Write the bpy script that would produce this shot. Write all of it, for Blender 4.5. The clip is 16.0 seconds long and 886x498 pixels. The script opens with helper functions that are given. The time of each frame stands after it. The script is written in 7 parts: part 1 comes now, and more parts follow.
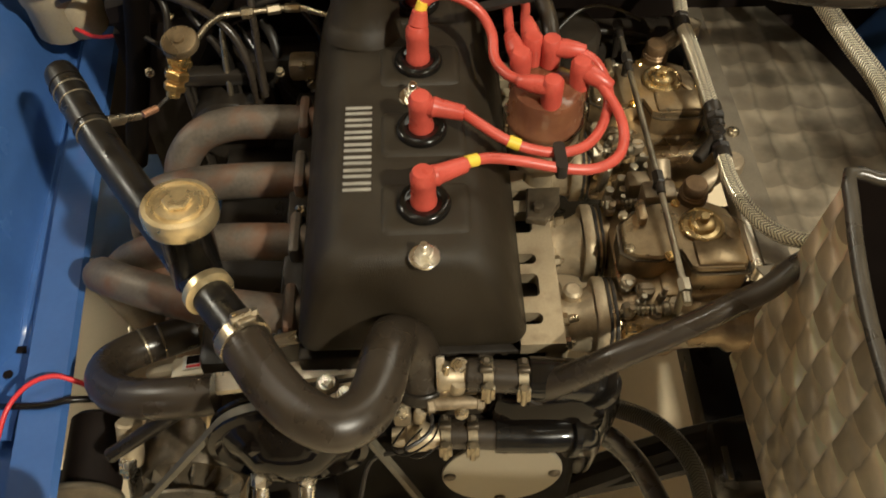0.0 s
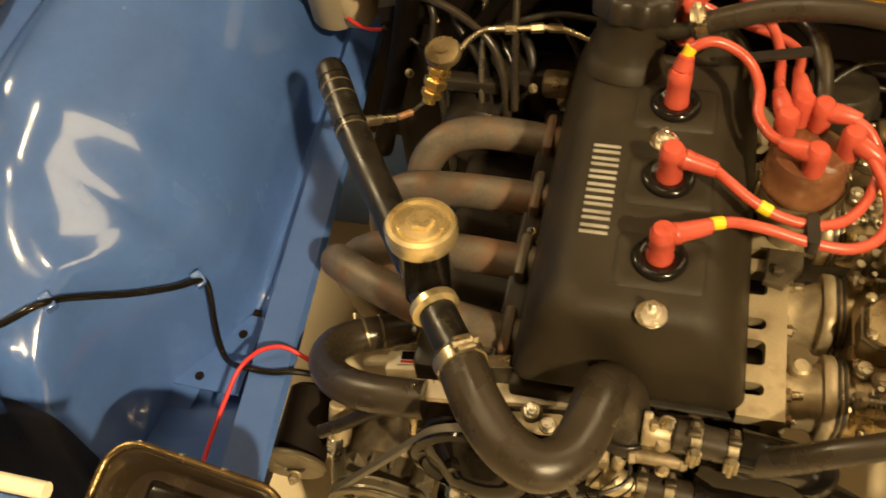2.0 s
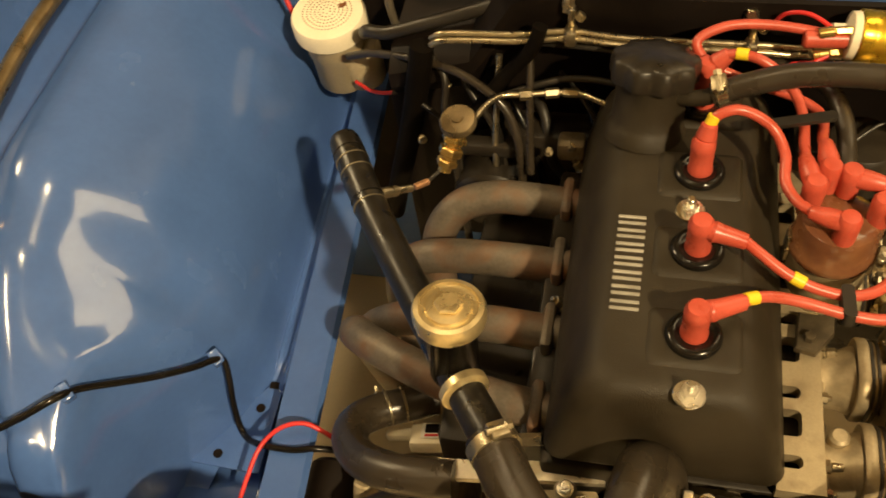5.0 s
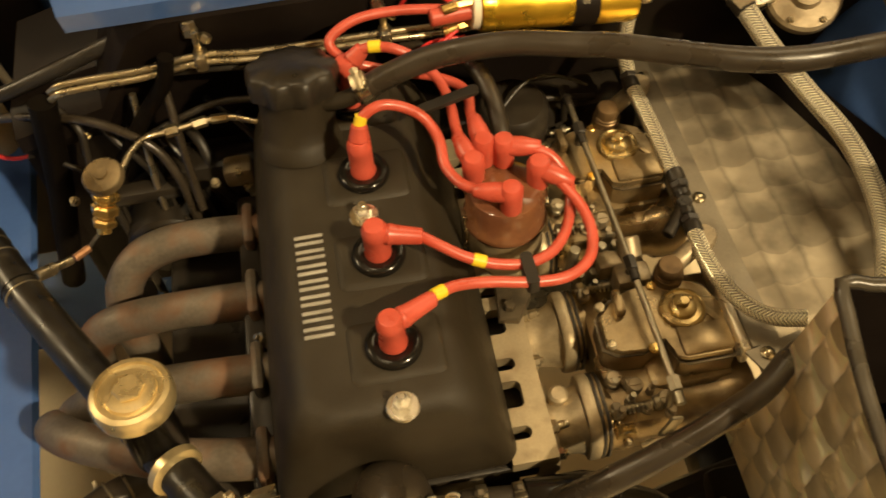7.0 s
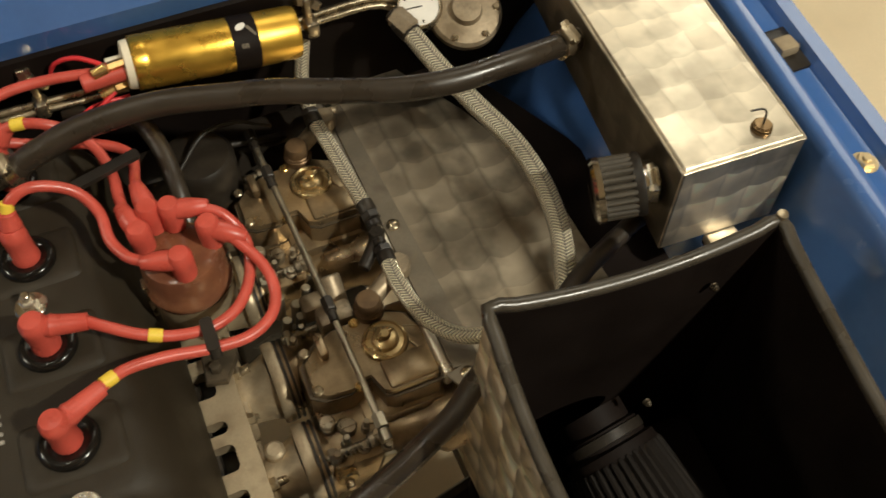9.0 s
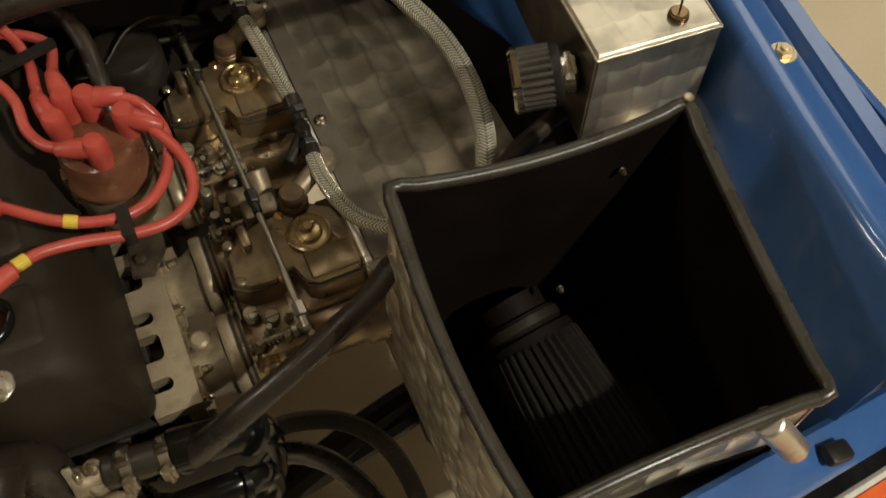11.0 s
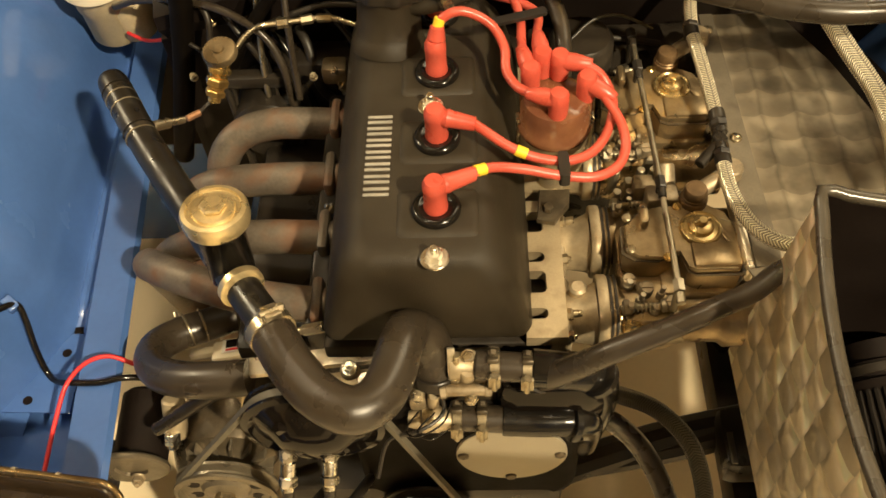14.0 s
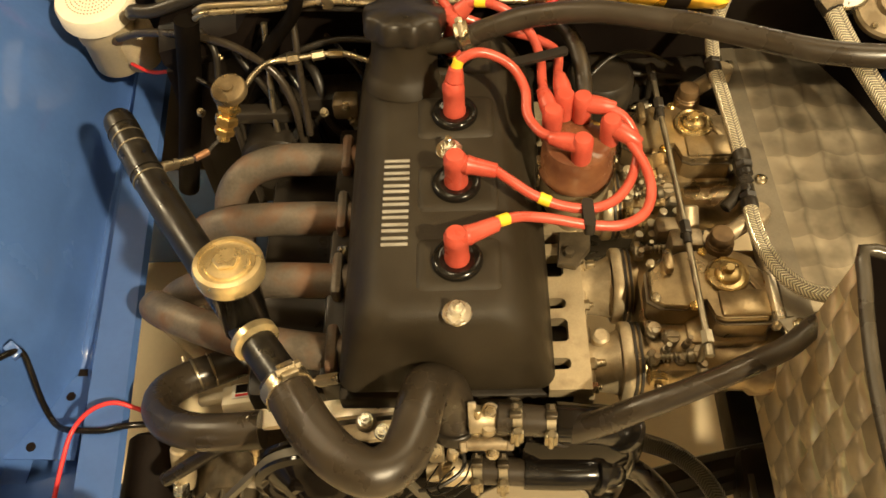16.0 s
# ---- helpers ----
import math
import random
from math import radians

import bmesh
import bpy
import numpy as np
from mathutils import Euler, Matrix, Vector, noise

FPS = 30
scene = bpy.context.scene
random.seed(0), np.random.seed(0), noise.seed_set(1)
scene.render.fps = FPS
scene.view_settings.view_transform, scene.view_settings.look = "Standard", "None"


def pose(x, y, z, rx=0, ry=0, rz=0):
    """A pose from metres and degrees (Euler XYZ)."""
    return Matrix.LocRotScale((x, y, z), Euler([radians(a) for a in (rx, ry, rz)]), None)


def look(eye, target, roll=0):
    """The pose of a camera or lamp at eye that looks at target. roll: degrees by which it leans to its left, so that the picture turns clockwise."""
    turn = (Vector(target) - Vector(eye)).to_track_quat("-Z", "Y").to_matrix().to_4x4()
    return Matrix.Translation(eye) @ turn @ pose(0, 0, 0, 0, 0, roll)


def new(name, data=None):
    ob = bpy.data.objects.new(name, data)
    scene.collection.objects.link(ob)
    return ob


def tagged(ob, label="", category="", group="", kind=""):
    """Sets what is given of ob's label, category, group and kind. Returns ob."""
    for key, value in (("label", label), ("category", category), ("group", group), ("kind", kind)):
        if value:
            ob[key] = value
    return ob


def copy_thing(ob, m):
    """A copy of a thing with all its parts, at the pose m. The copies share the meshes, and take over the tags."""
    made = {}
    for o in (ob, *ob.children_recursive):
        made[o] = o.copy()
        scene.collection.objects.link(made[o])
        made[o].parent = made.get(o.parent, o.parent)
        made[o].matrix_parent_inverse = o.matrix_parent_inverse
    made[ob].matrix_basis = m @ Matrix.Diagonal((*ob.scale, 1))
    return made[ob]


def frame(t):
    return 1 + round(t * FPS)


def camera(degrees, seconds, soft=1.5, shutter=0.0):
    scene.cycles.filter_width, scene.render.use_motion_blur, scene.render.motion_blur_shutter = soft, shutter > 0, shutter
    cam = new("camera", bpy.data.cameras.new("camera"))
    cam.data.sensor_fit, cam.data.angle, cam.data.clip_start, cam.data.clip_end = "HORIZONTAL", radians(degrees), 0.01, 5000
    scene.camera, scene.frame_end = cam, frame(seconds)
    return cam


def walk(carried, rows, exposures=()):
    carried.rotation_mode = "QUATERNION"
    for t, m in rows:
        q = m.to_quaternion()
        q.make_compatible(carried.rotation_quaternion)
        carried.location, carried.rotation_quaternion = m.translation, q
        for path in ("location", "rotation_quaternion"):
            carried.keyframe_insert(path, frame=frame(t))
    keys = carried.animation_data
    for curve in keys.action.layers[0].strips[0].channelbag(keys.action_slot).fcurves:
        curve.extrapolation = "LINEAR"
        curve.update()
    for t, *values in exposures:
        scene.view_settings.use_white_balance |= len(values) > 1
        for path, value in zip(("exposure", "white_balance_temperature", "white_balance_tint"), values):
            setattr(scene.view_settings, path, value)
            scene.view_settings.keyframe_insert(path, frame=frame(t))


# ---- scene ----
cam = camera(51.5, 16.0, soft=1.6, shutter=0.35)
PATH = [
    (0, (0.007, -0.37, 1.377), (0.037, 0.842, -0.214), -0.9),
    (0.5, (0.016, -0.378, 1.389), (-0.042, 0.759, -0.256), -4.0),
    (1, (0.01, -0.359, 1.402), (-0.149, 0.755, -0.251), -6.3),
    (1.5, (0.004, -0.341, 1.408), (-0.292, 0.775, -0.226), -8.2),
    (2, (-0.012, -0.329, 1.416), (-0.428, 0.785, -0.192), -9.2),
    (2.5, (-0.031, -0.321, 1.425), (-0.545, 0.791, -0.156), -9.5),
    (3, (-0.041, -0.321, 1.429), (-0.616, 0.798, -0.126), -9.6),
    (3.2, (-0.041, -0.32, 1.43), (-0.634, 0.801, -0.116), -9.8),
    (5.3, (-0.049, -0.281, 1.434), (-0.371, 0.89, -0.155), -9.3),
    (5.5, (-0.052, -0.274, 1.433), (-0.304, 0.9, -0.166), -8.3),
    (6, (-0.047, -0.26, 1.424), (-0.145, 0.919, -0.189), -6.3),
    (6.5, (-0.025, -0.246, 1.419), (0.0, 0.917, -0.207), -5.3),
    (7, (0.008, -0.235, 1.417), (0.137, 0.907, -0.219), -4.5),
    (7.5, (0.037, -0.232, 1.415), (0.281, 0.893, -0.221), -2.7),
    (8, (0.071, -0.23, 1.417), (0.418, 0.864, -0.221), -0.9),
    (8.5, (0.111, -0.234, 1.42), (0.522, 0.84, -0.217), -0.3),
    (9, (0.142, -0.233, 1.426), (0.606, 0.81, -0.217), 0.5),
    (9.2, (0.157, -0.234, 1.428), (0.628, 0.802, -0.216), 0.4),
    (11.3, (0.183, -0.301, 1.409), (0.601, 0.589, -0.332), 1.8),
    (11.5, (0.179, -0.31, 1.41), (0.555, 0.572, -0.345), 1.2),
    (12, (0.152, -0.339, 1.407), (0.415, 0.577, -0.351), -0.7),
    (12.5, (0.116, -0.362, 1.412), (0.264, 0.626, -0.321), -2.8),
    (13, (0.081, -0.375, 1.421), (0.112, 0.702, -0.264), -4.5),
    (13.5, (0.058, -0.386, 1.434), (0.003, 0.751, -0.21), -5.1),
    (14, (0.046, -0.39, 1.447), (-0.044, 0.771, -0.178), -5.0),
    (14.5, (0.037, -0.383, 1.451), (-0.042, 0.784, -0.171), -4.5),
    (15, (0.028, -0.371, 1.448), (-0.044, 0.804, -0.169), -4.2),
    (15.5, (0.023, -0.356, 1.447), (-0.05, 0.822, -0.168), -4.3),
    (16, (0.022, -0.338, 1.452), (-0.054, 0.824, -0.173), -4.6),
]
walk(cam, [(t, look(eye, target, roll)) for t, eye, target, roll in PATH],
     [(0, -0.95, 5000, 10), (0.5, -0.45, 5500, 10), (1.5, -0.38, 6300, 10), (2, -0.57, 6950, 10), (2.5, -0.86, 6950, 10), (3.2, -0.94, 7150, 10), (5.3, -0.73, 6950, 10), (6, -0.88, 7450, 10), (6.5, -0.81, 7650, 10), (7, -0.81, 6800, 10), (7.5, -0.94, 5850, 10), (8, -0.95, 5120, 10), (8.5, -1.1, 5000, 10), (9.2, -1.45, 4900, 10), (11.3, -1.9, 4800, 10), (11.5, -1.72, 4900, 10), (12, -0.64, 5700, 10), (13, -0.74, 6200, 10), (13.5, -0.52, 6150, 10), (14, -0.34, 6100, 10), (16, -0.37, 6350, 10)])

# ---- light: a warm indoor hall with ceiling lamps and one added fill ----
world = bpy.data.worlds.new("hall_air")
scene.world = world
world.use_nodes = True
world.node_tree.nodes["Background"].inputs[0].default_value = (1.0, 0.82, 0.56, 1)
world.node_tree.nodes["Background"].inputs[1].default_value = 0.018


def ceiling_or_fill_lamp(x, y, z, sx, sy, watts, turn=0.0, colour=(1.0, 0.79, 0.475)):
    data = bpy.data.lights.new("ceiling_or_fill_lamp", "AREA")
    data.shape, data.size, data.size_y, data.energy, data.color = "RECTANGLE", sx, sy, watts, colour
    ob = new("ceiling_or_fill_lamp", data)
    ob.location, ob.rotation_euler = (x, y, z), (0, 0, radians(turn))
    return ob


# the strong lamp behind the camera's shoulder, the long panel beyond the bulkhead, a row of small downlights
ceiling_or_fill_lamp(2.14, -2.50, 4.1, 0.16, 0.16, 760)
ceiling_or_fill_lamp(3.70, 3.30, 4.1, 6.2, 1.0, 190, 41)
for x, y in ((-0.46, 1.0), (-0.94, 0.14), (-2.15, -0.65)):
    ceiling_or_fill_lamp(x, y, 4.1, 0.18, 0.18, 16)
# added fill without a known lamp, brightens faces turned to -x
ceiling_or_fill_lamp(-4.3, 1.8, 4.1, 0.9, 0.9, 300)

# ---- materials ----


def nodes_of(name):
    m = bpy.data.materials.new(name)
    m.use_nodes = True
    nt = m.node_tree
    return m, nt, nt.nodes["Principled BSDF"], nt.nodes, nt.links


def surf(name, base, rough=0.5, metal=0.0, vary=0.25, scale=30.0, fine=400.0, bump=0.15, coat=0.0,
         stain=None, stain_at=0.55, stain_scale=8.0, rough_vary=0.12, per_object=0.0, spec=0.5):
    """A surface with colour variation at two scales, optional stains and fine relief."""
    m, nt, p, nodes, links = nodes_of(name)
    tc = nodes.new("ShaderNodeTexCoord")
    geo = nodes.new("ShaderNodeNewGeometry")
    n1, n2 = nodes.new("ShaderNodeTexNoise"), nodes.new("ShaderNodeTexNoise")
    n1.inputs["Scale"].default_value, n1.inputs["Detail"].default_value = scale, 5
    n2.inputs["Scale"].default_value, n2.inputs["Detail"].default_value = fine, 3
    links.new(geo.outputs["Position"], n1.inputs["Vector"])
    links.new(geo.outputs["Position"], n2.inputs["Vector"])
    ramp = nodes.new("ShaderNodeMapRange")
    ramp.inputs["To Min"].default_value, ramp.inputs["To Max"].default_value = 1 - vary, 1 + vary
    ramp.inputs["From Min"].default_value, ramp.inputs["From Max"].default_value = 0.3, 0.7
    mixn = nodes.new("ShaderNodeMath")
    mixn.operation = "MULTIPLY_ADD"
    mixn.inputs[1].default_value = 0.7
    links.new(n1.outputs["Fac"], mixn.inputs[0])
    sc = nodes.new("ShaderNodeMath")
    sc.operation = "MULTIPLY"
    sc.inputs[1].default_value = 0.3
    links.new(n2.outputs["Fac"], sc.inputs[0])
    links.new(sc.outputs[0], mixn.inputs[2])
    links.new(mixn.outputs[0], ramp.inputs["Value"])
    mul = nodes.new("ShaderNodeMixRGB")
    mul.blend_type = "MULTIPLY"
    mul.inputs[0].default_value = 1.0
    mul.inputs[1].default_value = (*base, 1)
    links.new(ramp.outputs[0], mul.inputs[2])
    out = mul.outputs[0]
    if stain:
        n3 = nodes.new("ShaderNodeTexNoise")
        n3.inputs["Scale"].default_value, n3.inputs["Detail"].default_value = stain_scale, 6
        links.new(geo.outputs["Position"], n3.inputs["Vector"])
        r3 = nodes.new("ShaderNodeMapRange")
        r3.inputs["From Min"].default_value, r3.inputs["From Max"].default_value = stain_at - 0.08, stain_at + 0.1
        links.new(n3.outputs["Fac"], r3.inputs["Value"])
        mx = nodes.new("ShaderNodeMixRGB")
        mx.inputs[2].default_value = (*stain, 1)
        links.new(r3.outputs[0], mx.inputs[0])
        links.new(out, mx.inputs[1])
        out = mx.outputs[0]
    if per_object:
        oi = nodes.new("ShaderNodeObjectInfo")
        r4 = nodes.new("ShaderNodeMapRange")
        r4.inputs["To Min"].default_value, r4.inputs["To Max"].default_value = 1 - per_object, 1 + per_object
        links.new(oi.outputs["Random"], r4.inputs["Value"])
        m4 = nodes.new("ShaderNodeMixRGB")
        m4.blend_type = "MULTIPLY"
        m4.inputs[0].default_value = 1.0
        links.new(out, m4.inputs[1])
        links.new(r4.outputs[0], m4.inputs[2])
        out = m4.outputs[0]
    links.new(out, p.inputs["Base Color"])
    rr = nodes.new("ShaderNodeMapRange")
    rr.inputs["From Min"].default_value, rr.inputs["From Max"].default_value = 0.3, 0.7
    rr.inputs["To Min"].default_value, rr.inputs["To Max"].default_value = max(0.03, rough - rough_vary), min(1, rough + rough_vary)
    links.new(n1.outputs["Fac"], rr.inputs["Value"])
    links.new(rr.outputs[0], p.inputs["Roughness"])
    p.inputs["Metallic"].default_value = metal
    p.inputs["Coat Weight"].default_value = coat
    p.inputs["Specular IOR Level"].default_value = spec
    p.inputs["Coat Roughness"].default_value = 0.06
    if bump:
        b = nodes.new("ShaderNodeBump")
        b.inputs["Strength"].default_value, b.inputs["Distance"].default_value = bump, 0.001
        links.new(n2.outputs["Fac"], b.inputs["Height"])
        links.new(b.outputs[0], p.inputs["Normal"])
    return m


def jewelled(name, u_axis, v_axis, pitch=0.021, base=(0.60, 0.58, 0.52), depth=1.0, rough=(0.28, 0.5), skew=0.5, tall=1.3, line=0.3, reach=1.05):
    """Engine-turned aluminium: overlapping spots brushed in rings, each lapping over the next, set in slanting rows;
    their sheen is painted in.
    """
    m, nt, p, nodes, links = nodes_of(name)
    geo = nodes.new("ShaderNodeNewGeometry")
    sep = nodes.new("ShaderNodeSeparateXYZ")
    links.new(geo.outputs["Position"], sep.inputs[0])

    def math_node(op, a, b=None, c=None):
        n = nodes.new("ShaderNodeMath")
        n.operation = op
        for i, v in enumerate((a, b, c)):
            if v is None:
                continue
            if isinstance(v, (int, float)):
                n.inputs[i].default_value = v
            else:
                links.new(v, n.inputs[i])
        return n.outputs[0]

    def ramp(value, f0, f1, t0, t1):
        n = nodes.new("ShaderNodeMapRange")
        n.interpolation_type = "SMOOTHSTEP"
        for key, v in (("From Min", f0), ("From Max", f1), ("To Min", t0), ("To Max", t1)):
            n.inputs[key].default_value = v
        links.new(value, n.inputs["Value"])
        return n.outputs[0]

    def noise(scale, detail):
        n = nodes.new("ShaderNodeTexNoise")
        n.inputs["Scale"].default_value, n.inputs["Detail"].default_value = scale, detail
        links.new(geo.outputs["Position"], n.inputs["Vector"])
        return n.outputs["Fac"]

    def warp(seed_scale, amount):
        return math_node("MULTIPLY_ADD", noise(seed_scale, 2), amount, -amount / 2)

    # spots of radius `reach` in columns; each lies over the one below it and over the column before
    u = math_node("ADD", math_node("DIVIDE", sep.outputs[u_axis], pitch), warp(33, 0.3))
    column = math_node("FLOOR", u)
    du = math_node("SUBTRACT", math_node("FRACT", u), 0.72 if skew else 0.5)
    v = math_node("ADD", math_node("DIVIDE", sep.outputs[v_axis], pitch), warp(27, 0.45))
    v = math_node("MULTIPLY_ADD", column, skew * tall, v)
    half = math_node("SQRT", math_node("SUBTRACT", reach * reach, math_node("MULTIPLY", du, du)))
    k = math_node("FLOOR", math_node("DIVIDE", math_node("ADD", v, half), tall))
    dv = math_node("SUBTRACT", v, math_node("MULTIPLY", k, tall))
    cell = nodes.new("ShaderNodeTexWhiteNoise")
    cell.noise_dimensions = "2D"
    at = nodes.new("ShaderNodeCombineXYZ")
    links.new(column, at.inputs[0])
    links.new(k, at.inputs[1])
    links.new(at.outputs[0], cell.inputs["Vector"])
    big, mid = noise(9, 5), noise(60, 4)
    # brushed rings run round each spot's centre
    ring = nodes.new("ShaderNodeCombineXYZ")
    links.new(math_node("MULTIPLY", dv, -1.0), ring.inputs[u_axis])
    links.new(du, ring.inputs[v_axis])
    links.new(ring.outputs[0], p.inputs["Tangent"])
    p.inputs["Anisotropic"].default_value = min(0.75, 0.8 * depth)
    # each spot's sheen, bright at its top, is painted into the base colour
    tone = ramp(math_node("MULTIPLY_ADD", du, -0.55, dv), -0.75 * reach, tall - 0.72 * reach, 1 - 0.34 * depth, 1 + 0.5 * depth)
    edge = ramp(math_node("ABSOLUTE", math_node("SUBTRACT", math_node("FRACT", u), 0.5)), 0.36, 0.5, 1.0, 1 - line)
    tone = math_node("MULTIPLY", tone, edge)
    tone = math_node("MULTIPLY", tone, math_node("MULTIPLY_ADD", cell.outputs["Value"], 0.3 * depth, 1 - 0.15 * depth))
    tone = math_node("MULTIPLY", tone, math_node("MULTIPLY_ADD", big, 1.25, 0.35))
    tone = math_node("MULTIPLY", tone, math_node("MULTIPLY_ADD", mid, 0.3, 0.85))
    if not skew:
        tone = math_node("MULTIPLY", tone, ramp(noise(24, 3), 0.34, 0.56, 1 - depth, 1.04))
    mul = nodes.new("ShaderNodeMixRGB")
    mul.blend_type = "MULTIPLY"
    mul.inputs[0].default_value = 1
    mul.inputs[1].default_value = (*base, 1)
    links.new(tone, mul.inputs[2])
    links.new(mul.outputs[0], p.inputs["Base Color"])
    p.inputs["Metallic"].default_value = 0.92
    links.new(ramp(math_node("MULTIPLY_ADD", cell.outputs["Value"], 0.4, math_node("MULTIPLY", big, 0.6)), 0.2, 0.8, *rough), p.inputs["Roughness"])
    return m


def braided(name, base=(0.95, 0.85, 0.63)):
    """Woven steel sheath, its strands crossing along the tube's own coordinates."""
    m, nt, p, nodes, links = nodes_of(name)
    uv = nodes.new("ShaderNodeUVMap")
    sep = nodes.new("ShaderNodeSeparateXYZ")
    links.new(uv.outputs[0], sep.inputs[0])

    def math_node(op, a, b=None):
        n = nodes.new("ShaderNodeMath")
        n.operation = op
        for i, v in enumerate((a, b)):
            if v is None:
                continue
            if isinstance(v, (int, float)):
                n.inputs[i].default_value = v
            else:
                links.new(v, n.inputs[i])
        return n.outputs[0]

    a = math_node("ABSOLUTE", math_node("SUBTRACT", math_node("FRACT", math_node("MULTIPLY", sep.outputs[0], 4.0)), 0.5))
    b = math_node("MULTIPLY", sep.outputs[1], 2050.0)
    h = math_node("SINE", math_node("ADD", math_node("MULTIPLY", a, 19.0), b))
    ramp = nodes.new("ShaderNodeMapRange")
    ramp.inputs["From Min"].default_value, ramp.inputs["From Max"].default_value = -0.7, 0.8
    ramp.inputs["To Min"].default_value, ramp.inputs["To Max"].default_value = 0.45, 1.3
    links.new(h, ramp.inputs["Value"])
    mul = nodes.new("ShaderNodeMixRGB")
    mul.blend_type = "MULTIPLY"
    mul.inputs[0].default_value = 1
    mul.inputs[1].default_value = (*base, 1)
    groove = nodes.new("ShaderNodeMapRange")
    groove.inputs["From Min"].default_value, groove.inputs["From Max"].default_value = 0.0, 0.12
    groove.inputs["To Min"].default_value, groove.inputs["To Max"].default_value = 0.45, 1.0
    links.new(a, groove.inputs["Value"])
    links.new(math_node("MULTIPLY", ramp.outputs[0], groove.outputs[0]), mul.inputs[2])
    links.new(mul.outputs[0], p.inputs["Base Color"])
    p.inputs["Metallic"].default_value, p.inputs["Roughness"].default_value = 0.55, 0.4
    bp = nodes.new("ShaderNodeBump")
    bp.inputs["Strength"].default_value, bp.inputs["Distance"].default_value = 0.8, 0.0012
    links.new(h, bp.inputs["Height"])
    links.new(bp.outputs[0], p.inputs["Normal"])
    return m


BLUE = surf("blue_car_paint", (0.068, 0.146, 0.40), 0.20, 0.0, 0.10, 14, 120, 0.02, 0.8, rough_vary=0.08)
CRINKLE = surf("black_crinkle_paint", (0.023, 0.0172, 0.0095), 0.50, 0, 0.25, 18, 900, 0.5, stain=(0.034, 0.027, 0.017), stain_at=0.6, stain_scale=14, spec=0.32)
GLOSS_BLACK = surf("glossy_black_paint", (0.008, 0.0068, 0.0055), 0.18, 0, 0.3, 25, 300, 0.04, 0.0, spec=0.38)
SATIN_BLACK = surf("satin_black_paint", (0.020, 0.0160, 0.0115), 0.36, 0, 0.35, 22, 300, 0.12, stain=(0.045, 0.037, 0.027), stain_at=0.66, stain_scale=20, spec=0.35)
RUBBER = surf("black_rubber", (0.021, 0.0175, 0.0135), 0.42, 0, 0.25, 30, 500, 0.08)
EDGING = surf("grey_rubber_edging", (0.050, 0.042, 0.030), 0.30, 0, 0.2, 30, 400, 0.08)
FLANGE = surf("tan_machined_flange", (0.40, 0.325, 0.205), 0.5, 0.45, 0.2, 30, 600, 0.1, stain=(0.27, 0.21, 0.13), stain_at=0.58, stain_scale=36)
OVAL = surf("dull_aluminium_plate", (0.30, 0.265, 0.195), 0.55, 0.25, 0.08, 20, 500, 0.05)
BRONZE = surf("dark_bronze_wire", (0.22, 0.15, 0.07), 0.22, 0.85, 0.3, 40, 300, 0.05)
HOSE = surf("dull_black_hose_rubber", (0.032, 0.0245, 0.0165), 0.31, 0, 0.22, 26, 600, 0.10)
RED = surf("red_silicone", (0.50, 0.080, 0.050), 0.36, 0, 0.18, 40, 500, 0.06, stain=(0.46, 0.06, 0.035), stain_at=0.62, stain_scale=30)
YELLOW = surf("yellow_marker_tape", (0.80, 0.58, 0.03), 0.45, 0, 0.12, 60, 500, 0.05)
CAST = surf("grimy_cast_alloy", (0.34, 0.275, 0.18), 0.48, 0.55, 0.35, 30, 350, 0.28, stain=(0.19, 0.145, 0.085), stain_at=0.55, stain_scale=30)
CARB = surf("brown_gold_carburettor_casting", (0.37, 0.285, 0.165), 0.34, 0.82, 0.22, 35, 380, 0.18, stain=(0.17, 0.125, 0.07), stain_at=0.58, stain_scale=24)
ALLOY = surf("machined_aluminium", (0.66, 0.60, 0.48), 0.34, 0.85, 0.16, 30, 700, 0.08, stain=(0.36, 0.31, 0.22), stain_at=0.6, stain_scale=40)
MANIFOLD = surf("cast_aluminium_manifold", (0.42, 0.345, 0.225), 0.46, 0.6, 0.25, 28, 300, 0.25, stain=(0.22, 0.17, 0.10), stain_at=0.58, stain_scale=22)
STEEL = surf("plated_steel", (0.47, 0.40, 0.27), 0.30, 0.95, 0.2, 60, 500, 0.06, stain=(0.35, 0.29, 0.2), stain_at=0.64, stain_scale=60)
ZINC = surf("yellow_zinc_plating", (0.78, 0.64, 0.36), 0.32, 0.85, 0.15, 40, 400, 0.06, stain=(0.58, 0.46, 0.24), stain_at=0.62, stain_scale=30)
SLOT_SHADE = surf("dark_slot_shade", (0.020, 0.016, 0.015), 0.5, 0, 0.3, 12, 200, 0.1, spec=0.25)
# dark blue for painted shade on the dome's front and in the pocket
SHADED_BLUE = surf("blue_with_painted_shade", (0.022, 0.027, 0.050), 0.45, 0, 0.35, 10, 200, 0.1, spec=0.3)
DULL_STEEL = surf("dull_steel_rod", (0.34, 0.30, 0.22), 0.4, 0.9, 0.2, 60, 400, 0.06)
BRASS = surf("brass", (0.80, 0.56, 0.20), 0.26, 0.95, 0.25, 50, 400, 0.1, stain=(0.42, 0.26, 0.09), stain_at=0.62, stain_scale=50)
COPPER = surf("copper_wire_end", (0.50, 0.27, 0.15), 0.4, 0.7, 0.2, 60, 300, 0.1)
GOLD = surf("gold_anodised_aluminium", (0.80, 0.50, 0.05), 0.30, 0.9, 0.08, 30, 900, 0.04)
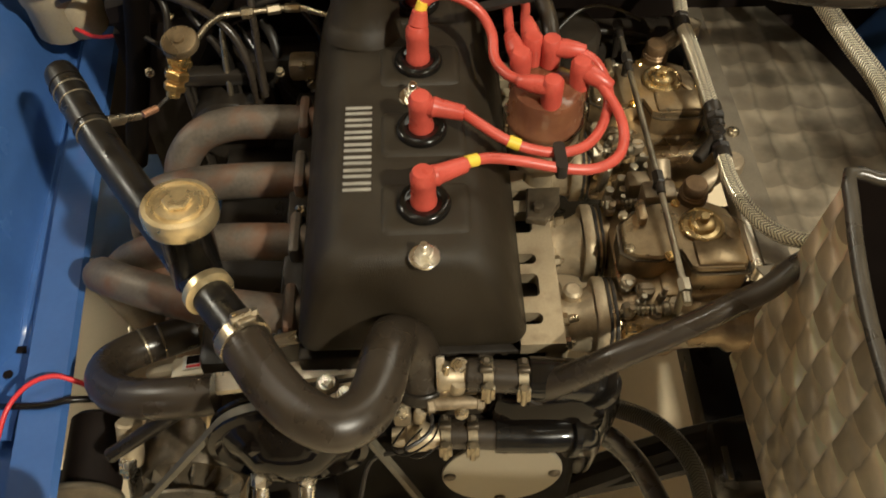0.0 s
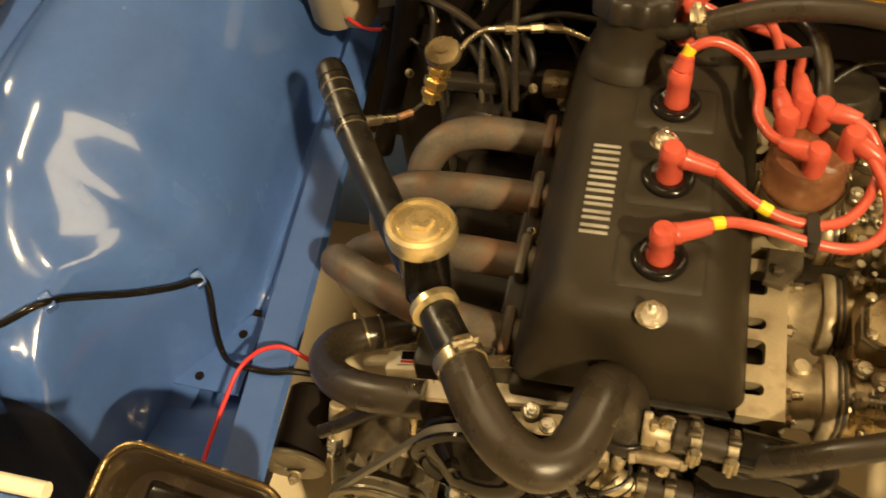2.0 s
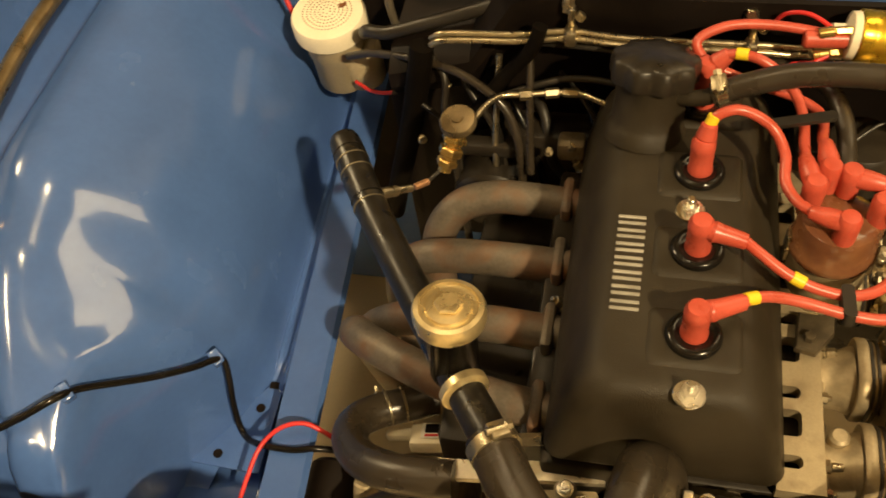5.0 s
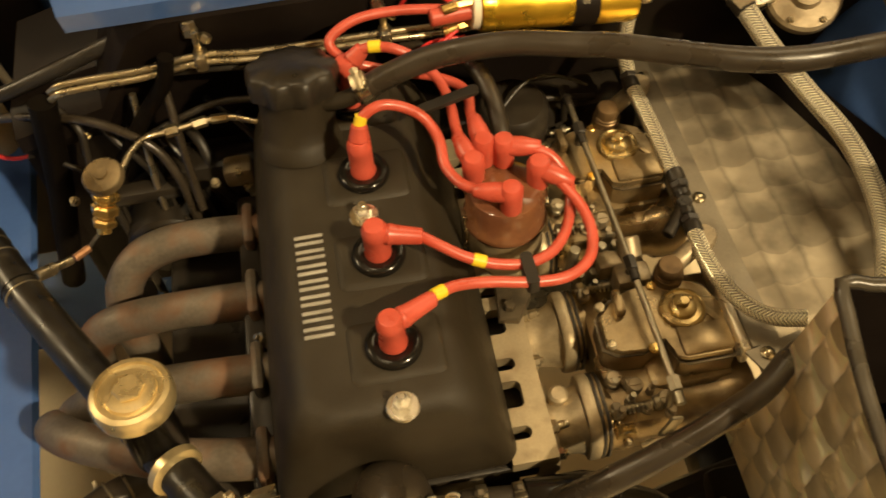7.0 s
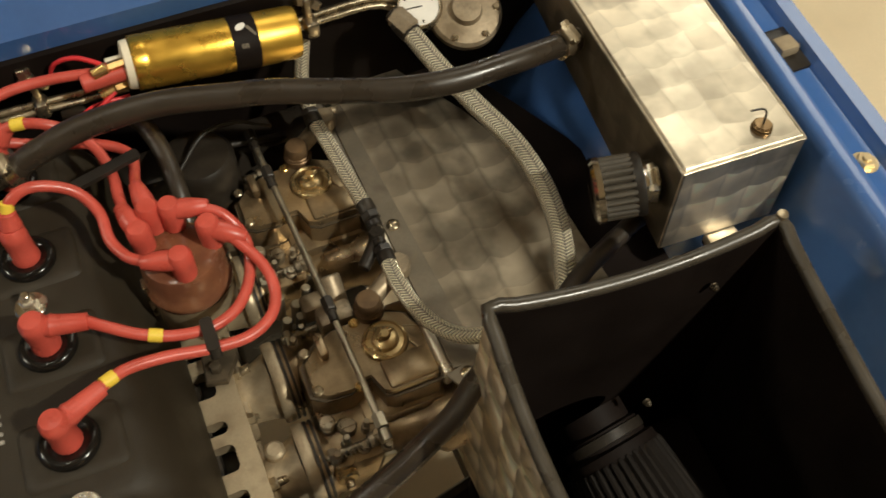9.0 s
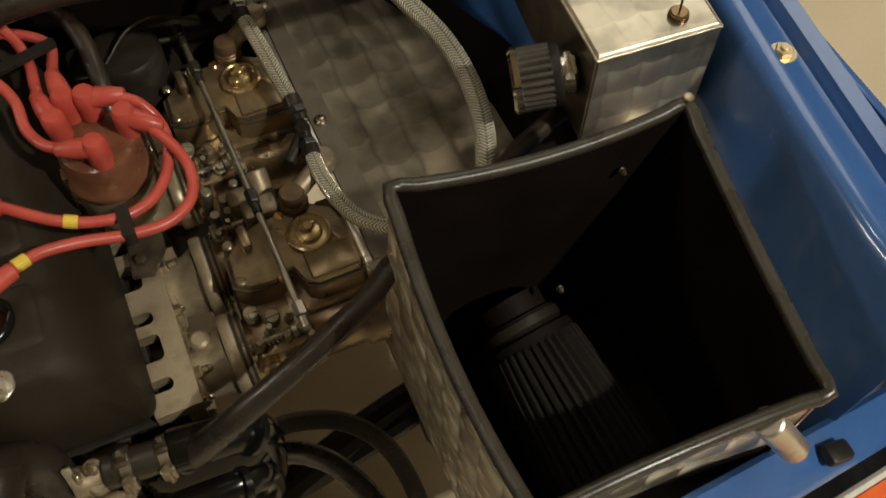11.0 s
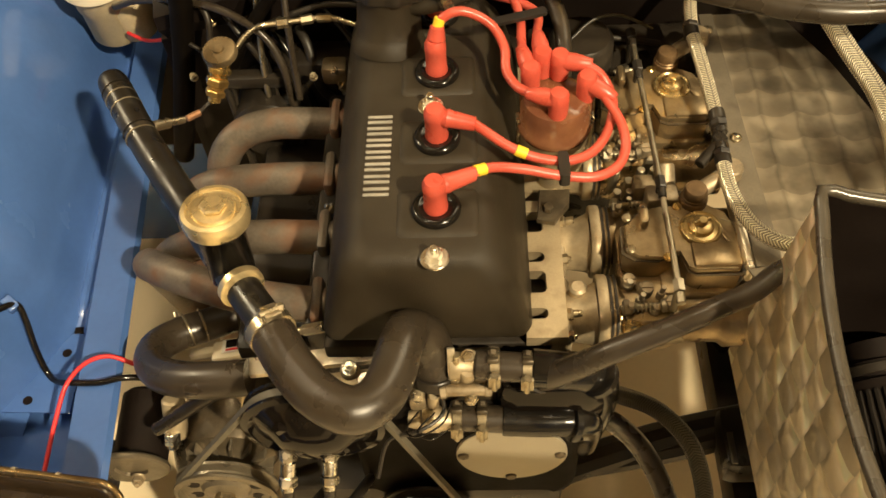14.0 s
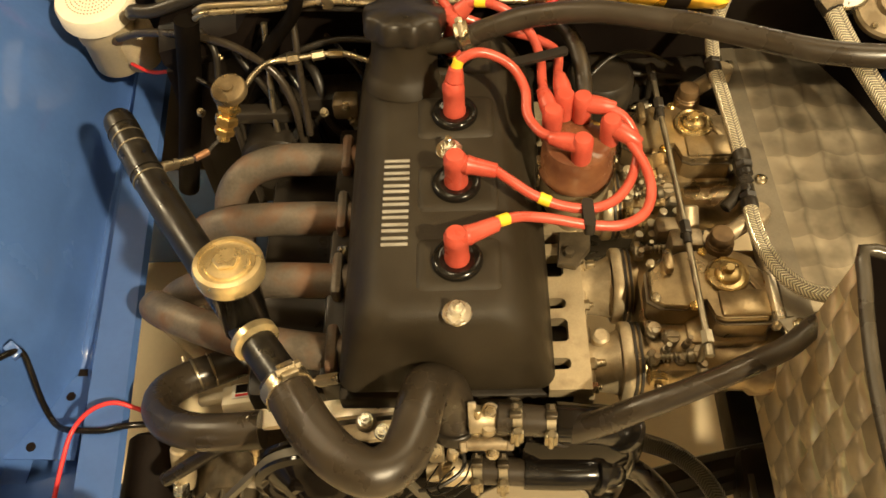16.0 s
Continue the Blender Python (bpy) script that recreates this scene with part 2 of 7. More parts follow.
RUST = surf("heat_stained_exhaust_steel", (0.145, 0.120, 0.092), 0.56, 0.35, 0.4, 22, 260, 0.25, stain=(0.15, 0.075, 0.04), stain_at=0.54, stain_scale=22)
BOSS = surf("brown_bronze_casting", (0.20, 0.13, 0.065), 0.42, 0.6, 0.25, 40, 380, 0.15, stain=(0.11, 0.07, 0.035), stain_at=0.55, stain_scale=40)
SMOKED = surf("smoky_brown_plastic", (0.185, 0.078, 0.035), 0.22, 0, 0.2, 40, 200, 0.03, 0.3, stain=(0.13, 0.05, 0.025), stain_at=0.55, stain_scale=26)
IVORY = surf("ivory_plastic", (0.84, 0.76, 0.58), 0.4, 0, 0.08, 30, 300, 0.04)
FROSTED = surf("cloudy_reservoir_plastic", (0.40, 0.33, 0.21), 0.45, 0, 0.18, 24, 300, 0.05)
BOX_BLACK = surf("matt_black_box_lining", (0.0098, 0.0067, 0.0053), 0.55, 0, 0.35, 12, 250, 0.1, spec=0.12)
PLEAT = surf("dusty_grey_pleat", (0.055, 0.046, 0.032), 0.6, 0, 0.3, 40, 300, 0.2)
FILTER = surf("black_pleated_filter", (0.013, 0.0102, 0.008), 0.7, 0, 0.3, 40, 300, 0.2, spec=0.15)
RED_WIRE = surf("red_wire_sheath", (0.62, 0.03, 0.03), 0.4, 0, 0.1, 40, 300, 0.03)
FLOOR = surf("pale_hall_floor", (0.72, 0.605, 0.40), 0.75, 0, 0.06, 3, 120, 0.04, stain=(0.66, 0.55, 0.36), stain_at=0.6, stain_scale=3)
JET = surf("dull_gold_jet_cover", (0.50, 0.38, 0.18), 0.28, 0.85, 0.2, 50, 400, 0.06, stain=(0.33, 0.23, 0.09), stain_at=0.6, stain_scale=50)
WALLM = surf("dim_cream_wall", (0.33, 0.285, 0.21), 0.85, 0, 0.05, 4, 90, 0.05)
LENS_RED = surf("red_lamp_lens", (0.55, 0.02, 0.015), 0.12, 0, 0.1, 40, 200, 0.02, 0.5)
LENS_ORANGE = surf("orange_lamp_lens", (0.85, 0.16, 0.02), 0.12, 0, 0.1, 40, 200, 0.02, 0.5)
LENS_WHITE = surf("clear_ribbed_lamp_lens", (0.80, 0.74, 0.62), 0.15, 0, 0.08, 40, 200, 0.02, 0.5)
CLAMP = surf("dull_plated_clamp_band", (0.36, 0.31, 0.21), 0.36, 0.9, 0.25, 60, 500, 0.06, stain=(0.20, 0.16, 0.10), stain_at=0.56, stain_scale=60)
PIPE_BLACK = surf("scuffed_gloss_black_pipe", (0.009, 0.0075, 0.0055), 0.34, 0, 0.4, 40, 260, 0.10, 0.0, stain=(0.040, 0.033, 0.022), stain_at=0.66, stain_scale=70)
BRIGHT = surf("bright_zinc_washer", (0.78, 0.74, 0.64), 0.24, 1.0, 0.12, 60, 500, 0.05)
PULLEY = surf("worn_grey_pulley", (0.165, 0.14, 0.10), 0.38, 0.6, 0.3, 30, 350, 0.2, stain=(0.13, 0.11, 0.075), stain_at=0.55, stain_scale=30)
STRIP = surf("dull_folded_aluminium", (0.21, 0.18, 0.13), 0.42, 0.6, 0.2, 30, 500, 0.08, stain=(0.15, 0.125, 0.09), stain_at=0.58, stain_scale=30)
CHROME = surf("chrome", (0.75, 0.73, 0.68), 0.10, 1.0, 0.06, 40, 400, 0.01)
WHITE = surf("white_print", (0.78, 0.75, 0.68), 0.5, 0, 0.06, 60, 400, 0.02)
SILVER = surf("silver_lettering", (0.42, 0.40, 0.35), 0.42, 0.5, 0.15, 60, 500, 0.05)
BELT = surf("rubber_drive_belt", (0.10, 0.088, 0.062), 0.6, 0, 0.2, 60, 300, 0.1)
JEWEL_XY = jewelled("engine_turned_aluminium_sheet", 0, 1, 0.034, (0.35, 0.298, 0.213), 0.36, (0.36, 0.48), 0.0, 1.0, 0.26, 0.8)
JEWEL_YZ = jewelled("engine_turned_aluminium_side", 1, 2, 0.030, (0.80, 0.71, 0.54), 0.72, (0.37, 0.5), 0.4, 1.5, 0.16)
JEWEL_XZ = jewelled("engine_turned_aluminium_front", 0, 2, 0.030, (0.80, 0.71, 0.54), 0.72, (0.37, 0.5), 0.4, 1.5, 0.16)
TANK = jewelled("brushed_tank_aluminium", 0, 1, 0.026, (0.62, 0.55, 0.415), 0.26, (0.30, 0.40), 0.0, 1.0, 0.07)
# same metal: colour darkened for the shaded sides, lightened for the lit front
TANK_SIDE_SHADED = jewelled("brushed_tank_side_shaded", 1, 2, 0.028, (0.24, 0.205, 0.15), 0.25, (0.32, 0.44), 0.0, 1.0, 0.06)
TANK_FRONT_LIT = jewelled("brushed_tank_front_lit", 0, 2, 0.028, (0.86, 0.76, 0.58), 0.35, (0.36, 0.5), 0.0, 1.0, 0.1)
SOOT = surf("deep_black_paint", (0.0045, 0.0032, 0.0022), 0.62, 0, 0.4, 14, 300, 0.06, stain=(0.008, 0.006, 0.004), stain_at=0.62, stain_scale=24, spec=0.06)
DARK_CAST = surf("oily_dark_casting", (0.15, 0.12, 0.078), 0.4, 0.6, 0.35, 30, 350, 0.25, stain=(0.07, 0.055, 0.035), stain_at=0.5, stain_scale=30)
PUMP_BLACK = surf("deep_gloss_black", (0.006, 0.0045, 0.0035), 0.07, 0, 0.3, 25, 300, 0.02, 0.0, rough_vary=0.03, spec=0.16)
LAMP_SHELL = surf("dark_brown_lamp_shell", (0.04, 0.027, 0.015), 0.2, 0.2, 0.3, 30, 300, 0.05, 0.3)
BRAID = braided("braided_steel_hose")
DARK_BRAID = braided("dark_braided_hose", (0.05, 0.041, 0.028))

# ---- mesh helpers ----
ROOT = {}


def thing(name, at, label, category, group="", kind=""):
    ob = new(name)
    ob.empty_display_size = 0.02
    ob.location = at
    ROOT[ob] = Vector(at)
    return tagged(ob, label, category, group, kind)


def link_mesh(name, bm, material, angle=35):
    bmesh.ops.recalc_face_normals(bm, faces=bm.faces)
    me = bpy.data.meshes.new(name)
    bm.to_mesh(me)
    bm.free()
    for f in me.polygons:
        f.use_smooth = True
    me.set_sharp_from_angle(angle=radians(angle))
    for mat in material if isinstance(material, (list, tuple)) else (material,):
        me.materials.append(mat)
    return me


def part(name, bm, material, parent, label="", angle=35):
    """One mesh object under a thing or a part, given in world coordinates."""
    root = parent
    while root.parent:
        root = root.parent
    bmesh.ops.translate(bm, verts=bm.verts, vec=-ROOT[root])
    ob = new(name, link_mesh(name, bm, material, angle))
    ob.parent = parent
    return tagged(ob, label)


def solo(name, bm, material, label="", category="", group="", kind="", angle=35):
    """A thing or a piece of the setting that is one mesh; its origin lies at its base."""
    lo = Vector((min(v.co.x for v in bm.verts), min(v.co.y for v in bm.verts), min(v.co.z for v in bm.verts)))
    hi = Vector((max(v.co.x for v in bm.verts), max(v.co.y for v in bm.verts), max(v.co.z for v in bm.verts)))
    at = Vector(((lo.x + hi.x) / 2, (lo.y + hi.y) / 2, lo.z))
    bmesh.ops.translate(bm, verts=bm.verts, vec=-at)
    ob = new(name, link_mesh(name, bm, material, angle))
    ob.location = at
    ROOT[ob] = at
    return tagged(ob, label, category, group, kind)


def glide(points, steps=6):
    """A Catmull-Rom line through points (each may carry a radius as a fourth number)."""
    pts = [np.array(p, float) for p in points]
    pts = [2 * pts[0] - pts[1], *pts, 2 * pts[-1] - pts[-2]]
    out = []
    for i in range(1, len(pts) - 2):
        a, b, c, d = pts[i - 1:i + 3]
        for k in range(steps):
            t = k / steps
            out.append(0.5 * (2 * b + (c - a) * t + (2 * a - 5 * b + 4 * c - d) * t * t + (3 * b - a - 3 * c + d) * t ** 3))
    out.append(pts[-2])
    return out


def tube(bm, points, radius, segs=12, steps=6, caps=True):
    """A round tube swept along a smooth line; UV: round it, and metres along it."""
    line = glide(points, steps) if steps > 1 else [np.array(p, float) for p in points]
    pos = [Vector(p[:3]) for p in line]
    rad = [float(p[3]) if len(p) > 3 else radius for p in line]
    uv = bm.loops.layers.uv.verify()
    side = None
    rings, far = [], 0.0
    dist = []
    for i, p in enumerate(pos):
        way = (pos[min(i + 1, len(pos) - 1)] - pos[max(i - 1, 0)]).normalized()
        if side is None:
            side = way.orthogonal().normalized()
        side = (side - way * side.dot(way)).normalized()
        up = way.cross(side)
        rings.append([bm.verts.new(p + rad[i] * (math.cos(math.tau * k / segs) * side + math.sin(math.tau * k / segs) * up)) for k in range(segs)])
        if i:
            far += (p - pos[i - 1]).length
        dist.append(far)
    for i in range(len(rings) - 1):
        for k in range(segs):
            j = (k + 1) % segs
            f = bm.faces.new((rings[i][k], rings[i][j], rings[i + 1][j], rings[i + 1][k]))
            for loop, (a, b) in zip(f.loops, ((k, i), (k + 1, i), (k + 1, i + 1), (k, i + 1))):
                loop[uv].uv = (a / segs, dist[b])
    if caps:
        bm.faces.new(rings[0][::-1])
        bm.faces.new(rings[-1])
    return bm


def axis_matrix(p0, way):
    z = Vector(way).normalized()
    x = z.orthogonal().normalized()
    return Matrix.Translation(p0) @ Matrix((x, z.cross(x), z)).transposed().to_4x4()


def lathe(bm, p0, way, profile, segs=24, turn=0.0):
    """Rings of (radius, height) about an axis from p0; a zero radius closes the end."""
    m = axis_matrix(p0, way)
    rings = []
    for r, h in profile:
        if r < 1e-6:
            rings.append([bm.verts.new(m @ Vector((0, 0, h)))])
        else:
            rings.append([bm.verts.new(m @ Vector((r * math.cos(math.tau * k / segs + turn), r * math.sin(math.tau * k / segs + turn), h))) for k in range(segs)])
    for a, b in zip(rings, rings[1:]):
        for k in range(segs):
            j = (k + 1) % segs
            if len(a) == 1 and len(b) == 1:
                continue
            if len(a) == 1:
                bm.faces.new((a[0], b[j], b[k]))
            elif len(b) == 1:
                bm.faces.new((a[k], a[j], b[0]))
            else:
                bm.faces.new((a[k], a[j], b[j], b[k]))
    if len(rings[0]) > 1:
        bm.faces.new(rings[0][::-1])
    if len(rings[-1]) > 1:
        bm.faces.new(rings[-1])
    return bm


def rod(bm, p0, p1, r, segs=12, soft=0.15, turn=0.0):
    """A cylinder (or, with six segments, a hexagon) with softened ends."""
    p0, p1 = Vector(p0), Vector(p1)
    h, e = (p1 - p0).length, min(r * soft, (p1 - p0).length * 0.3)
    return lathe(bm, p0, p1 - p0, [(r - e, 0), (r, e), (r, h - e), (r - e, h)], segs, turn)


def block(bm, lo, hi, bevel=0.003, turn=None, segs=2):
    """A box with rounded edges; turn: a matrix about its centre."""
    lo, hi = Vector(lo), Vector(hi)
    c, s = (lo + hi) / 2, hi - lo
    made = bmesh.ops.create_cube(bm, size=1, matrix=Matrix.Diagonal((*s, 1)))["verts"]
    if bevel:
        edges = list({e for v in made for e in v.link_edges})
        res = bmesh.ops.bevel(bm, geom=edges, offset=min(bevel, min(s) * 0.45), segments=segs, profile=0.5, affect="EDGES")
        made = list({v for f in res["faces"] for v in f.verts} | {v for v in made if v.is_valid})
        seen, todo = set(made), list(made)
        while todo:
            v = todo.pop()
            for e in v.link_edges:
                o = e.other_vert(v)
                if o not in seen:
                    seen.add(o)
                    todo.append(o)
        made = list(seen)
    m = Matrix.Translation(c) @ (turn or Matrix())
    bmesh.ops.transform(bm, matrix=m, verts=made)
    return bm


def outline(x0, x1, y0, y1, r, n=6):
    """A rounded rectangle, counter-clockwise."""
    out = []
    for cx, cy, a in ((x1 - r, y1 - r, 0), (x0 + r, y1 - r, 90), (x0 + r, y0 + r, 180), (x1 - r, y0 + r, 270)):
        for k in range(n + 1):
            t = radians(a + 90 * k / n)
            out.append((cx + r * math.cos(t), cy + r * math.sin(t)))
    return out


def loft(bm, rings, cap0=True, cap1=True, loop=False):
    rs = [[bm.verts.new(p) for p in ring] for ring in rings]
    pairs = list(zip(rs, rs[1:])) + ([(rs[-1], rs[0])] if loop else [])
    for a, b in pairs:
        for k in range(len(a)):
            j = (k + 1) % len(a)
            bm.faces.new((a[k], a[j], b[j], b[k]))
    if cap0 and not loop:
        bm.faces.new(rs[0][::-1])
    if cap1 and not loop:
        bm.faces.new(rs[-1])
    return bm


def plate(bm, shape, depth, m=None, soft=0.0):
    """A flat outline (2D points) raised by depth, laid by the matrix m."""
    m = m or Matrix()
    cx, cy = sum(p[0] for p in shape) / len(shape), sum(p[1] for p in shape) / len(shape)
    k = 1 - soft / max(1e-6, max(math.hypot(p[0] - cx, p[1] - cy) for p in shape))
    rings = [[m @ Vector((x, y, 0)) for x, y in shape], [m @ Vector((x, y, depth - soft)) for x, y in shape]]
    if soft:
        rings.append([m @ Vector((cx + (x - cx) * k, cy + (y - cy) * k, depth)) for x, y in shape])
    return loft(bm, rings)


def sheet(bm, grid, thick):
    """A bent sheet from rows of points, with thickness along its normals."""
    rows = [[Vector(p) for p in row] for row in grid]
    n, k = len(rows), len(rows[0])

    def normal(i, j):
        a = rows[min(i + 1, n - 1)][j] - rows[max(i - 1, 0)][j]
        b = rows[i][min(j + 1, k - 1)] - rows[i][max(j - 1, 0)]
        return a.cross(b).normalized()

    top = [[bm.verts.new(rows[i][j]) for j in range(k)] for i in range(n)]
    low = [[bm.verts.new(rows[i][j] - normal(i, j) * thick) for j in range(k)] for i in range(n)]
    for i in range(n - 1):
        for j in range(k - 1):
            bm.faces.new((top[i][j], top[i][j + 1], top[i + 1][j + 1], top[i + 1][j]))
            bm.faces.new((low[i][j], low[i + 1][j], low[i + 1][j + 1], low[i][j + 1]))
    for i in range(n - 1):
        bm.faces.new((top[i][0], top[i + 1][0], low[i + 1][0], low[i][0]))
        bm.faces.new((top[i][-1], low[i][-1], low[i + 1][-1], top[i + 1][-1]))
    for j in range(k - 1):
        bm.faces.new((top[0][j], low[0][j], low[0][j + 1], top[0][j + 1]))
        bm.faces.new((top[-1][j], top[-1][j + 1], low[-1][j + 1], low[-1][j]))
    return bm


def B():
    return bmesh.new()


def hex_bolt(parent, at, way, r, h, material=None, washer=1.5, name="bolt", label=""):
    """A hexagon head over a round washer, with a stub of thread."""
    way = Vector(way).normalized()
    at = Vector(at)
    bm = B()
    if washer:
        rod(bm, at, at + way * h * 0.28, r * washer, 20)
    rod(bm, at + way * h * 0.2, at + way * h, r, 6, 0.12)
    rod(bm, at + way * h * 0.9, at + way * h * 1.35, r * 0.5, 10)
    return part(name, bm, material or STEEL, parent, label)


def hose_clamp(parent, at, way, r, width=0.011, out=(0, 0, 1), material=None):
    """A worm-drive clamp: a band, its raised housing and the screw."""
    way, out = Vector(way).normalized(), Vector(out)
    out = (out - way * out.dot(way)).normalized()
    at = Vector(at)
    side = way.cross(out)
    bm = B()
    lathe(bm, at - way * width / 2, way, [(r * 0.96, 0), (r + 0.0014, 0.0006), (r + 0.0014, width - 0.0006), (r * 0.96, width)], 28)
    m = Matrix((way, side, out)).transposed().to_4x4()
    block(bm, (at + out * (r + 0.003)) - Vector((width * 0.62, 0.008, 0.0032)), (at + out * (r + 0.003)) + Vector((width * 0.62, 0.008, 0.0032)), 0.0015, m)
    c = at + out * (r + 0.0045)
    rod(bm, c - side * 0.012, c - side * 0.006, 0.0042, 6)
    rod(bm, c - side * 0.007, c + side * 0.011, 0.003, 10)
    return part("hose_clamp", bm, material or STEEL, parent, "plated worm-drive hose clamp")

# ---- the hall: floor, walls, ceiling ----
solo("floor", block(B(), (-6, -6, -0.1), (6, 6, 0), 0), FLOOR, "pale cream hall floor under the car", "floor", kind="structure")
for nm, lo, hi in (("wall_north", (-6.1, 6, 0), (6.1, 6.1, 4.2)), ("wall_south", (-6.1, -6.1, 0), (6.1, -6, 4.2)),
                   ("wall_east", (6, -6, 0), (6.1, 6, 4.2)), ("wall_west", (-6.1, -6, 0), (-6, 6, 4.2))):
    solo(nm, block(B(), lo, hi, 0), WALLM, "plain cream hall wall", "wall", kind="structure")
solo("ceiling", block(B(), (-6.1, -6.1, 4.2), (6.1, 6.1, 4.3), 0), WALLM, "plain cream hall ceiling", "ceiling", kind="structure")

# ---- the car's body round the engine bay ----
car = thing("car_body", (0, 0.3, 0.2), "blue car body shell round an open engine bay", "car body")


def flange_x(y):
    return -0.361 - 0.085 * (y - 0.07)


def mix_table(table, v):
    """Linear look-up in rising (key, value) pairs."""
    for (k0, v0), (k1, v1) in zip(table, table[1:]):
        if v <= k1:
            return v0 + (v1 - v0) * max(0.0, (v - k0)) / (k1 - k0)
    return table[-1][1]


CREST = ((0, 0), (0.02, 0.11), (0.05, 0.28), (0.10, 0.455), (0.19, 0.60), (0.28, 0.70), (0.40, 0.815), (0.54, 0.92), (0.66, 0.98), (0.76, 1.0), (0.88, 0.98), (1.0, 0.90))
EDGE = ((-0.09, -0.515), (-0.06, -0.545), (0.01, -0.61), (0.10, -0.668), (0.18, -0.693), (0.26, -0.707), (0.42, -0.712), (0.9, -0.72))
RISE = ((-0.09, 0.215), (0.02, 0.264), (0.13, 0.31), (0.22, 0.33), (0.5, 0.325), (0.9, 0.30))


CREASE = ((-0.06, -0.535), (0.045, -0.522), (0.12, -0.472), (0.19, -0.441), (0.9, -0.482))
WALL = ((0, 0), (0.012, 0.45), (0.03, 0.74), (0.07, 0.88), (0.13, 0.945), (0.2, 0.955), (0.5, 0.985), (0.75, 1.0), (0.88, 0.98), (1.0, 0.90))


def crease_x(y):
    return mix_table(CREASE, y)


def wing_point(y, s, lift=0.0):
    """A place on the wheel-arch dome: s runs from the crease by the flange (0) to the far channel (1)."""
    x = crease_x(y) + (mix_table(EDGE, y) - crease_x(y)) * s
    k = max(0.0, min(1.0, (0.17 - y) / 0.12))
    z = 0.488 + mix_table(RISE, y) * (mix_table(CREST, s) * (1 - k) + mix_table(WALL, s) * k)
    # pressed step below the line between the two cable clips
    d = ((x + 0.531) * 0.837 - (y - 0.021) * 0.548)
    k = max(0.0, min(1.0, (d + 0.002) / 0.014))
    z -= 0.007 * k * k * (3 - 2 * k) * (1 if 0.06 < s < 0.95 else 0.3)
    return (x, y, z + lift)


ss = [0, 0.012, 0.03, 0.05, 0.075, 0.10, 0.14, 0.19, 0.25, 0.31, 0.38, 0.46, 0.54, 0.63, 0.72, 0.80, 0.88, 0.94, 1.0]
rows = []
for i in range(54):
    y = -0.02 + 0.0185 * i
    fx, cx = flange_x(y), crease_x(y)
    g = max(0.0, min(1.0, (y - 0.14) / 0.06))
    row = [(fx, y, 0.550), (fx - 0.003, y, 0.557), (fx - 0.043, y, 0.557), (fx - 0.048, y, 0.530 + 0.016 * g), (fx - 0.07, y, 0.494) if cx < fx - 0.085 else (cx + 0.012, y, 0.492 + 0.040 * g), (cx + 0.004, y, 0.487 + 0.043 * g)]
    row += [(x, v, max(z, 0.487 + 0.046 * g)) for x, v, z in (wing_point(y, s) for s in ss)]
    ex, ey, ez = row[-1]
    row += [(ex - 0.006, y, ez - 0.018), (ex - 0.016, y, ez - 0.022), (min(ex - 0.03, -0.725), y, ez - 0.012), (min(ex - 0.05, -0.742), y, 0.84), (-0.757, y, 0.90), (-0.768, y, 0.925), (-0.80, y, 0.932), (-0.86, y, 0.925)]
    rows.append(row)
first = rows[0]
front_roll = []
for n, (dy, dz) in enumerate(((0.004, 0.002), (0.012, 0.009), (0.022, 0.024), (0.032, 0.05), (0.042, 0.09), (0.05, 0.14), (0.056, 0.20), (0.06, 0.28))):
    row = []
    for k, (x, y, z) in enumerate(first):
        if k < 6 or k >= len(first) - 5:
            row.append((x, y - 0.002 * (n + 1), z))
        else:
            row.append((x, y - dy, max(0.43 - 0.001 * n, z - dz)))
    front_roll.append(row)
# the rear lip's shadow on the dome is put in as a dark colour
bm = B()
sheet(bm, [r[6:-5] for r in front_roll[3:]], 0.002)
part("shaded_front", bm, SHADED_BLUE, car, "lower front of the wing dome, dark with painted-in shade", 40)
rows = front_roll[3::-1] + rows
bm = B()
sheet(bm, [[(flange_x(y) + dx, y, z) for dx, z in ((0, 0.550), (-0.003, 0.557), (-0.043, 0.557), (-0.049, 0.527), (-0.07, 0.494), (-0.075, 0.46))] for y in (-0.0205, -0.1, -0.18, -0.26)], 0.002)
part("flange", bm, BLUE, car, "blue flange running to the rear panel")
# pocket coloured dark in place of the shade in its depth
bm = B()
sheet(bm, [[(x, y, z) for x, z in ((-0.425, 0.47), (-0.43, 0.44), (-0.45, 0.38), (-0.72, 0.38), (-0.735, 0.60), (-0.75, 0.80), (-0.765, 0.92))][::-1] for y in (-0.43, -0.26, -0.14, -0.038)], 0.002)
part("wheel_pocket", bm, SHADED_BLUE, car, "pocket below the wing, dark with painted-in shade")
wing = part("inner_wing", sheet(B(), rows[::-1], 0.002), BLUE, car, "blue wheel-arch dome with a flat inner flange", 40)
# triangular gusset with two holes and a slot
bm = B()
plate(bm, [(-0.432, 0.190), (-0.515, 0.063), (-0.427, 0.060)], 0.002, pose(0, 0, 0.514))
gusset = part("gusset", bm, BLUE, car, "blue triangular gusset plate with bolt holes")
for x, y in ((-0.449, 0.137), (-0.48, 0.076)):
    part("hole", lathe(B(), (x, y, 0.5162), (0, 0, 1), [(0.0055, 0), (0.0055, 0.0008), (0.004, 0.0004)], 16), BOX_BLACK, gusset, "dark open bolt hole")
bm = B()
block(bm, (-0.447, 0.163, 0.516), (-0.435, 0.172, 0.5174), 0.0008)
